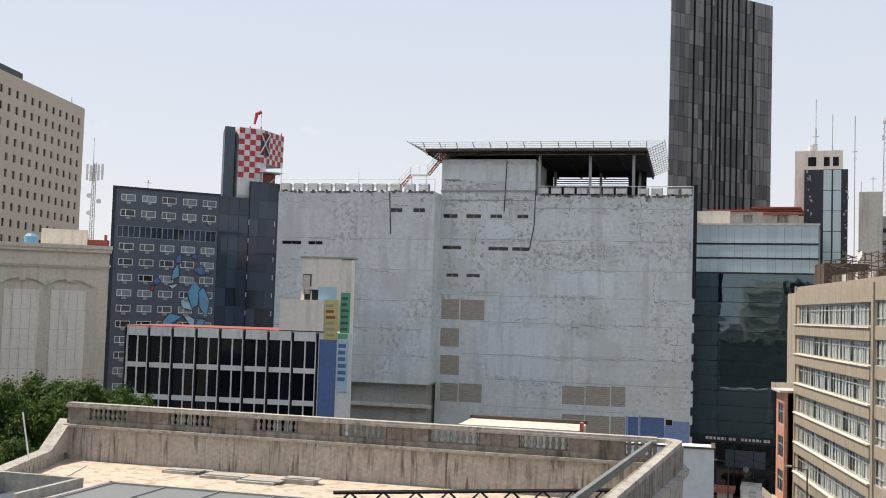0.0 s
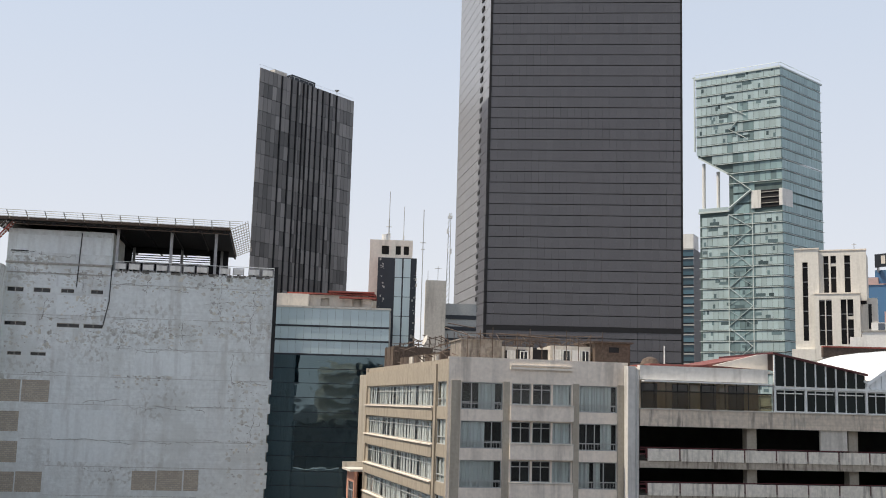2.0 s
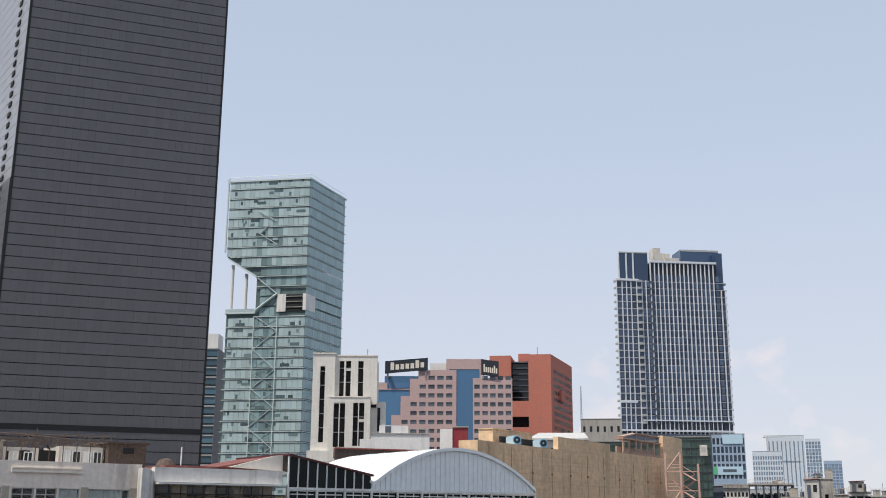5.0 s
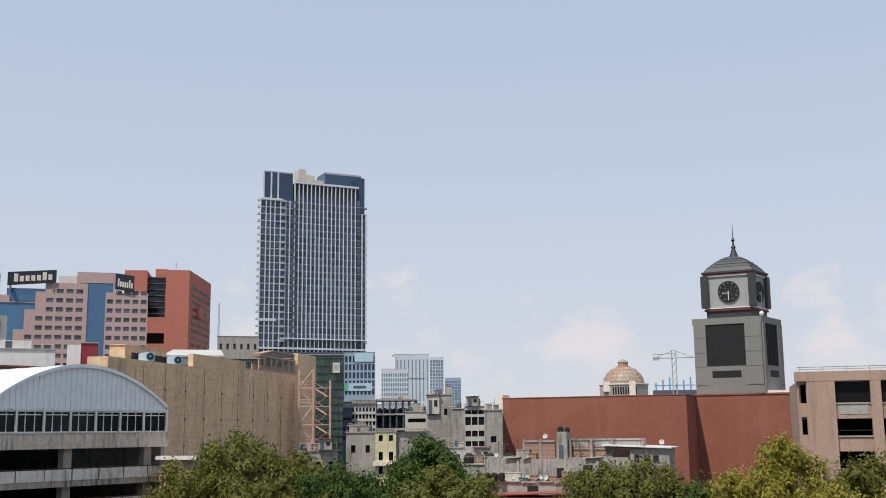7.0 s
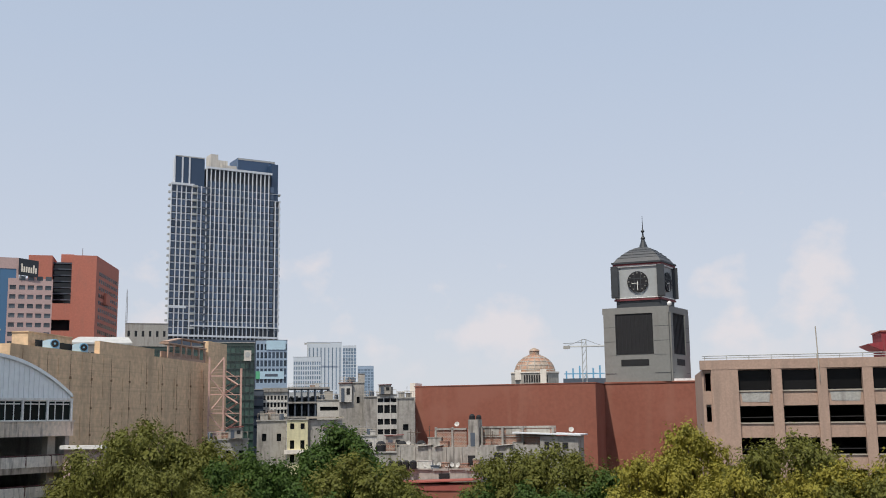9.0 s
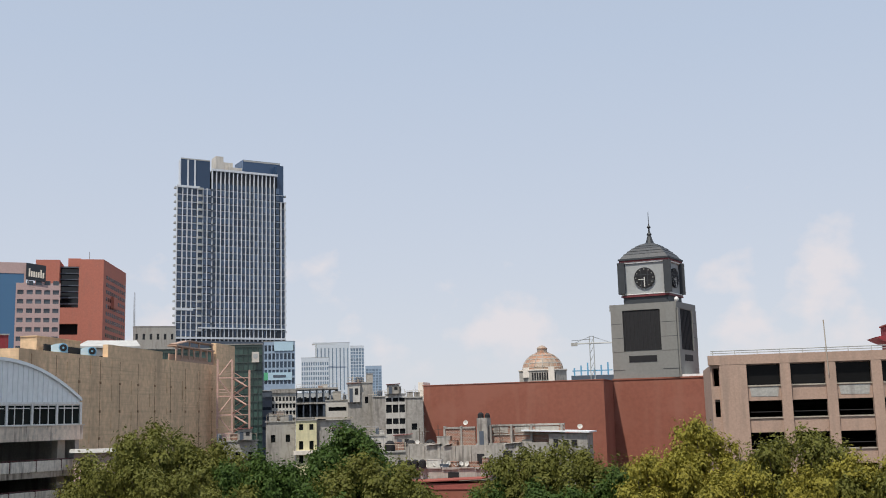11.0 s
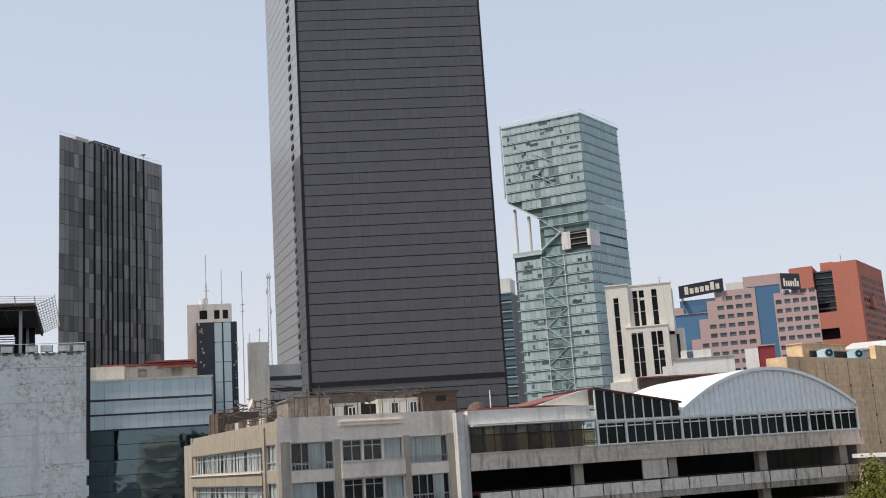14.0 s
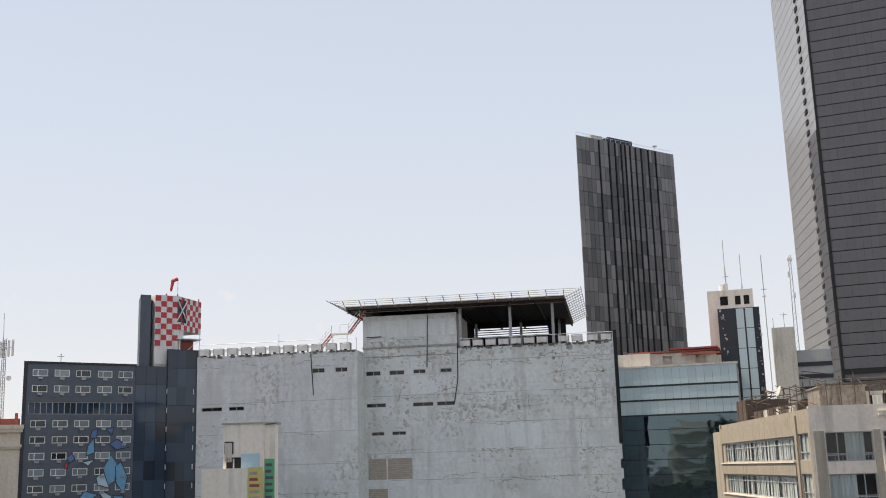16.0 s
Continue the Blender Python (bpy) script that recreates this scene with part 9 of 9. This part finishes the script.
for z in (35.3, 33.6, 31.9, 30.2):
    part("louvre", Geo().box(22.4, 27, 25.9, 26, z - 0.6, z), M["navy"], o)
for x, z0, z1, r in ((13.75, 43.6, 51.3, 0.06), (15.8, 41, 49.2, 0.06), (18.7, 0, 50.9, 0.08)):
    o = thing("whip_antenna", -111.61, 72.34, 50, "tall thin steel whip antenna", "antenna", "whip antennas")
    yy = 14.0 if x < 16 else 25
    part("mast", Geo().rod((x, yy, z0), (x, yy, (z0 + z1) / 2), r * 1.6, 5).rod((x, yy, (z0 + z1) / 2), (x, yy, z1), r * 0.8, 5), M["frame_grey"], o)
    part("cross_arms", Geo().rod((x - 0.4, yy, z1 - 5), (x + 0.4, yy, z1 - 5), 0.05, 4).rod((x - 0.3, yy, z1 - 6), (x + 0.3, yy, z1 - 6), 0.05, 4), M["frame_grey"], o)
o = thing("lattice_mast", -111.61, 72.34, 50, "slim steel lattice mast with aerials", "mast")
g = Geo()
for dx in (-0.25, 0.25):
    g.rod((22.55 + dx, 25.5, 36.9), (22.65 + dx * 0.5, 25.5, 50.6), 0.05, 4)
for k in range(17):
    g.rod((22.3, 25.5, 37 + 0.8 * k), (22.85, 25.5, 37.8 + 0.8 * k), 0.03, 3)
part("lattice", g, M["frame_grey"], o)
for q in ((22.3, 23.0, 25.3, 25.6, 49.8, 50.2), (22.2, 22.5, 25.3, 25.6, 47.5, 48.2), (22.7, 23.0, 25.3, 25.6, 44.4, 45.2)):
    part("aerial", Geo().box(*q), M["white"], o)
# roofs behind the barrel roof
o = block("dark_roofed_hall", 28.2, 112, 15.5, 27.6, 12, "concrete", "low hall with a long dark roof edge", "hall", turn=18)
part("dark_edge", Geo().box(-0.2, 15.7, -0.3, 0.3, 27.75, 28.7), M["rust_dark"], o)
part("red_edge", Geo().box(-0.2, 15.7, -0.35, 0.3, 28.7, 28.85), M["roof_red"], o)
o = block("white_roof_rooms", 26.4, 150, 8.2, 33.1, 8, "white", "white plastered rooftop rooms", "building")
part("steps", Geo().box(1.2, 5.2, 0.2, 5, 33.25, 34.3), M["white"], o)
part("door", Geo().box(2.0, 2.8, 0.14, 0.2, 33.3, 34.2), M["slate"], o)
part("parapet_rail", Geo().rod((5.3, 0, 33.8), (8.1, 0, 33.8), 0.05, 5).rod((5.3, 0, 33.25), (5.3, 0, 33.8), 0.05, 5).rod((8.1, 0, 33.25), (8.1, 0, 33.8), 0.05, 5), M["frame_grey"], o)
part("low_step", Geo().box(-1.5, 0.0, 0.2, 5, 20, 32.4), M["white"], o)
o = block("red_and_white_hut", 22.05, 138, 2.0, 33.1, 4, "hut_red", "dark red and white rooftop hut", "hut")
part("white_side", Geo().box(-1.6, 0.0, -0.1, 4, 20, 32.9), M["white"], o)

# ---- trees ----
M["bark"] = paint("bark", (0.10, 0.075, 0.055), 0.9, 0.25, 9, 0.6, 0.3, 0.6)


def leaf_mat(name, colour, spread):
    m = bpy.data.materials.new(name)
    m.use_nodes = True
    n, l = m.node_tree.nodes, m.node_tree.links
    b_ = n["Principled BSDF"]
    b_.inputs["Roughness"].default_value, b_.inputs["Specular IOR Level"].default_value = 0.55, 0.15
    geo, mix, tex, mix2 = n.new("ShaderNodeNewGeometry"), n.new("ShaderNodeMix"), n.new("ShaderNodeTexNoise"), n.new("ShaderNodeMix")
    for x in (mix, mix2):
        x.data_type = "RGBA"
    mix.inputs["A"].default_value = (*[c * (1 - spread) for c in colour], 1)
    mix.inputs["B"].default_value = (*[c * (1 + spread) for c in colour], 1)
    l.new(geo.outputs["Random Per Island"], mix.inputs["Factor"])
    tex.inputs["Scale"].default_value = 0.35
    l.new(geo.outputs["Position"], tex.inputs["Vector"])
    l.new(tex.outputs["Fac"], mix2.inputs["Factor"])
    l.new(mix.outputs["Result"], mix2.inputs["A"])
    mix2.inputs["B"].default_value = (colour[0] * 1.4, colour[1] * 1.25, colour[2], 1)
    l.new(mix2.outputs["Result"], b_.inputs["Base Color"])
    tl, add = n.new("ShaderNodeBsdfTranslucent"), n.new("ShaderNodeMixShader")
    l.new(mix2.outputs["Result"], tl.inputs["Color"])
    add.inputs[0].default_value = 0.3
    l.new(b_.outputs[0], add.inputs[1])
    l.new(tl.outputs[0], add.inputs[2])
    l.new(add.outputs[0], n["Material Output"].inputs["Surface"])
    return m


LEAF = [leaf_mat("leaf_deep", (0.054, 0.098, 0.025), 0.55), leaf_mat("leaf_mid", (0.124, 0.136, 0.036), 0.5), leaf_mat("leaf_yellow", (0.23, 0.22, 0.045), 0.5)]


def crown_mesh(rng, h, r, n_leaves, mat, size, n_clumps=46):
    """Leaves along twigs that spray out of clumps at the limb ends: an uneven outline with gaps."""
    clumps = []
    for i in range(n_clumps):
        u = (i + 0.5) / n_clumps
        e, a, k = math.asin(-0.3 + 1.29 * u), i * 2.4 + rng.uniform(-0.5, 0.5), rng.uniform(0.62, 1.06)
        clumps.append((Vector((math.cos(a) * r * k * math.cos(e), math.sin(a) * r * k * math.cos(e), h * 0.64 + math.sin(e) * h * 0.3 * k)), rng.uniform(0.17, 0.32) * r))
    share = [0.45 + 1.0 * (i + 0.5) / n_clumps for i in range(n_clumps)]
    v, f = [], []
    per, twigs = 12, n_leaves // 12
    for i in range(twigs):
        c, cr = rng.choices(clumps, share)[0]
        d = Vector((rng.gauss(0, 1), rng.gauss(0, 1), rng.gauss(0.35, 0.8))).normalized()
        reach = cr * rng.uniform(0.7, 1.25)
        for q in range(per):
            s_ = (q + rng.random()) / per
            p = c + d * reach * (0.35 + 0.65 * s_) + Vector((rng.gauss(0, 1), rng.gauss(0, 1), rng.gauss(0, 1) - s_ * 0.6)) * size * 1.3
            nrm = (d * 1.0 + Vector((rng.uniform(-0.5, 0.5), rng.uniform(-0.5, 0.5), rng.uniform(0.0, 0.7)))).normalized()
            t_ = nrm.orthogonal().normalized()
            t_.rotate(Matrix.Rotation(rng.uniform(0, math.tau), 3, nrm))
            u2 = nrm.cross(t_)
            w_ = size * rng.uniform(0.6, 1.4)
            k = len(v)
            v += [tuple(p - t_ * w_), tuple(p - u2 * w_ * 0.55 + nrm * w_ * 0.1), tuple(p + t_ * w_), tuple(p + u2 * w_ * 0.55 + nrm * w_ * 0.1)]
            f.append((k, k + 1, k + 2, k + 3))
    me = bpy.data.meshes.new("crown")
    me.from_pydata(v, [], f)
    me.materials.append(mat)
    return me, clumps


def tree_kinds():
    kinds = []
    for i in range(6):
        rng = random.Random(40 + i)
        h, r = 18.0, (4.2, 5.0, 3.6, 4.6, 3.2, 3.8)[i]
        me, clumps = crown_mesh(rng, h, r, (25000, 25000, 25000, 25000, 19000, 21000)[i], LEAF[(0, 1, 0, 1, 2, 2)[i]], (0.145, 0.13, 0.15, 0.13, 0.125, 0.13)[i], 64)
        g = Geo()
        g.rod((0, 0, 0), (0.2, 0.1, h * 0.3), 0.34, 8, 0.26).rod((0.2, 0.1, h * 0.3), (0.0, 0.3, h * 0.62), 0.26, 8, 0.14).rod((0, 0.3, h * 0.62), (0.2, 0.1, h * 0.88), 0.14, 6, 0.04)
        limbs = Geo()
        for c, _ in clumps:
            k = rng.uniform(0.32, 0.6)
            limbs.rod((0.1, 0.15, h * k), tuple(c), 0.09, 5, 0.025)
        kinds.append((me, g.mesh("trunk", M["bark"]), limbs.mesh("branching", M["bark"])))
    return kinds


KINDS = tree_kinds()


def tree(yaw, d, top, kind, label):
    o = thing("tree", -d * math.sin(radians(yaw)), d * math.cos(radians(yaw)), random.uniform(0, 360), label, "tree", "street trees")
    s_ = top / 17.7
    o.scale = (s_ * random.uniform(0.68, 0.86), s_ * random.uniform(0.68, 0.86), s_)
    me, tk, lm = KINDS[kind]
    part("trunk", tk, None, o)
    part("branching", lm, None, o)
    part("crown", me, None, o)


DEEP, MID, YEL = "dark green leafy street tree with uneven crown", "dusty green street tree with dense leaves", "yellow-green street tree with sparse feathery leaves"
for yaw, d, top, k in ((16.9, 92, 18.2, 1), (15.7, 86, 20.6, 3), (14.2, 84, 22.4, 1), (13.0, 78, 19.6, 3), (11.6, 84, 21.0, 1), (10.4, 76, 18.2, 3), (8.8, 80, 20.8, 0), (7.4, 84, 19.6, 2), (6.2, 76, 18.2, 0), (4.9, 82, 20.4, 0), (3.8, 84, 22.6, 2), (2.5, 78, 19.8, 1), (1.2, 82, 18.2, 0), (0.45, 74, 15.6, 4), (-3.5, 80, 18.2, 0), (-4.8, 82, 19.9, 1), (-6.2, 76, 18.0, 2), (-7.7, 82, 20.2, 1), (-9.2, 78, 18.0, 0), (-10.4, 80, 18.8, 2), (-11.9, 76, 19.6, 4), (-13.2, 78, 20.2, 5), (-14.5, 80, 22.0, 4), (-15.9, 74, 18.8, 5), (-17.2, 78, 19.8, 4), (-18.6, 78, 20.9, 1), (-19.9, 74, 18.6, 5), (-21.2, 76, 19.4, 5), (-22.6, 74, 18.6, 1), (-24.4, 76, 19.8, 5), (-26, 78, 20, 4)):
    tree(yaw, d, top, k, (DEEP, MID, DEEP, MID, YEL, YEL)[k])
for yaw, d, top, k in ((94.5, 80, 17.2, 2), (92.6, 76, 17.3, 0), (90.9, 82, 17.2, 2), (89.4, 78, 17.0, 0), (88.4, 74, 17.5, 2), (87.1, 78, 16.8, 0), (86.2, 84, 15.6, 2), (93.4, 66, 15.5, 0), (91.4, 64, 14.8, 2), (95, 62, 15, 2), (89.6, 62, 14.0, 0)):
    tree(yaw, d, top, k, DEEP if k in (0, 2) else MID)

o = thing("green_shrub", -25.6, 23.85, 62, "small green shrub growing behind the balustrade", "shrub")
me, cl = crown_mesh(random.Random(7), 1.6, 0.6, 700, LEAF[1], 0.05, 14)
part("crown", me, None, o, at=(8.2, -0.4, 16.9))
part("stem", Geo().rod((8.2, -0.4, 15.9), (8.2, -0.4, 18.0), 0.03, 5), M["bark"], o)

# ---- unseen buildings added behind the camera, for the reflections ----
for x, y, rz, w, d, h, m_ in ((-14, -1.2, 0, 30, 14, 31, "camera_side_shade"), (-62, -22, 8, 40, 16, 26, "pale_concrete"), (20, -4, -12, 34, 16, 24, "cream"), (-120, -40, 20, 44, 20, 38, "concrete")):
    o = thing("street_building", x, y, rz, "unseen plain stand-in building behind the camera", "building")
    if m_ == "camera_side_shade":
        part("west_wall", Geo().box(-0.12, 0, -d, 0, 0, h), M["beige"], o, "beige flank, painted lighter as the sunlit side")
        for k in range(10):
            part("balcony", Geo().box(-1.3, -0.12, -d + 1, -1, 1.6 + 3 * k, 2.5 + 3 * k), M["white"], o, "white balcony front")
        part("red_base", Geo().box(0.2, 29.8, 0, 0.03, 0, 13.5), M["brick_red"], o, "brick red lower storeys")
    part("wall", Geo().box(0, w, -d, 0, 0, h), M[m_], o)
    part("parapet", Geo().box(-0.1, w + 0.1, -0.3, 0.1, h, h + 0.5), M["concrete"], o)
    g = Geo()
    for k in range(int(h / 3.2)):
        for i in range(int(w / 3)):
            g.box(0.8 + i * 3, 2.4 + i * 3, 0.0, 0.06, 1 + k * 3.2, 2.6 + k * 3.2)
    part("window_grid", g, M["pane_dark"], o, kind="stuff")
